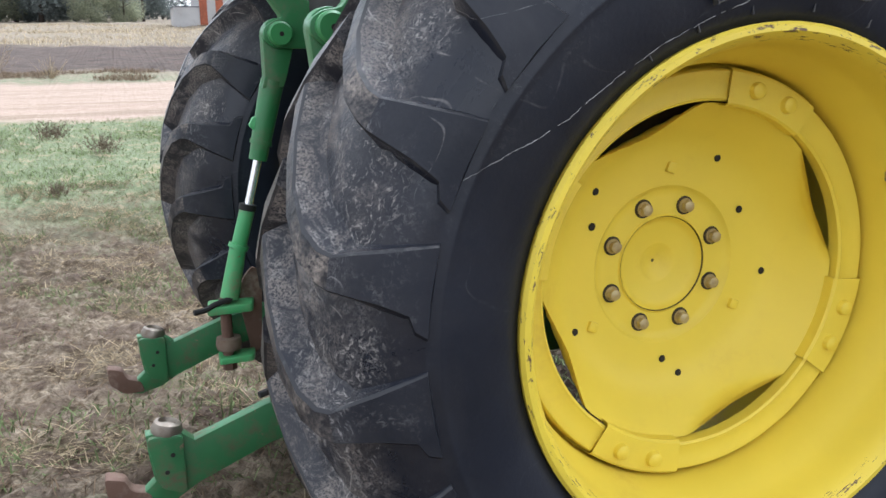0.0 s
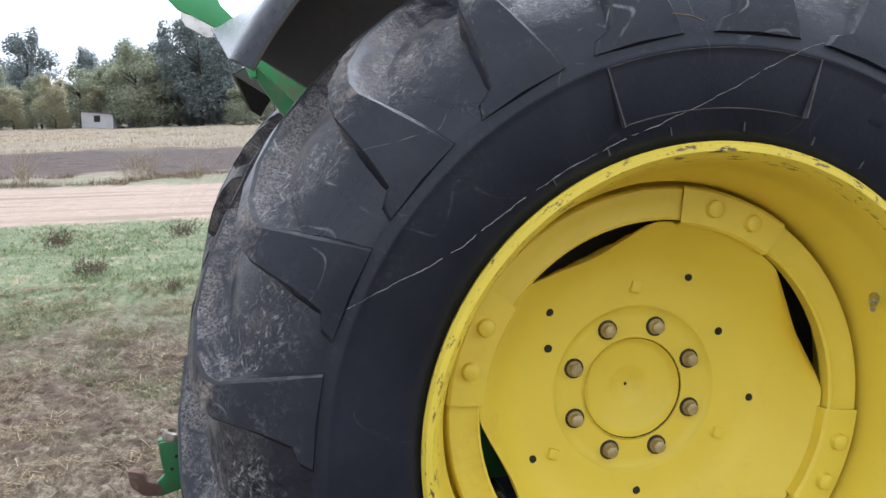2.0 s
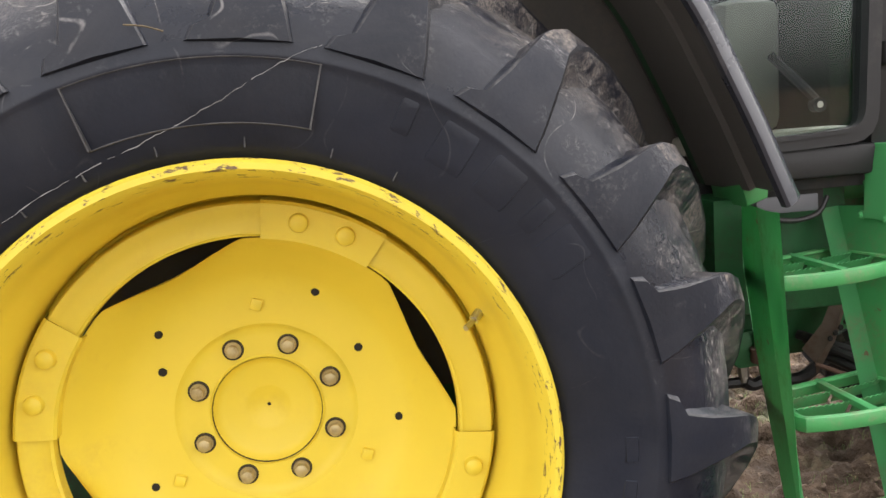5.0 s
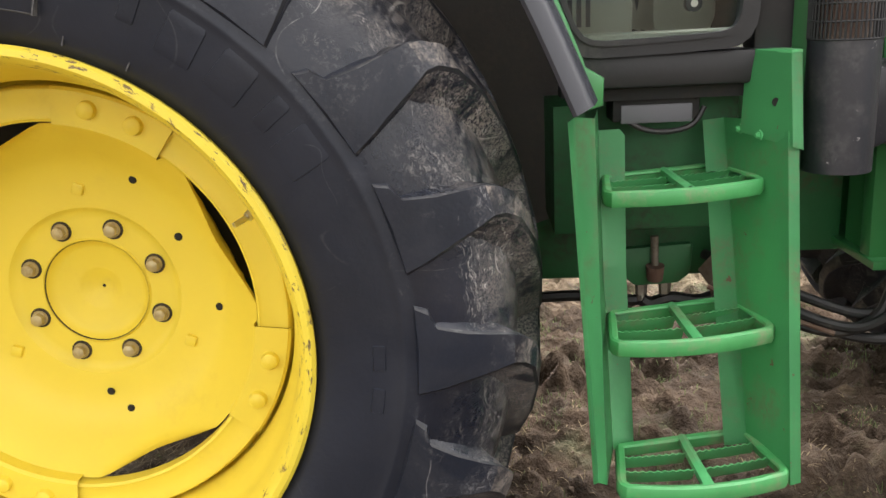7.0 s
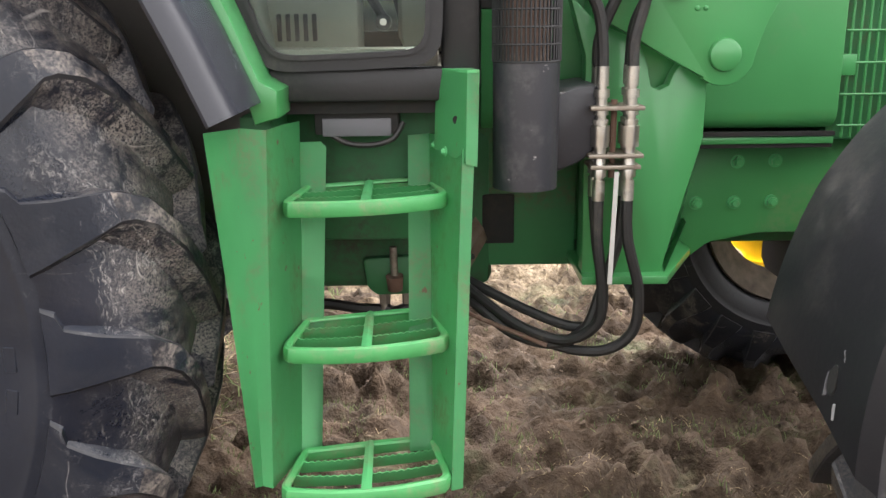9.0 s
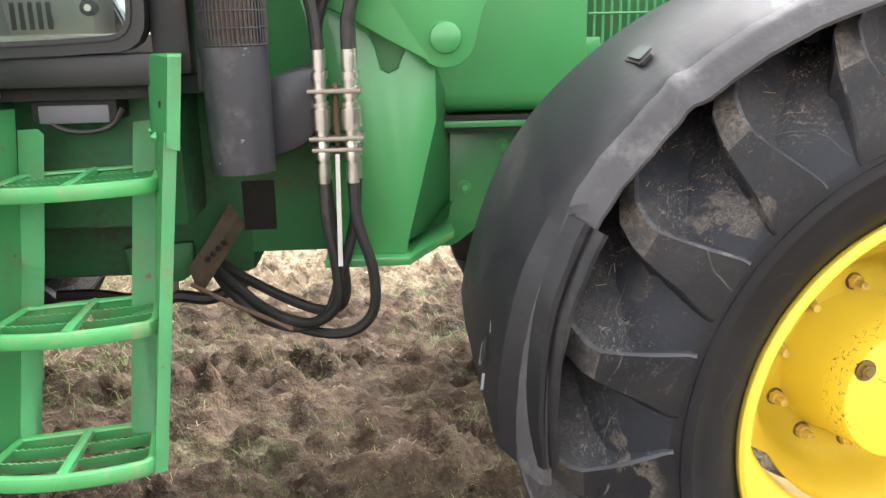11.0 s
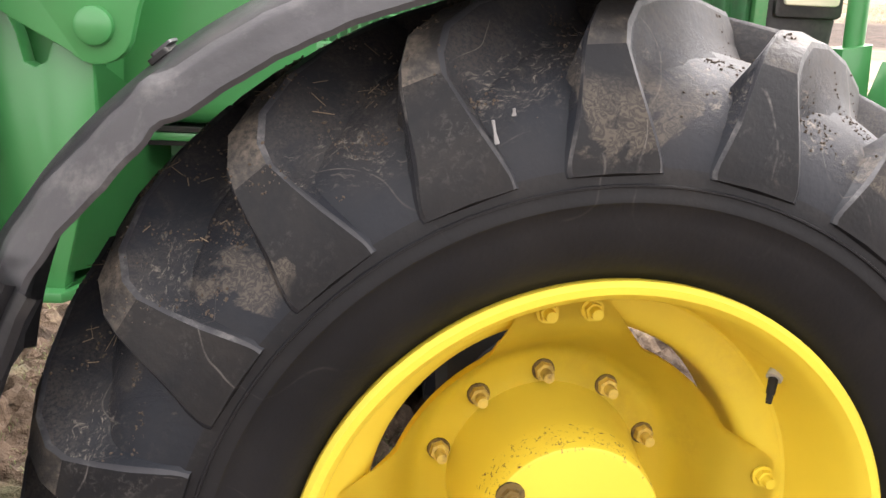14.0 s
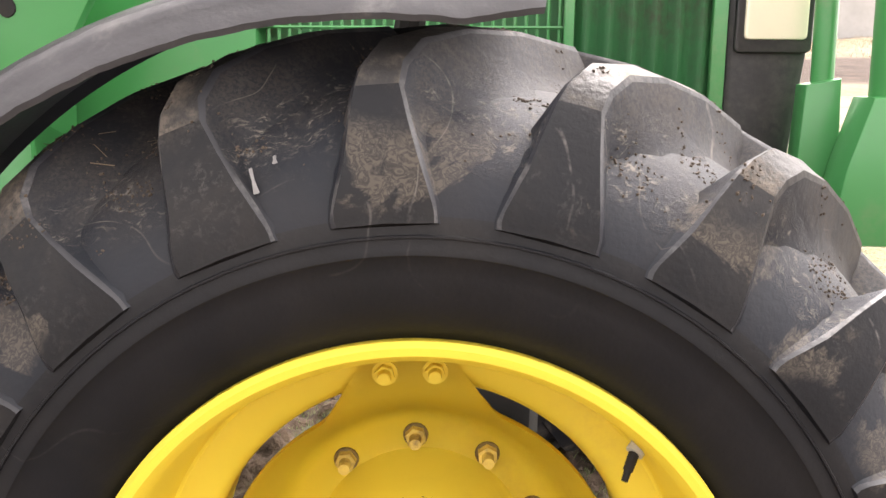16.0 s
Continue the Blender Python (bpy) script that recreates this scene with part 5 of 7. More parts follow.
part("lever_boot", bm, BLACK, cab, "black ribbed lever boot")
part("seat_cushion", boxed(0.55, 0.98, 0.50, 1.0, 1.50, 1.62, bevel=0.04), BLACK, cab, "black seat cushion")
part("seat_base", boxed(0.62, 0.92, 0.56, 0.94, 1.285, 1.50, bevel=0.02), BLACK, cab)
part("seat_back", boxed(0.44, 0.58, 0.50, 1.0, 1.58, 1.93, bevel=0.05), BLACK, cab)
part("steering_column", rod(bmesh.new(), (1.30, MID, 1.28), (1.18, MID, 1.70), 0.06, 0.04, n=16), BLACK, cab)
part("dashboard", boxed(1.22, 1.39, 0.58, 0.94, 1.30, 1.66, bevel=0.04), CABIN, cab, "beige steering console")
bm = tube(bmesh.new(), [(1.145, 0.19, 1.49), (1.175, 0.15, 1.44), (1.21, 0.115, 1.385)], 0.010)
lever = part("door_strut", bm, DARK, cab, "dark door strut")
part("strut_ball", rod(bmesh.new(), (1.21, 0.103, 1.377), (1.21, 0.125, 1.377), 0.016, n=16), BLACK, cab)
part("strut_pin", rod(bmesh.new(), (1.21, 0.1015, 1.377), (1.21, 0.105, 1.377), 0.007, n=12), STEEL, cab)
part("orange_guard", slab(bmesh.new(), rounded([(1.10, 1.437), (1.17, 1.442), (1.182, 1.485), (1.15, 1.50), (1.10, 1.478)], 0.01), 0.60, 0.66, bevel=0.006), ORANGE, cab, "faded orange cover")
part("floor_edge", boxed(0.93, 1.32, 0.16, 0.24, 1.285, 1.325, bevel=0.01), CABIN, cab)
part("info_plate", boxed(1.076, 1.219, 0.126, 0.131, 1.147, 1.184, bevel=0.002), GREY_PLATE, tractor, "blank grey metal plate")
part("plate_bracket", boxed(1.06, 1.235, 0.131, 0.24, 1.150, 1.196, bevel=0.004), DARK, tractor)
part("under_cab_box", boxed(0.98, 1.34, 0.215, 0.42, 0.90, 1.20, bevel=0.01), GREEN_DARK, tractor, "dark green casing under the cab floor")
part("under_cab_hose", tube(bmesh.new(), [(1.08, 0.135, 1.16), (1.12, 0.13, 1.135), (1.17, 0.128, 1.128), (1.22, 0.13, 1.14), (1.245, 0.135, 1.175)], 0.006), HOSE, tractor)
part("mirror", slab(bmesh.new(), rounded([(1.095, 1.86), (1.098, 1.722), (1.150, 1.700), (1.21, 1.73), (1.215, 1.86)], 0.02), -0.07, -0.03, bevel=0.01), BLACK, tractor, "black mirror housing")
mirror = part("mirror_arm", tube(bmesh.new(), [(1.34, 0.10, 1.92), (1.28, 0.02, 1.90), (1.16, -0.04, 1.84)], 0.010), BLACK, tractor)
part("wiper_arm", tube(bmesh.new(), [(1.10, 0.085, 1.62), (1.20, 0.084, 1.75), (1.28, 0.085, 1.85)], 0.006), BLACK, cab)

# ---------------- exhaust stack ----------------
bm = bmesh.new()
rod(bm, (1.494, 0.085, 1.045), (1.494, 0.085, 1.30), 0.066, 0.067, n=32)
exhaust = part("exhaust_pipe", bm, FLECKED, tractor, "black exhaust stack with perforated guard")
part("stack_core", rod(bmesh.new(), (1.494, 0.085, 1.30), (1.494, 0.085, 2.1), 0.048, n=24), RUST, exhaust, "rusty inner pipe")
bm = bmesh.new()
for k in range(48):
    a = 2 * math.pi * k / 48
    c, s = math.cos(a), math.sin(a)
    rod(bm, (1.494 + 0.067 * c, 0.085 + 0.067 * s, 1.30), (1.494 + 0.067 * c, 0.085 + 0.067 * s, 2.08), 0.0025, n=5)
for k in range(24):
    z = 1.30 + k * 0.033
    ring = [(1.494 + 0.067 * math.cos(a), 0.085 + 0.067 * math.sin(a), z) for a in [2 * math.pi * j / 24 for j in range(25)]]
    tube(bm, ring, 0.0024, n=5, steps=1)
tagged(part("perforated_guard", bm, BLACK, exhaust), kind="stuff")
bm = slab(bmesh.new(), rounded([(1.52, 1.215), (1.60, 1.243), (1.655, 1.25), (1.66, 1.13), (1.62, 1.085), (1.555, 1.060), (1.52, 1.07)], 0.02), 0.13, 0.36, bevel=0.014)
part("exhaust_elbow", bm, FLECKED, exhaust)
part("stack_bracket", boxed(1.40, 1.45, 0.12, 0.20, 1.40, 1.48, bevel=0.006), DARK, exhaust)

# ---------------- ladder
bm = bmesh.new()
strip(bm, [[(1.314, 0.100, 1.284), (1.345, 0.062, 1.284), (1.374, 0.028, 1.282), (1.398, 0.038, 1.279)], [(1.308, 0.100, 1.125), (1.338, 0.040, 1.118), (1.368, -0.026, 1.112), (1.391, -0.017, 1.104)]])
bmesh.ops.solidify(bm, geom=bm.faces[:], thickness=0.005)
ladder = part("ladder", bm, GREEN_WORN, tractor, "green steel cab ladder with three slotted treads")
part("bracket_cap", slab(bmesh.new(), [(1.312, 0.104), (1.374, 0.026), (1.398, 0.036), (1.385, 0.10), (1.345, 0.13)], 1.280, 1.286, axis="z"), GREEN_WORN, ladder)
# left stile: splayed guard, fold, web and back flange
bm = bmesh.new()
top = [(0.928, -0.250, 1.205), (0.957, -0.107, 1.195), (0.996, -0.066, 1.186), (1.013, 0.03, 1.185), (1.029, 0.129, 1.180)]
mid = [(0.950, -0.245, 0.88), (0.968, -0.160, 0.88), (0.996, -0.140, 0.875), (1.012, -0.05, 0.87), (1.030, 0.050, 0.87)]
low = [(0.970, -0.245, 0.550), (0.981, -0.230, 0.545), (0.998, -0.222, 0.535), (1.012, -0.16, 0.53), (1.031, -0.082, 0.53)]
strip(bm, [top, mid, low])
bmesh.ops.solidify(bm, geom=bm.faces[:], thickness=0.004)
part("stile", bm, GREEN_WORN, ladder, "splayed green side guard")
bm = bmesh.new()
strip(bm, [[(1.028, 0.128, 1.136), (1.072, 0.123, 1.138), (1.083, 0.122, 1.126)], [(1.030, 0.049, 0.87), (1.066, 0.051, 0.87), (1.076, 0.051, 0.87)], [(1.031, -0.083, 0.53), (1.062, -0.081, 0.53), (1.072, -0.081, 0.53)]])
bmesh.ops.solidify(bm, geom=bm.faces[:], thickness=0.004)
part("stile_flange", bm, GREEN_WORN, ladder)
bm = bmesh.new()
top = [(1.252, 0.173, 1.142), (1.298, 0.180, 1.145), (1.318, 0.11, 1.15), (1.360, 0.000, 1.14), (1.3625, -0.0125, 1.14), (1.386, -0.004, 1.135)]
mid = [(1.251, 0.058, 0.86), (1.298, 0.064, 0.86), (1.318, 0.00, 0.87), (1.346, -0.088, 0.87), (1.349, -0.100, 0.87), (1.372, -0.092, 0.87)]
low = [(1.250, -0.079, 0.53), (1.297, -0.072, 0.53), (1.312, -0.12, 0.525), (1.329, -0.203, 0.52), (1.332, -0.215, 0.52), (1.354, -0.206, 0.52)]
strip(bm, [top, mid, low])
bmesh.ops.solidify(bm, geom=bm.faces[:], thickness=0.004)
part("stile", bm, GREEN_WORN, ladder)
lb = to_mesh("ladder_bolt", hexbolt(0.007, 0.003, 0.010), GREEN_WORN)
for x, y, z in ((1.335, 0.05, 1.125), (1.315, 0.11, 1.13)):
    part("ladder_bolt", lb, None, ladder, at=pose(x - 0.004, y, z, 0, 0, -70))
hole = to_mesh("ladder_hole", lathe(bmesh.new(), [(0.0, 0.0), (0.008, 0.0), (0.009, 0.003)], 12), DARK)
part("ladder_hole", hole, None, ladder, at=pose(1.350, 0.028, 1.19, 0, 0, -50))


def tread(z, fl, fr, depth):
    """A slotted tread with a rounded front; fl, fr: y of the front at its two ends."""
    def at(u, v, dz=0.0):
        bulge = -0.030 * (1 - (2 * u - 1) ** 2)
        y0 = fl + (fr - fl) * u + bulge
        yb = (fl + (fr - fl) * u) + depth + 0.02 * u
        xl, xr = 1.012 + 0.022 * v, 1.338 - 0.036 * v
        return (xl + (xr - xl) * u, y0 + (yb - y0) * v, z + dz)
    n = 14
    rim = [at(0.0, 0.16), at(0.012, 0.07)] + [at(0.05 + 0.90 * k / n, 0.0) for k in range(n + 1)] + [at(0.988, 0.07), at(1.0, 0.16), at(1.0, 0.55), at(1.0, 0.92), at(0.97, 1.0), at(0.5, 1.0), at(0.03, 1.0), at(0.0, 0.92), at(0.0, 0.55)]
    bm = bmesh.new()
    secs = []
    m = len(rim)
    for i in range(m):
        a, b = Vector(rim[i - 1]), Vector(rim[(i + 1) % m])
        d = (b - a).normalized()
        nrm = Vector((-d.y, d.x, 0)).normalized()
        p = Vector(rim[i])
        secs.append([p + nrm * w + Vector((0, 0, h)) for w, h in ((0.017, -0.004), (0.015, 0.0), (0.006, 0.002), (0.001, -0.001), (-0.001, -0.007), (-0.001, -0.024), (0.002, -0.029), (0.006, -0.029), (0.008, -0.024), (0.010, -0.008))])
    secs.append(secs[0])
    strip(bm, secs, close=True)
    bmesh.ops.remove_doubles(bm, verts=bm.verts, dist=1e-5)
    step = part("tread_rim", bm, GREEN_EDGE, ladder, "green tread rim rubbed bare at its edge")
    for half in (0, 1):
        for k in range(2):
            v = 0.36 + 0.31 * k
            u0, u1 = (0.02, 0.475) if half == 0 else (0.525, 0.98)
            bm = bmesh.new()
            secs = []
            for j in range(21):
                u = u0 + (u1 - u0) * j / 20
                p, q = Vector(at(u, v, -0.003 - 0.003 * (j % 2))), Vector(at(u, v + 0.10, -0.036))
                back = Vector((0, 0.004, 0))
                secs.append([p, q, q + back, p + back])
            strip(bm, secs, close=True)
            part("tread_slat", bm, GREEN_WORN, ladder)
    bm = bmesh.new()
    secs = []
    for j in range(7):
        v = 0.03 + 0.95 * j / 6
        p, q = Vector(at(0.470, v, 0.001)), Vector(at(0.530, v, 0.001))
        secs.append([p, (p + q) / 2 + Vector((0, 0, 0.003)), q, q + Vector((0, 0, -0.012)), p + Vector((0, 0, -0.012))])
    strip(bm, secs, close=True)
    part("tread_bridge", bm, GREEN_WORN, ladder)


tread(1.048, -0.065, 0.005, 0.175)
tread(0.786, -0.150, -0.100, 0.170)
tread(0.548, -0.250, -0.215, 0.160)

# ---------------- loader mount ----------------
COLUMN = [(1.60, 1.43), (1.638, 1.30), (1.645, 0.81), (1.826, 0.80), (1.834, 0.84), (1.905, 1.12), (1.905, 1.242), (1.872, 1.272), (1.846, 1.283), (1.832, 1.262), (1.822, 1.236), (1.802, 1.226), (1.783, 1.234), (1.772, 1.285), (1.757, 1.318), (1.72, 1.345), (1.66, 1.37)]
mount = part("loader_mount", slab(bmesh.new(), COLUMN, 0.235, 0.285, bevel=0.003), GREEN, tractor, "green welded loader mounting column")
bm = bmesh.new()
strip(bm, [[(1.905, 0.245, 1.245), (1.965, 0.56, 1.10)], [(1.903, 0.245, 1.12), (1.960, 0.56, 1.06)], [(1.834, 0.245, 0.84), (1.955, 0.56, 0.82)]])
bmesh.ops.solidify(bm, geom=bm.faces[:], thickness=0.008)
part("mount_web", bm, GREEN, mount)
bm = slab(bmesh.new(), [(1.640, 0.20), (1.835, 0.20), (1.955, 0.44), (1.955, 0.57), (1.640, 0.57)], 0.792, 0.812, bevel=0.003, axis="z")
part("mount_foot", bm, GREEN, mount)
bm = bmesh.new()
strip(bm, [[(1.828, 0.215, 0.81), (1.935, 0.42, 0.885)], [(1.835, 0.30, 0.80), (1.965, 0.56, 0.865)]])
bmesh.ops.solidify(bm, geom=bm.faces[:], thickness=0.012)
part("mount_gusset", bm, GREEN, mount)
part("mount_inner", slab(bmesh.new(), [(1.66, 1.10), (1.66, 0.80), (1.80, 0.80), (1.90, 1.10), (1.93, 1.75), (1.66, 1.75)], 0.30, 0.40), GREEN, mount)
PLATE = [(1.648, 1.42), (1.668, 1.375), (1.736, 1.338), (1.80, 1.300), (1.885, 1.255)] + [(1.926 + 0.066 * math.cos(radians(a)), 1.302 + 0.066 * math.sin(radians(a))) for a in range(-130, 1, 18)] + [(2.003, 1.34), (2.021, 1.385), (2.060, 1.452)] + [(2.043 + 0.048 * math.cos(radians(a)), 1.511 + 0.048 * math.sin(radians(a))) for a in range(-40, 70, 20)] + [(2.02, 1.62), (1.98, 1.78), (1.70, 1.78), (1.655, 1.60)]
plate = part("loader_tower", slab(bmesh.new(), PLATE, 0.195, 0.220, bevel=0.003), GREEN, tractor, "green loader tower plate with pins")
part("pivot_pin", lathe(bmesh.new(), [(0.0, -0.014), (0.026, -0.014), (0.033, -0.010), (0.035, 0.0), (0.035, 0.06)], 28), GREEN, plate, at=pose(1.926, 0.193, 1.302))
part("steel_pin", lathe(bmesh.new(), [(0.0, -0.016), (0.018, -0.015), (0.024, -0.010), (0.026, 0.0), (0.026, 0.06)], 24), STEEL, plate, "bare steel pin", at=pose(2.040, 0.193, 1.513))
part("slot", slab(bmesh.new(), rounded([(1.815, 1.428), (1.905, 1.430), (1.905, 1.446), (1.815, 1.444)], 0.006), 0.1925, 0.199), DARK, plate)
part("slot_end", lathe(bmesh.new(), [(0.0, 0.0), (0.0165, 0.0), (0.0175, 0.004)], 18), DARK, plate, at=pose(1.906, 0.1915, 1.437))
bm = lathe(bmesh.new(), [(0.009, -0.004), (0.0095, -0.016), (0.020, -0.016), (0.021, -0.010), (0.021, 0.002)], 20)
lathe(bm, [(0.0, -0.004), (0.009, -0.004)], 12)
part("slot_bushing", bm, GREEN, plate, at=pose(1.818, 0.195, 1.437))
for x in (1.862, 1.880):
    part("rivet", lathe(bmesh.new(), [(0.0, -0.004), (0.004, -0.003), (0.006, 0.0)], 10), GREEN, plate, at=pose(x, 0.195, 1.398))

# ---------------- hydraulic couplers and hoses ----------------
hyd = part("hydraulic_coupler", boxed(1.630, 1.742, 0.105, 0.195, 1.196, 1.205, bevel=0.002), STEEL_DIRTY, tractor, "bank of zinc-plated hydraulic quick couplers")
part("coupler_plate", boxed(1.629, 1.744, 0.105, 0.195, 1.097, 1.106, bevel=0.002), STEEL_DIRTY, hyd)
part("coupler_plate", boxed(1.634, 1.740, 0.108, 0.192, 1.073, 1.082, bevel=0.002), STEEL_DIRTY, hyd)
part("centre_stud", rod(bmesh.new(), (1.686, 0.148, 1.05), (1.686, 0.148, 1.215), 0.007, n=10), RUST, hyd)
COUPLER = [(1.285, 1.245, 0.0135), (1.245, 1.238, 0.0100), (1.238, 1.222, 0.0160), (1.222, 1.206, 0.0120), (1.206, 1.186, 0.0155), (1.186, 1.176, 0.0110), (1.176, 1.168, 0.0160), (1.168, 1.164, 0.0140), (1.164, 1.120, 0.0195), (1.120, 1.083, 0.0130), (1.073, 1.056, 0.0155), (1.056, 1.048, 0.0105), (1.048, 1.005, 0.0135)]
body = to_mesh("quick_coupler", lathe(bmesh.new(), [(0.0, COUPLER[0][0])] + [p for z0, z1, r in COUPLER for p in ((r, z0), (r, z1))] + [(0.0, COUPLER[-1][1])], 14), STEEL)
SPOTS = [(1.655, 0.125), (1.717, 0.125), (1.655, 0.176), (1.722, 0.176)]
for x, y in SPOTS:
    part("quick_coupler", body, None, hyd, at=pose(x, y, 0, 90, 0, 0))
hose = part("upper_hose", tube(bmesh.new(), [(1.655, 0.125, 1.27), (1.653, 0.124, 1.33), (1.640, 0.12, 1.40), (1.60, 0.11, 1.47), (1.57, 0.11, 1.56), (1.55, 0.12, 1.72)], 0.0125, n=10), HOSE, tractor, "black hydraulic hoses")
for pts in ([(1.717, 0.125, 1.27), (1.718, 0.124, 1.34), (1.735, 0.12, 1.42), (1.722, 0.11, 1.48), (1.69, 0.10, 1.56), (1.67, 0.10, 1.72)], [(1.655, 0.176, 1.27), (1.655, 0.17, 1.34), (1.69, 0.16, 1.43), (1.73, 0.15, 1.49), (1.745, 0.15, 1.56), (1.75, 0.16, 1.72)], [(1.722, 0.176, 1.27), (1.725, 0.17, 1.36), (1.75, 0.16, 1.43), (1.76, 0.16, 1.50), (1.73, 0.17, 1.60), (1.72, 0.18, 1.72)]):
    part("upper_hose", tube(bmesh.new(), pts, 0.0125, n=10), HOSE, tractor)
for pts in ([(1.655, 0.125, 1.01), (1.657, 0.125, 0.92), (1.672, 0.13, 0.80), (1.665, 0.14, 0.72), (1.60, 0.17, 0.672), (1.50, 0.22, 0.690), (1.40, 0.30, 0.745), (1.34, 0.40, 0.77)],
            [(1.717, 0.125, 1.01), (1.722, 0.125, 0.92), (1.752, 0.13, 0.80), (1.745, 0.14, 0.70), (1.68, 0.16, 0.648), (1.57, 0.20, 0.652), (1.45, 0.26, 0.705), (1.36, 0.36, 0.75)],
            [(1.655, 0.176, 1.01), (1.665, 0.176, 0.90), (1.685, 0.18, 0.78), (1.675, 0.19, 0.71), (1.62, 0.21, 0.69), (1.52, 0.26, 0.715), (1.40, 0.33, 0.76), (1.33, 0.42, 0.78)],
            [(1.722, 0.176, 1.01), (1.712, 0.176, 0.90), (1.675, 0.17, 0.78), (1.645, 0.17, 0.70), (1.58, 0.19, 0.655), (1.49, 0.23, 0.665), (1.41, 0.28, 0.715), (1.35, 0.38, 0.745)]):
    part("lower_hose", tube(bmesh.new(), pts, 0.0125, n=10), HOSE, tractor)
part("plastic_tag", slab(bmesh.new(), [(1.683, 1.07), (1.692, 1.07), (1.687, 0.825), (1.677, 0.825)], 0.100, 0.103), WHITE, tractor, "white plastic strap hanging from couplers")

# ---------------- front fender ----------------
def front_fender(at):
    rnd = random.Random(9)
    bm = bmesh.new()
    secs = []
    angles = [80 + 1.0 * k for k in range(103)]
    for a in angles:
        low = max(0.0, min(1.0, (a - 148) / 8))
        end = max(0.0, min(1.0, (86 - a) / 6))
        drop = 0.030 * max(0.0, (a - 160) / 30)
        bite = 0.012 * max(0.0, 1 - abs(a - 132.5) / 2.0) + 0.003 * max(0.0, 1 - abs(a - 136) / 3.0) + 0.003 * max(0.0, 1 - abs(a - 144) / 1.5) + 0.0005 * math.sin(a * 1.3) * math.sin(a * 0.37)
        shift = 0.00066 * (min(a, 150) - 132)
        lip = 0.735 + shift - drop - 0.018 * low + bite + rnd.uniform(-0.0005, 0.0005) + 0.024 * end
        w0 = -0.250 - 0.005 * low
        prof = [(w0 + 0.000, lip), (w0 - 0.003, lip + 0.006), (w0 + 0.004, lip + 0.018), (w0 + 0.016, lip + 0.030), (w0 + 0.019, lip + 0.037), (w0 + 0.025, lip + 0.041), (w0 + 0.033, lip + 0.047), (w0 + 0.055, 0.791 + shift - drop), (-0.10, 0.803 + shift - drop), (0.03, 0.806 + shift - drop), (0.125, 0.800 + shift - drop), (0.135, 0.785 + shift - drop)]
        sec = []
        for w, r in prof:
            # the lower end is cut at a slant
            last = 182 - 4 * min(1.0, max(0.0, (w + 0.25) / 0.055)) - 11 * (max(0.0, w + 0.195) / 0.33) ** 0.7
            th = radians(80.5 + (a - 80) * (last - 80.5) / 102)
            sec.append((r * math.cos(th), w, r * math.sin(th)))
        secs.append(sec)
    strip(bm, secs)
    bmesh.ops.solidify(bm, geom=bm.faces[:], thickness=0.004)
    shell = to_mesh("front_fender", bm, FADED)
    shell.materials.append(SCUFFED_SHEEN)
    # lip faces take the paler base that carries the sky's sheen
    for p in shell.polygons:
        p.material_index = 1 if p.center.y < -0.214 else 0
    f = part("front_fender", shell, None, tractor, "scuffed black plastic front fender with torn edge", at=at)
    # torn joint in the lip
    bm = bmesh.new()
    a0 = radians(149.5)
    secs = []
    for k in range(16):
        a = a0 + radians(2.0 * k)
        d = 0.030 * max(0.0, (math.degrees(a) - 160) / 30)
        wave = 0.0012 * math.sin(k * 1.7)
        secs.append([(r * math.cos(a), w, r * math.sin(a)) for w, r in [(v, 0.727 - 0.012 * k / 15 - d + e * (1 - 0.40 * k / 15) + (wave if e in (0.003, 0.012, 0.046) else 0.0)) for v, e in ((-0.252, 0.0), (-0.262, 0.003), (-0.266, 0.012), (-0.262, 0.022), (-0.254, 0.028), (-0.262, 0.036), (-0.262, 0.046), (-0.250, 0.055), (-0.236, 0.064))]])
    strip(bm, secs)
    bmesh.ops.solidify(bm, geom=bm.faces[:], thickness=0.005)
    lip = to_mesh("lip_strip", bm, FADED, 40)
    part("lip_strip", lip, None, f, "folded lower fender lip")
    a = radians(130.5)
    c = Vector((0.806 * math.cos(a), -0.095, 0.806 * math.sin(a)))
    part("mounting_slot", slab(bmesh.new(), rounded([(-0.014, -0.036), (0.012, -0.032), (0.016, 0.034), (-0.010, 0.038)], 0.006), -0.004, 0.0025, axis="z"), DARK, f, at=Matrix.Translation(c) @ pose(0, 0, 0, 0, -(130.5 - 90), 0))
    part("slot_tab", slab(bmesh.new(), rounded([(-0.008, -0.028), (0.020, -0.024), (0.022, 0.026), (-0.004, 0.030)], 0.005), 0.0030, 0.0065, axis="z"), FADED, f, at=Matrix.Translation(c) @ pose(0, 0, 0, 0, -(130.5 - 90), 0))
    # curled tear above the joint
    bm = bmesh.new()
    curl = []
    for k in range(9):
        u = k / 8
        aa = radians(148.2 + 1.6 * math.sin(u * 3.14))
        w = -0.262 + 0.062 * u
        rr = 0.778 + 0.014 * u + 0.010 * math.sin(u * 6.3)
        curl.append([(rr * math.cos(aa), w, rr * math.sin(aa)), ((rr + 0.007) * math.cos(aa - 0.012), w, (rr + 0.007) * math.sin(aa - 0.012))])
    strip(bm, curl)
    bmesh.ops.solidify(bm, geom=bm.faces[:], thickness=0.003)
    part("curled_edge", bm, SCUFFED_SHEEN, f)
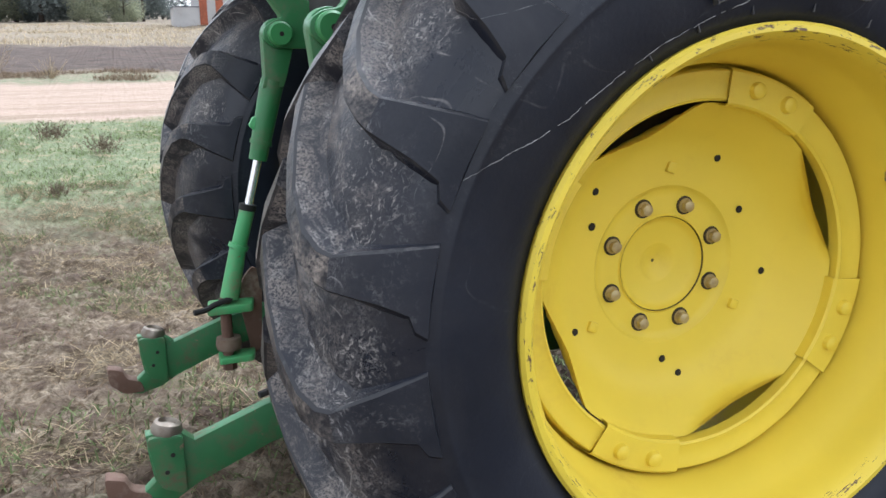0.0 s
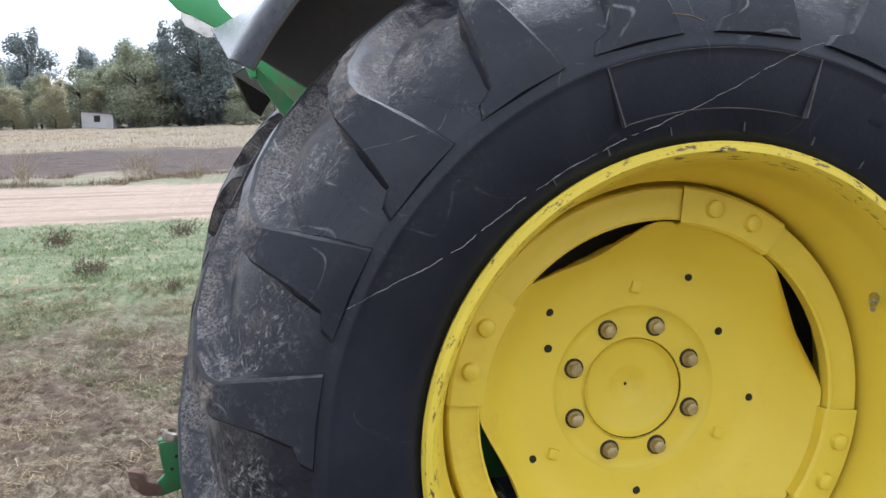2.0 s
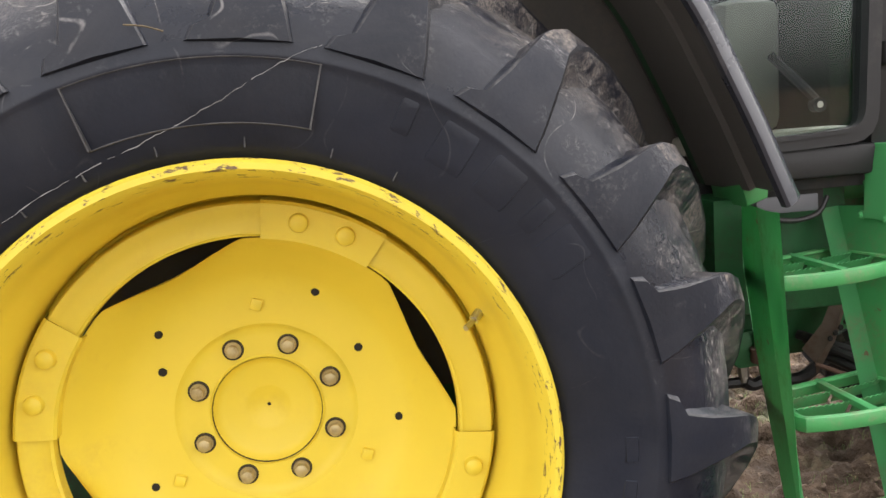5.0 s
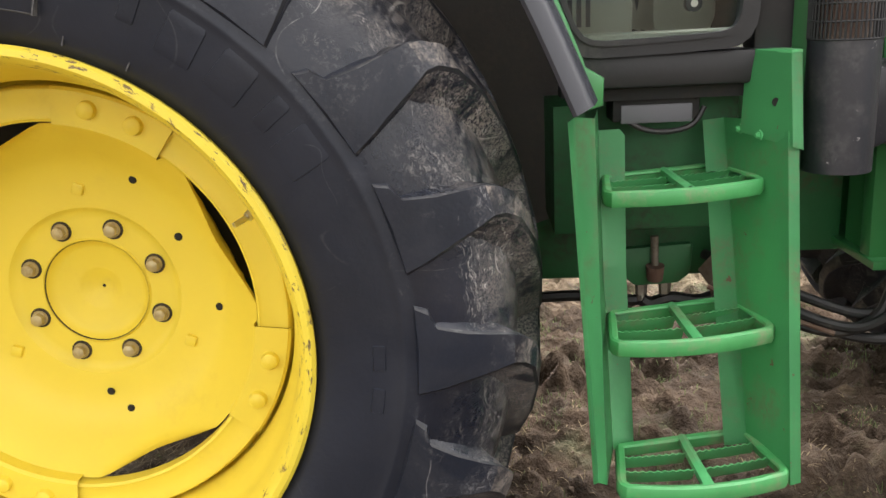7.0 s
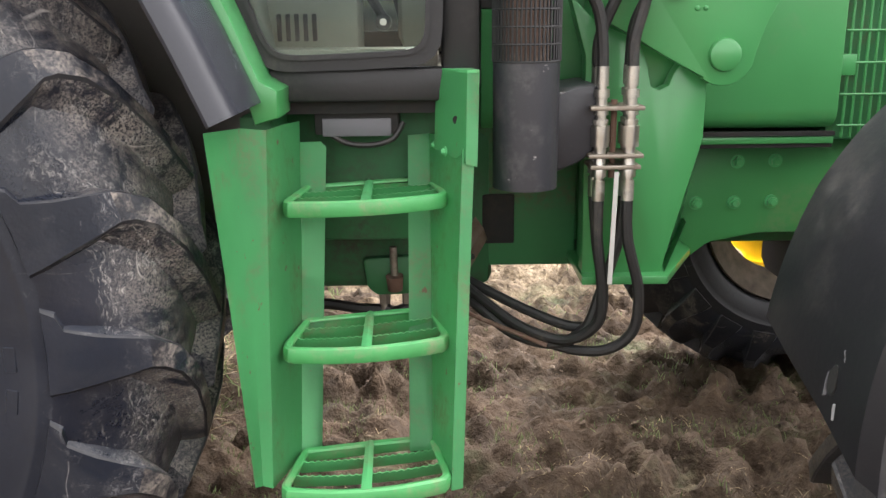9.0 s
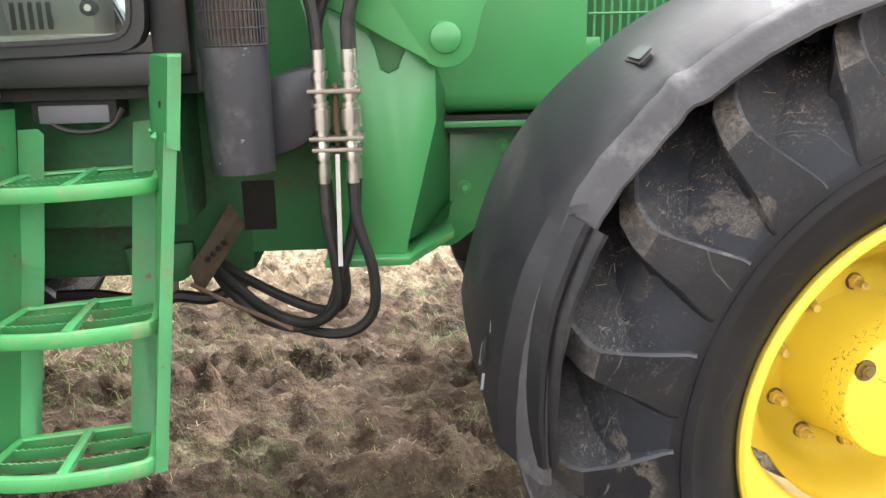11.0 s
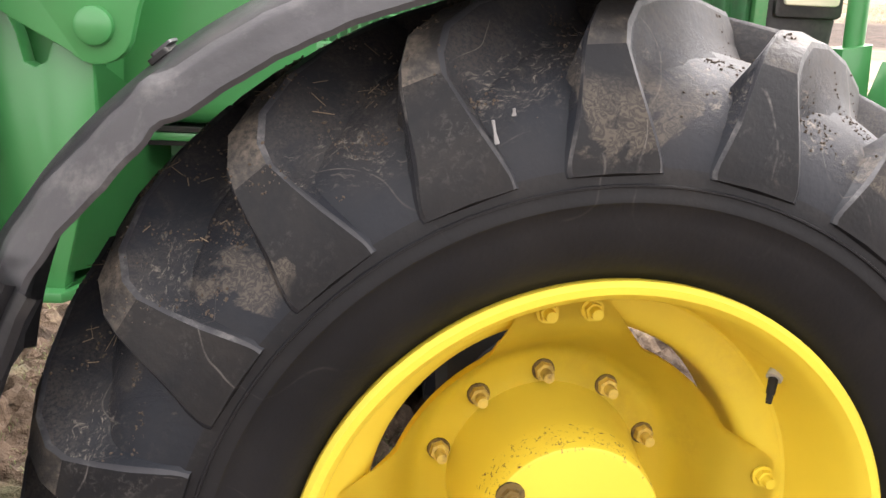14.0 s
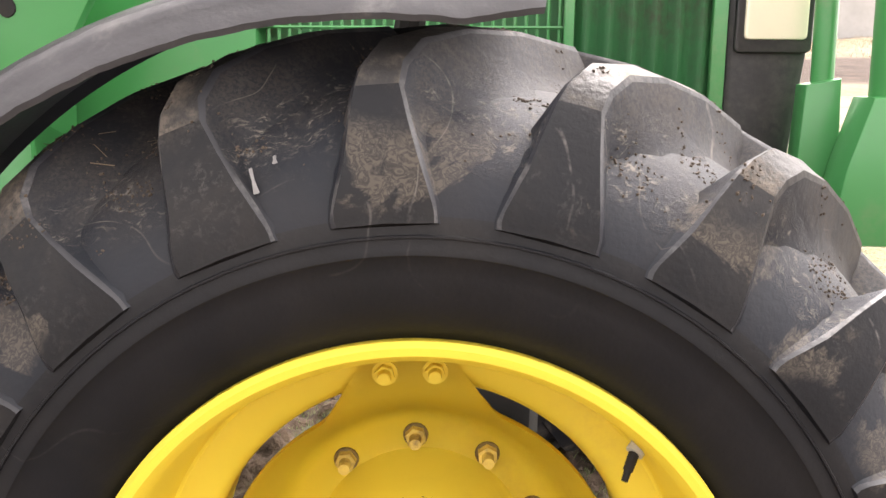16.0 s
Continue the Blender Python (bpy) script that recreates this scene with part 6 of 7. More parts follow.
    # torn hole with scratches round it
    spot = Matrix.Translation((0.7945 * math.cos(radians(168.9)), -0.117, 0.7945 * math.sin(radians(168.9)))) @ pose(0, 0, 0, 0, -(168.9 - 90), 0)
    part("torn_hole", slab(bmesh.new(), [(-0.026, -0.008), (-0.010, -0.013), (0.024, -0.006), (0.028, 0.009), (0.004, 0.012), (-0.020, 0.007)], -0.002, 0.0035, axis="z"), DARK, f, at=spot)
    part("bent_flap", slab(bmesh.new(), [(-0.030, 0.008), (-0.012, 0.013), (0.026, 0.012), (0.024, 0.018), (-0.010, 0.016), (-0.034, 0.012)], -0.004, 0.0036, axis="z"), SCUFFED_SHEEN, f, at=spot)
    for u, v, ln in ((-0.060, -0.026, 0.026), (0.036, -0.016, 0.018)):
        part("scratch", slab(bmesh.new(), [(u, v), (u + ln, v + 0.006), (u + ln * 0.8, v + 0.0072), (u + 0.004, v + 0.001)], -0.001, 0.0036, axis="z"), SCUFF, f, at=spot)
    bm = bmesh.new()
    tube(bm, [(0.0, 0.10, 0.80), (-0.02, 0.26, 0.78), (-0.05, 0.36, 0.55), (-0.05, 0.38, 0.20)], 0.025, n=10)
    part("fender_bracket", bm, DARK, f)
    return f


front_fender(pose(2.704, -0.186, 0.665, 0, 0, 7))

# ---------------- ground ----------------
def smooth(a, b, t):
    t = min(1.0, max(0.0, (t - a) / (b - a)))
    return t * t * (3 - 2 * t)


def lie(x, y):
    """The lie of the land, without bumps."""
    near = 0.02 - 0.03 * min(max(y, 0.0), 4.0)
    if y > 3.0:
        far = 0.05 * max(0.0, y - 5.0) + 0.25 * 0.05 * min(1.0, max(0.0, (y - 3) / 4))
        far += 0.028 * smooth(0.12, 0.42, x / max(y, 1.0)) * max(0.0, y - 8.0)
        near += far
    return near


def lumps(x, y, k, z):
    """Rounded lumps with sharp creases between them."""
    return abs(noise.noise((x * k, y * k, z)))


def bumps(x, y):
    rough = 0.70 + 0.30 * smooth(0.1, 0.9, x) * (1 - smooth(4.5, 8.0, y)) * (1 - smooth(4.2, 6, x))
    h = 0.026 * noise.noise((x * 1.3, y * 1.3, 0)) - 0.020
    wx, wy = x + 0.10 * noise.noise((x * 2, y * 2, 9)), y + 0.08 * noise.noise((x * 2.6, y * 2.6, 4))
    # pressed ridges that run with the wheels, broken by clods
    ridge = (1 - lumps(wx * 0.30, wy, 4.2, 3) * 2.2) * smooth(-0.25, 0.3, noise.noise((x * 1.7, y * 2.3, 8)))
    h += rough * (0.040 * max(0.0, ridge) ** 2 + 0.034 * noise.noise((wx * 5, wy * 7, 2)) + 0.034 * noise.noise((wx * 11, wy * 15, 5)) + 0.085 * lumps(wx * 0.7, wy, 14, 7) ** 1.3 + 0.055 * lumps(x * 0.8, y, 23, 11) - 0.012)
    # tyre tracks along the tractor's way, with the bars of the lugs
    for yc, half in ((0.78, 0.26), (1.55, 0.24), (2.35, 0.30), (3.2, 0.26)):
        v = wy - yc - 0.08 * noise.noise((x * 0.8, yc, 3))
        if abs(v) < half and x > -0.4:
            bar = math.sin((wx + abs(v) * 0.9) * 2 * math.pi / 0.22)
            bar = max(-0.5, min(0.5, bar)) / 0.5
            keep = smooth(-0.15, 0.25, noise.noise((x * 1.1, y * 1.1, 6)))
            h += (0.042 * bar - 0.012) * keep * smooth(half, half - 0.08, abs(v)) * smooth(-0.4, 0.3, x)
    if y > 22:
        h += 0.16 * noise.noise((x * 0.5, y * 0.5, 2)) * smooth(23, 26, y) + 0.25 * noise.noise((x * 0.11, y * 0.11, 2)) * smooth(26, 50, y)
    return h * (1 - 0.8 * smooth(12.7, 14.0, y) * (1 - smooth(20, 22, y)))


def ground_z(x, y):
    return lie(x, y) + bumps(x, y)


def axis(lo, hi, step, far_lo, far_hi, grow=1.13):
    v = [lo + step * k for k in range(int((hi - lo) / step) + 1)]
    s = step
    while v[-1] < far_hi:
        s *= grow
        v.append(v[-1] + s)
    s = step
    while v[0] > far_lo:
        s *= grow
        v.insert(0, v[0] - s)
    return v


gx, gy = axis(-2.6, 4.0, 0.022, -900, 900), axis(-0.9, 5.0, 0.022, -400, 1500, 1.07)
verts = [(x, y, ground_z(x, y)) for y in gy for x in gx]
w = len(gx)
faces = [(j * w + i, j * w + i + 1, (j + 1) * w + i + 1, (j + 1) * w + i) for j in range(len(gy) - 1) for i in range(w - 1)]
me = bpy.data.meshes.new("ground")
me.from_pydata(verts, [], faces)
me.polygons.foreach_set("use_smooth", [True] * len(me.polygons))

SOIL = bpy.data.materials.new("trampled_farm_ground")
SOIL.use_nodes = True
n, l = SOIL.node_tree.nodes, SOIL.node_tree.links
pb = n["Principled BSDF"]
pb.inputs["Roughness"].default_value = 0.95
pb.inputs["Specular IOR Level"].default_value = 0.2
geo = n.new("ShaderNodeNewGeometry")
sep = n.new("ShaderNodeSeparateXYZ")
l.new(geo.outputs["Position"], sep.inputs[0])


def g_noise(scale, detail=6, rough=0.6):
    t = n.new("ShaderNodeTexNoise")
    t.inputs["Scale"].default_value, t.inputs["Detail"].default_value, t.inputs["Roughness"].default_value = scale, detail, rough
    l.new(geo.outputs["Position"], t.inputs["Vector"])
    return t.outputs["Fac"]


def g_range(v, a, b, c=0.0, d=1.0):
    r = n.new("ShaderNodeMapRange")
    r.inputs[1].default_value, r.inputs[2].default_value, r.inputs[3].default_value, r.inputs[4].default_value = a, b, c, d
    l.new(v, r.inputs[0])
    return r.outputs[0]


def g_math(op, a, b):
    x = n.new("ShaderNodeMath")
    x.operation = op
    for k, v in enumerate((a, b)):
        if isinstance(v, (int, float)):
            x.inputs[k].default_value = v
        else:
            l.new(v, x.inputs[k])
    return x.outputs[0]


def g_mix(f, a, b):
    x = n.new("ShaderNodeMix")
    x.data_type = "RGBA"
    l.new(f, x.inputs[0])
    for k, v in ((6, a), (7, b)):
        if isinstance(v, tuple):
            x.inputs[k].default_value = (*v, 1)
        else:
            l.new(v, x.inputs[k])
    return x.outputs[2]


fine, mid_n, big_n = g_noise(38, 8, 0.7), g_noise(5, 6, 0.65), g_noise(0.9, 5, 0.6)
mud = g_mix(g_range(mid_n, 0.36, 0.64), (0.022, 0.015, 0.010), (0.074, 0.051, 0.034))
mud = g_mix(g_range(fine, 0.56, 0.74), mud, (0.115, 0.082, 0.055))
# paler soil towards +x beside the wheels
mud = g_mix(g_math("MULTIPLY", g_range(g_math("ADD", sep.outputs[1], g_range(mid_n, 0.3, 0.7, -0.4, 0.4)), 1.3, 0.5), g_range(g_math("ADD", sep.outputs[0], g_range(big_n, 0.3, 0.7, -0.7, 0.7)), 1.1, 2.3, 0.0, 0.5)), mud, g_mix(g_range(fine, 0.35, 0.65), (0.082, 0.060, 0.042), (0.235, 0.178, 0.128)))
# paler soil from about y 2.5 on
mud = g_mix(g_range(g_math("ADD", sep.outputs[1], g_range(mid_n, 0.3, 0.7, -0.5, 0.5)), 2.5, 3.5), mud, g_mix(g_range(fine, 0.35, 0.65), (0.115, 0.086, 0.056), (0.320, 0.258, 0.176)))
straw = g_mix(g_range(fine, 0.35, 0.65), (0.070, 0.053, 0.036), (0.215, 0.176, 0.126))
straw = g_mix(g_range(mid_n, 0.46, 0.60), straw, (0.080, 0.058, 0.042))
straw = g_mix(g_range(g_noise(1.5, 7, 0.7), 0.52, 0.64), straw, (0.066, 0.048, 0.036))
green = g_mix(g_range(fine, 0.35, 0.65), (0.070, 0.088, 0.042), (0.160, 0.186, 0.105))
green = g_mix(g_range(mid_n, 0.5, 0.66), green, (0.232, 0.197, 0.122))
sand = g_mix(g_range(mid_n, 0.3, 0.7), (0.225, 0.168, 0.125), (0.295, 0.230, 0.180))
lane = n.new("ShaderNodeMapping")
lane.inputs["Scale"].default_value = (0.10, 1.1, 1.0)
l.new(geo.outputs["Position"], lane.inputs["Vector"])
ruts = n.new("ShaderNodeTexNoise")
ruts.inputs["Scale"].default_value, ruts.inputs["Detail"].default_value, ruts.inputs["Roughness"].default_value = 1.0, 6.0, 0.62
l.new(lane.outputs[0], ruts.inputs["Vector"])
sand = g_mix(g_range(ruts.outputs["Fac"], 0.50, 0.62), sand, (0.180, 0.130, 0.095))
plough = g_mix(g_range(g_noise(1.6, 8, 0.7), 0.35, 0.65), (0.030, 0.021, 0.016), (0.080, 0.058, 0.046))
dry = g_mix(g_range(g_noise(2.2, 8, 0.7), 0.35, 0.65), (0.130, 0.107, 0.076), (0.215, 0.182, 0.132))
yw = g_math("ADD", sep.outputs[1], g_math("MULTIPLY", g_range(big_n, 0.2, 0.8, -1, 1), 1.3))
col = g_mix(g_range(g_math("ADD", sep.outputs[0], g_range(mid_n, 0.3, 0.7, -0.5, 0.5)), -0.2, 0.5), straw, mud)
patch = g_math("MULTIPLY", g_range(g_noise(1.7, 6, 0.7), 0.55, 0.66), 0.4)
col = g_mix(patch, col, green)
col = g_mix(g_range(yw, 5.0, 7.5), col, green)
yr = g_math("ADD", sep.outputs[1], g_range(g_noise(0.5, 4), 0.2, 0.8, -0.7, 0.7))
col = g_mix(g_range(yr, 13.2, 13.9), col, sand)
col = g_mix(g_range(yr, 20.6, 21.6), col, g_mix(g_range(mid_n, 0.4, 0.6), green, dry))
yf = g_math("ADD", sep.outputs[1], g_range(g_noise(0.35, 4), 0.2, 0.8, -2.0, 2.0))
col = g_mix(g_range(yf, 22.5, 24.5), col, dry)
col = g_mix(g_range(yf, 24.6, 26.0), col, plough)
col = g_mix(g_range(yf, 41, 46), col, dry)
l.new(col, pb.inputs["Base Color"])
bp = n.new("ShaderNodeBump")
bp.inputs["Strength"].default_value, bp.inputs["Distance"].default_value = 0.85, 0.04
l.new(g_math("ADD", g_math("MULTIPLY", fine, 0.18), g_math("ADD", g_math("MULTIPLY", mid_n, 1.5), g_math("MULTIPLY", g_noise(15, 5, 0.55), 0.8))), bp.inputs["Height"])
l.new(bp.outputs[0], pb.inputs["Normal"])
me.materials.append(SOIL)
tagged(new("ground", me), "muddy trampled ground with straw and grass patches", "ground", kind="structure")


def blades(name, label, mat, spots, seed, length, width, lean, category="grass"):
    """Many single blades or straws as one piece of stuff; spots: a function that gives (x, y)."""
    rnd = random.Random(seed)
    vs, fs = [], []
    for _ in range(spots[0]):
        x, y = spots[1](rnd)
        z = ground_z(x, y)
        a = rnd.uniform(0, 2 * math.pi)
        ln, wd, tilt = rnd.uniform(*length), rnd.uniform(*width), rnd.uniform(*lean)
        dx, dy, dz = math.cos(a) * math.cos(tilt), math.sin(a) * math.cos(tilt), math.sin(tilt)
        px, py = -math.sin(a) * wd, math.cos(a) * wd
        k = len(vs)
        mx = 0.55 * ln
        vs += [(x - px, y - py, z - 0.004), (x + px, y + py, z - 0.004), (x + dx * mx + px * 0.8, y + dy * mx + py * 0.8, z + dz * mx + 0.006), (x + dx * mx - px * 0.8, y + dy * mx - py * 0.8, z + dz * mx + 0.006), (x + dx * ln, y + dy * ln, z + dz * ln * 0.85 + 0.004)]
        fs += [(k, k + 1, k + 2, k + 3), (k + 3, k + 2, k + 4)]
    m = bpy.data.meshes.new(name)
    m.from_pydata(vs, [], fs)
    m.materials.append(mat)
    return tagged(new(name, m), label, category, kind="stuff")


def region(x0, x1, y0, y1, power=1.0, clump=0.0):
    def pick(rnd):
        for _ in range(30):
            x, y = rnd.uniform(x0, x1), y0 + (y1 - y0) * rnd.random() ** power
            if not clump or noise.noise((x * clump, y * clump, 5)) > 0.08:
                return x, y
        return x, y
    return pick


blades("straw_litter", "dry straw litter lying on trampled ground", STRAW, (46000, region(-4.4, 0.5, 0.0, 8.0, 1.0, 2.2)), 1, (0.04, 0.16), (0.0011, 0.0026), (0.0, 0.18))
blades("straw_litter", "brown weathered straw lying on trampled ground", STRAW_BROWN, (42000, region(-4.4, 0.5, 0.0, 8.0, 1.0)), 8, (0.04, 0.15), (0.0012, 0.0030), (0.0, 0.22))
blades("straw_litter", "scattered straw on rutted mud", STRAW_BROWN, (4600, region(0.3, 4.6, 2.2, 7.5, 0.8, 1.6)), 2, (0.02, 0.08), (0.0012, 0.0026), (0.0, 0.2))
blades("straw_litter", "short bits of trodden straw beside the wheels", STRAW, (1800, region(0.7, 3.4, -0.2, 1.2, 1.0, 2.6)), 12, (0.010, 0.045), (0.0008, 0.0018), (0.0, 0.35))
blades("green_grass", "small green tufts in churned mud", GRASS, (5200, region(0.5, 3.2, -0.3, 2.2, 1.0, 3.4)), 13, (0.012, 0.040), (0.0008, 0.0018), (0.2, 1.2))
blades("green_grass", "short green grass in tufts", GRASS, (26000, region(-5.5, 0.8, 0.8, 12.5, 1.0, 0.9)), 3, (0.03, 0.09), (0.0016, 0.004), (0.1, 0.9))
blades("green_grass", "thin green grass in mud", GRASS, (3500, region(-2.0, 4.2, 0.2, 5.5, 1.0, 1.8)), 4, (0.015, 0.05), (0.001, 0.0022), (0.1, 0.9))
blades("green_grass", "grass verge before the dirt road", GRASS, (30000, region(-9.0, 3.0, 7.0, 13.4, 1.0)), 5, (0.03, 0.085), (0.0018, 0.0042), (0.1, 0.9))
blades("dry_grass", "tall dry grass beyond the dirt road", STRAW_BROWN, (14000, region(-14, 8, 21.3, 24.8, 1.0, 0.5)), 6, (0.06, 0.22), (0.003, 0.006), (0.3, 1.3))
blades("dry_grass", "pale dry grass field", STRAW, (60000, region(-45, 40, 43, 95, 1.2)), 7, (0.12, 0.34), (0.006, 0.015), (0.3, 1.2))


def weed(name, seed, height):
    rnd = random.Random(seed)
    bm = bmesh.new()
    for _ in range(60):
        a, t = rnd.uniform(0, 6.28), rnd.uniform(0.1, 0.95)
        h = height * rnd.uniform(0.5, 1.0)
        p, q = Vector((rnd.gauss(0, 0.12), rnd.gauss(0, 0.10), -0.02)), None
        q = p + Vector((math.cos(a) * math.sin(t), math.sin(a) * math.sin(t), math.cos(t))) * h
        rod(bm, p, q, 0.0022, 0.001, n=4, caps=False)
        for k in range(7):
            c = p.lerp(q, 0.35 + 0.65 * k / 7)
            d = Vector((rnd.uniform(-1, 1), rnd.uniform(-1, 1), rnd.uniform(-0.2, 1))).normalized() * 0.035
            u = Vector((-d.y, d.x, 0.2)).normalized() * 0.009
            bm.faces.new([bm.verts.new(c - u), bm.verts.new(c + u), bm.verts.new(c + d)])
    return to_mesh(name, bm, WEED, 0)


rnd = random.Random(41)
vs, fs = [], []
SEED = [(1, 0, 0), (0, 1, 0), (-1, 0, 0), (0, -1, 0), (0, 0, 1), (0, 0, -1)]
TRI = [(0, 1, 4), (1, 2, 4), (2, 3, 4), (3, 0, 4), (1, 0, 5), (2, 1, 5), (3, 2, 5), (0, 3, 5)]
for _ in range(6000):
    x, y = rnd.uniform(-1.5, 4.4), -0.1 + 5.4 * rnd.random()
    r = 0.003 + 0.011 * rnd.random() ** 2 * (1.9 if rnd.random() < 0.05 else 1)
    turn = Euler((rnd.uniform(-0.5, 0.5), rnd.uniform(-0.5, 0.5), rnd.random() * 6)).to_matrix()
    z = ground_z(x, y)
    k = len(vs)
    for sx, sy, sz in SEED:
        q = turn @ Vector((sx * r * rnd.uniform(0.6, 1.5), sy * r * rnd.uniform(0.5, 1.2), sz * r * rnd.uniform(0.3, 0.7))) + Vector((rnd.uniform(-1, 1), rnd.uniform(-1, 1), 0)) * r * 0.4
        vs.append((x + q.x, y + q.y, z + q.z))
    fs += [tuple(k + i for i in f) for f in TRI]
me = bpy.data.meshes.new("mud_clods")
me.from_pydata(vs, [], fs)
me.materials.append(CLOD)
tagged(new("mud_clods", me), "loose crumbs of dry mud between the wheels", "mud", kind="stuff")

wm = weed("dock_weed", 11, 0.34)
for x, y, s in ((-2.75, 8.6, 0.8), (-2.0, 11.5, 0.9), (-1.3, 9.8, 0.8), (-3.6, 11.0, 1.0), (-1.7, 7.4, 0.5)):
    ob = new("dock_weed", wm)
    ob.matrix_basis = pose(x, y, ground_z(x, y), 0, 0, 57 * x) @ Matrix.Scale(s, 4)
    tagged(ob, "reddish dry dock weed standing in grass", "weed", "weeds in the grass")


dm = weed("dry_weed", 12, 0.95)
dm.materials[0] = STRAW
for x, y, s in ((-7.2, 23.6, 1.0), (-4.4, 23.2, 0.9), (-4.1, 23.9, 1.1), (-2.6, 22.8, 0.7)):
    ob = new("dry_weed", dm)
    ob.matrix_basis = pose(x, y, ground_z(x, y), 0, 0, 41 * x) @ Matrix.Scale(s, 4)
    tagged(ob, "tall pale dry weed beside the dirt road", "weed", "dry weeds by the road")


# ---------------- trees and buildings far off ----------------
def tree(name, label, height, trunk_share, blobs, leaf, count, mat, seed):
    rnd = random.Random(seed)
    t = thing(name, label, "tree", group="trees along the field")
    bm = bmesh.new()
    rod(bm, (0, 0, -0.5), (0.1, 0, height * 0.75), height * 0.022, height * 0.006, n=8)
    for k in range(9):
        z = height * rnd.uniform(trunk_share, 0.75)
        a = rnd.uniform(0, 6.28)
        ln = height * rnd.uniform(0.12, 0.24)
        rod(bm, (0.05, 0, z), (math.cos(a) * ln, math.sin(a) * ln, z + ln * rnd.uniform(0.2, 0.8)), height * 0.008, height * 0.002, n=5)
    part("trunk", bm, BARK, t)
    vs, fs = [], []
    for _ in range(count):
        bx, by, bz, br, bh = rnd.choice(blobs)
        d = Vector((rnd.gauss(0, 1), rnd.gauss(0, 1), rnd.gauss(0, 1))).normalized() * (rnd.random() ** 0.4)
        d *= 0.85 + 0.3 * noise.noise(d * 2.5 + Vector((bx, by, bz)))
        c = Vector((bx + d.x * br, by + d.y * br, bz + d.z * bh))
        u = Vector((rnd.gauss(0, 1), rnd.gauss(0, 1), rnd.gauss(0, 0.6))).normalized() * leaf * rnd.uniform(0.5, 1.2)
        v = u.cross(d.normalized() + Vector((rnd.gauss(0, 0.45), rnd.gauss(0, 0.45), 0.5))).normalized() * leaf * rnd.uniform(0.3, 0.7)
        k = len(vs)
        vs += [c - u, c + v, c + u, c - v]
        fs.append((k, k + 1, k + 2, k + 3))
    m = bpy.data.meshes.new("crown")
    m.from_pydata(vs, [], fs)
    m.materials.append(mat)
    part("crown", m, None, t)
    return t


def crown_blobs(height, low, spread, n, seed):
    rnd = random.Random(seed)
    out = []
    for k in range(n):
        f = low + (0.92 - low) * k / (n - 1)
        wide = spread * math.sin(math.pi * min(0.97, 0.22 + 0.78 * (f - low) / (1 - low))) + 0.15
        a = rnd.uniform(0, 6.28)
        out.append((math.cos(a) * wide * height * 0.45, math.sin(a) * wide * height * 0.45, f * height, wide * height * 0.46 * rnd.uniform(0.7, 1.15), height * 0.145 * rnd.uniform(0.8, 1.3)))
    return out


pine = tree("pine_tree", "dark green pine tree at the field's edge", 11.0, 0.3, crown_blobs(11, 0.08, 0.36, 22, 1), 0.15, 16000, LEAF_PINE, 1)
pine_b = tree("pine_tree", "dark green pine tree at the field's edge", 10.0, 0.35, crown_blobs(10, 0.10, 0.38, 20, 2), 0.15, 16000, LEAF_PINE, 2)
willow = tree("willow_tree", "yellowing green willow at the field's edge", 6.0, 0.15, crown_blobs(6, 0.05, 0.46, 18, 3), 0.10, 15000, LEAF_GREEN, 3)
poplar = tree("autumn_tree", "yellow autumn tree at the field's edge", 6.5, 0.15, crown_blobs(6.5, 0.05, 0.40, 18, 4), 0.10, 15000, LEAF_YELLOW, 4)


def plant(src, x, y, s, turn, used=set()):
    m = pose(x, y, lie(x, y) - 0.2, 0, 0, turn) @ Matrix.Scale(s, 4)
    if src.name in used:
        return copy_thing(src, m)
    used.add(src.name)
    src.matrix_basis = m
    return src


rnd = random.Random(21)
for k in range(34):  # far dark row
    y = rnd.uniform(135, 165)
    plant(pine if k % 2 else pine_b, -75 + k * 4.6 + rnd.uniform(-2, 2), y, rnd.uniform(0.9, 1.2), rnd.uniform(0, 360))
for x, y, s in ((-8.5, 112, 1.12), (-11.5, 116, 1.0), (-5.0, 114, 0.8), (-36, 118, 0.9), (-42, 120, 0.95), (3.0, 120, 0.85)):
    plant(pine, x, y, 1.05 * s, x * 37)
for x, y, s in ((-23, 114, 1.15), (-19.5, 116, 1.0), (-16.0, 112, 1.2), (-13.5, 113, 0.95), (-28, 115, 0.8), (-3.0, 108, 0.75), (0.5, 110, 0.7), (-33, 114, 0.9), (36, 118, 1.1), (48, 116, 1.0)):
    plant(willow, x, y, 1.1 * s, x * 53)
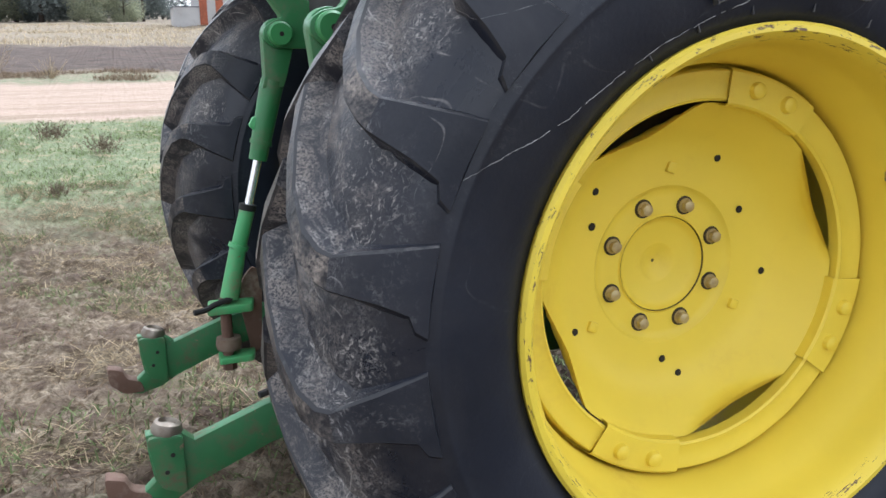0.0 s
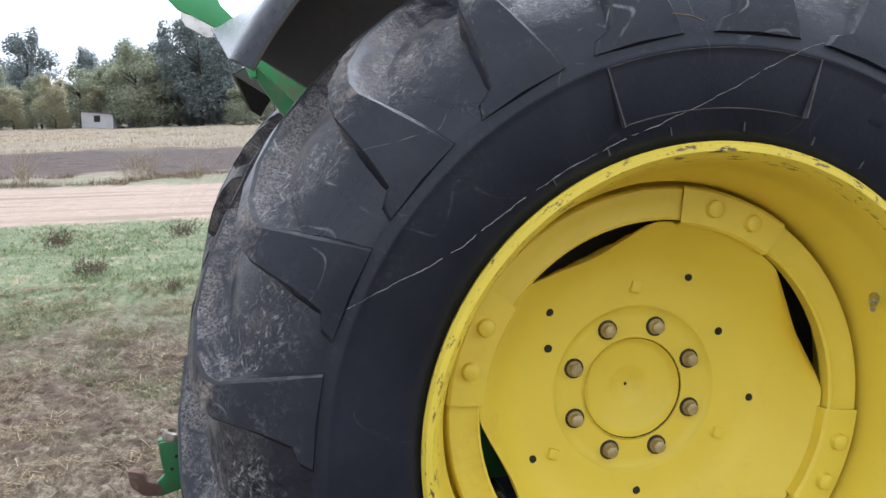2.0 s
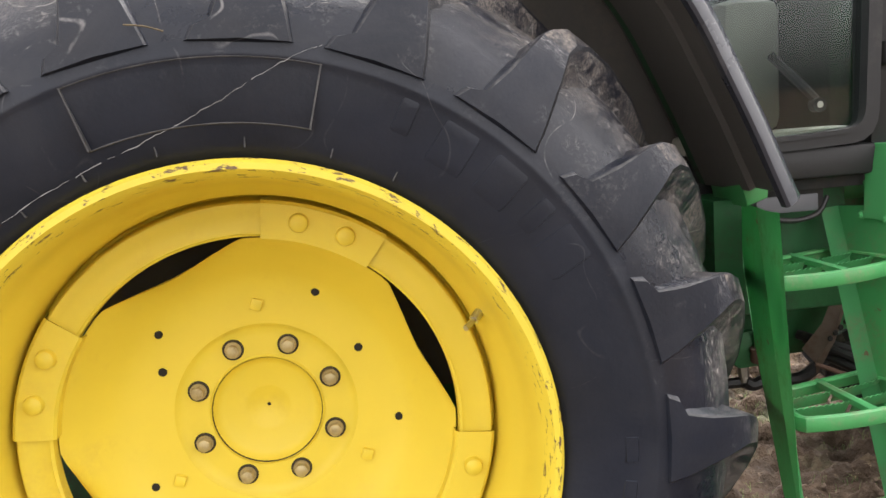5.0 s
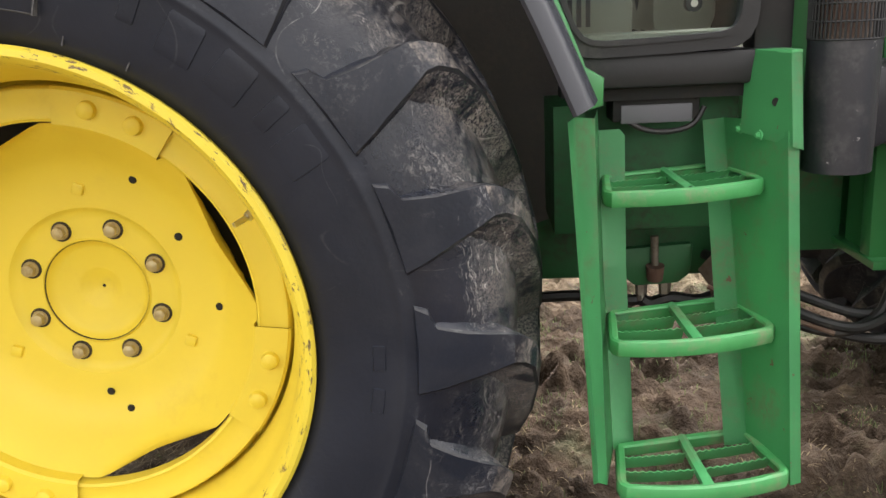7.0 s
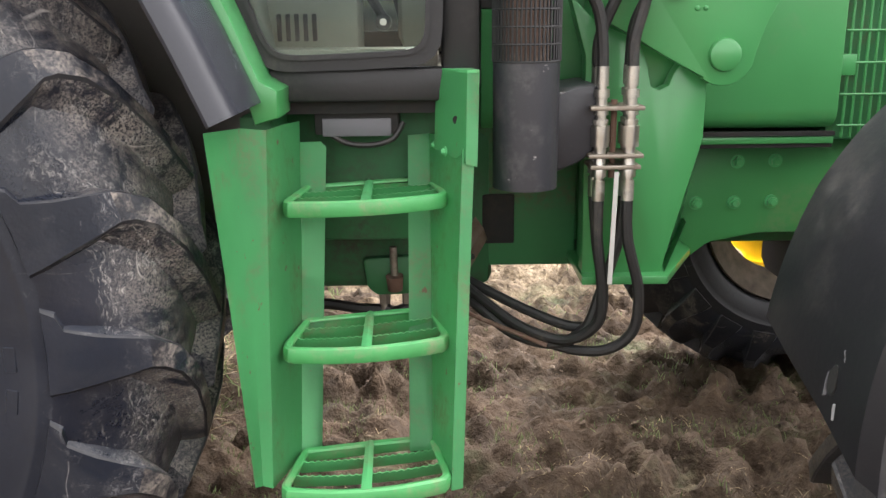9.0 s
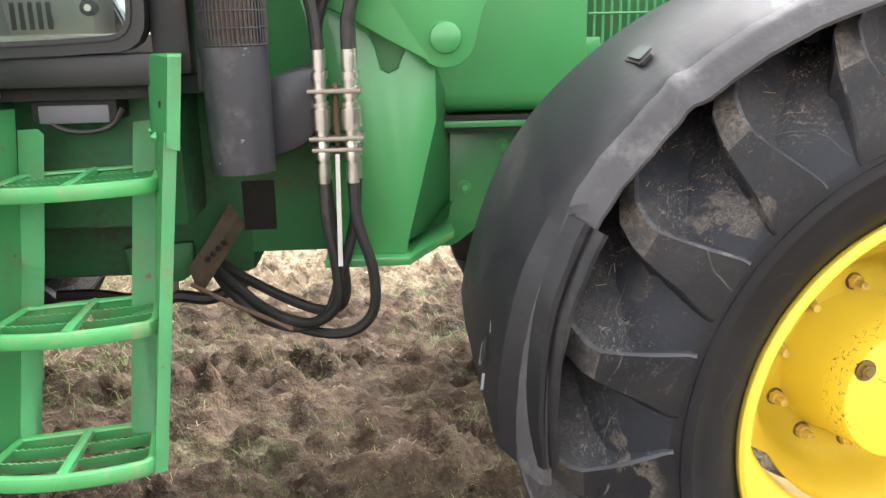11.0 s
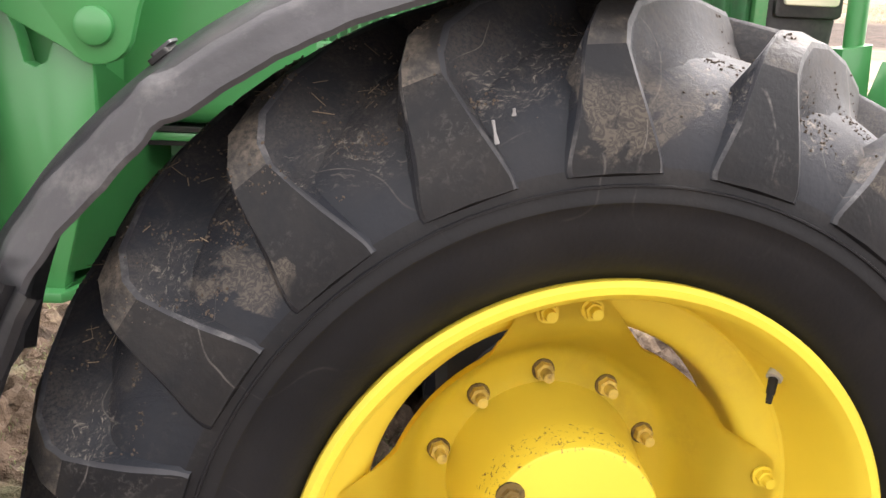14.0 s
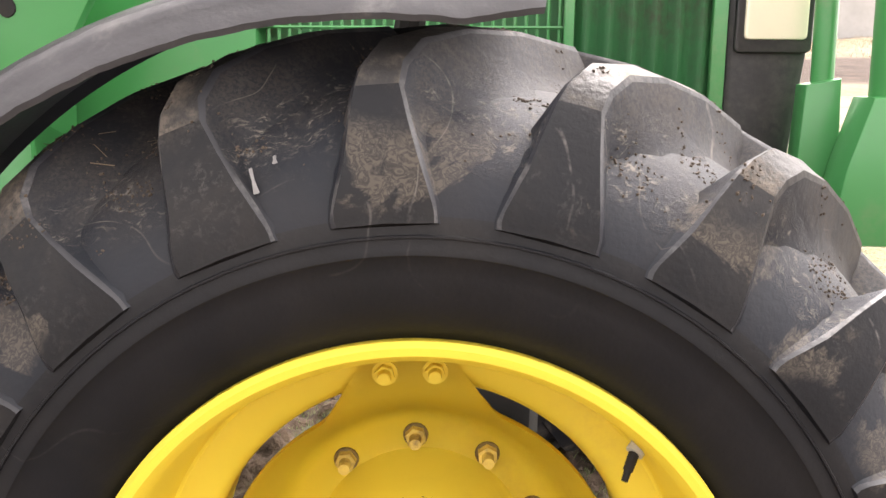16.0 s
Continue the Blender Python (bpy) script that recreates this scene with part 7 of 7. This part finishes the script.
for x, y, s in ((-25.5, 111, 0.95), (-21.2, 113, 0.8), (-30.5, 112, 0.75), (-35, 110, 0.8), (-39, 112, 0.9), (42, 114, 1.0), (30, 116, 0.9)):
    plant(poplar, x, y, 1.05 * s, x * 71)


def shed():
    t = thing("shed", "small white shed with a dark window at the field's edge", "shed", at=(-20.2, 108, lie(-20.2, 108)))
    bm = bmesh.new()
    slab(bm, [(-1.75, -0.5), (1.75, -0.5), (1.75, 1.62), (-1.75, 1.95)], 0, 3.0)
    part("wall", bm, WALL_WHITE, t)
    bm = slab(bmesh.new(), [(-1.95, 1.99), (1.95, 1.60), (1.95, 1.68), (-1.95, 2.07)], -0.15, 3.15)
    part("roof", bm, GREY_PLATE, t)
    win = part("window", boxed(-0.35, 0.35, -0.03, 0.05, 0.75, 1.45), DARK, t)
    part("window_frame", boxed(-0.40, 0.40, -0.05, 0.0, 1.45, 1.52), GREY_PLATE, t)
    return t


def striped_building():
    t = thing("farm_building", "white and terracotta striped farm building", "building", at=(4.6, 86, lie(6, 86) - 0.2))
    part("base_wall", boxed(0, 2.3, 0, 5, -0.5, 1.95), WALL_WHITE, t)
    part("coping", boxed(-0.05, 2.35, -0.05, 5.05, 1.95, 2.05), GREY_PLATE, t)
    part("main_wall", boxed(2.3, 10.0, 0.3, 8, -0.5, 6.5), WALL_WHITE, t)
    for k in range(5):
        part("stripe", boxed(2.4 + 1.5 * k, 3.1 + 1.5 * k, 0.24, 0.32, -0.5, 6.4), BRICK_RED, t)
    part("roof", slab(bmesh.new(), [(2.0, 6.5), (10.3, 6.5), (6.1, 8.2)], 0.0, 8.3), BRICK_RED, t)
    return t


shed()
striped_building()
t = thing("utility_box", "small dark box standing in the field", "box", at=(-16.4, 108, lie(-16.4, 108)))
part("box_body", boxed(-0.4, 0.4, 0, 0.6, 0.1, 0.55, bevel=0.02), DARK, t)
t = thing("barn", "white rendered barn with a grey roof", "building", at=(31.5, 84, lie(31.5, 84) - 0.3))
part("wall", boxed(-4, 2.1, 0, 8, -0.5, 5.0), WALL_WHITE, t)
part("roof", slab(bmesh.new(), [(-4.3, 5.0), (2.4, 5.0), (-1, 6.6)], -0.3, 8.3), GREY_PLATE, t)
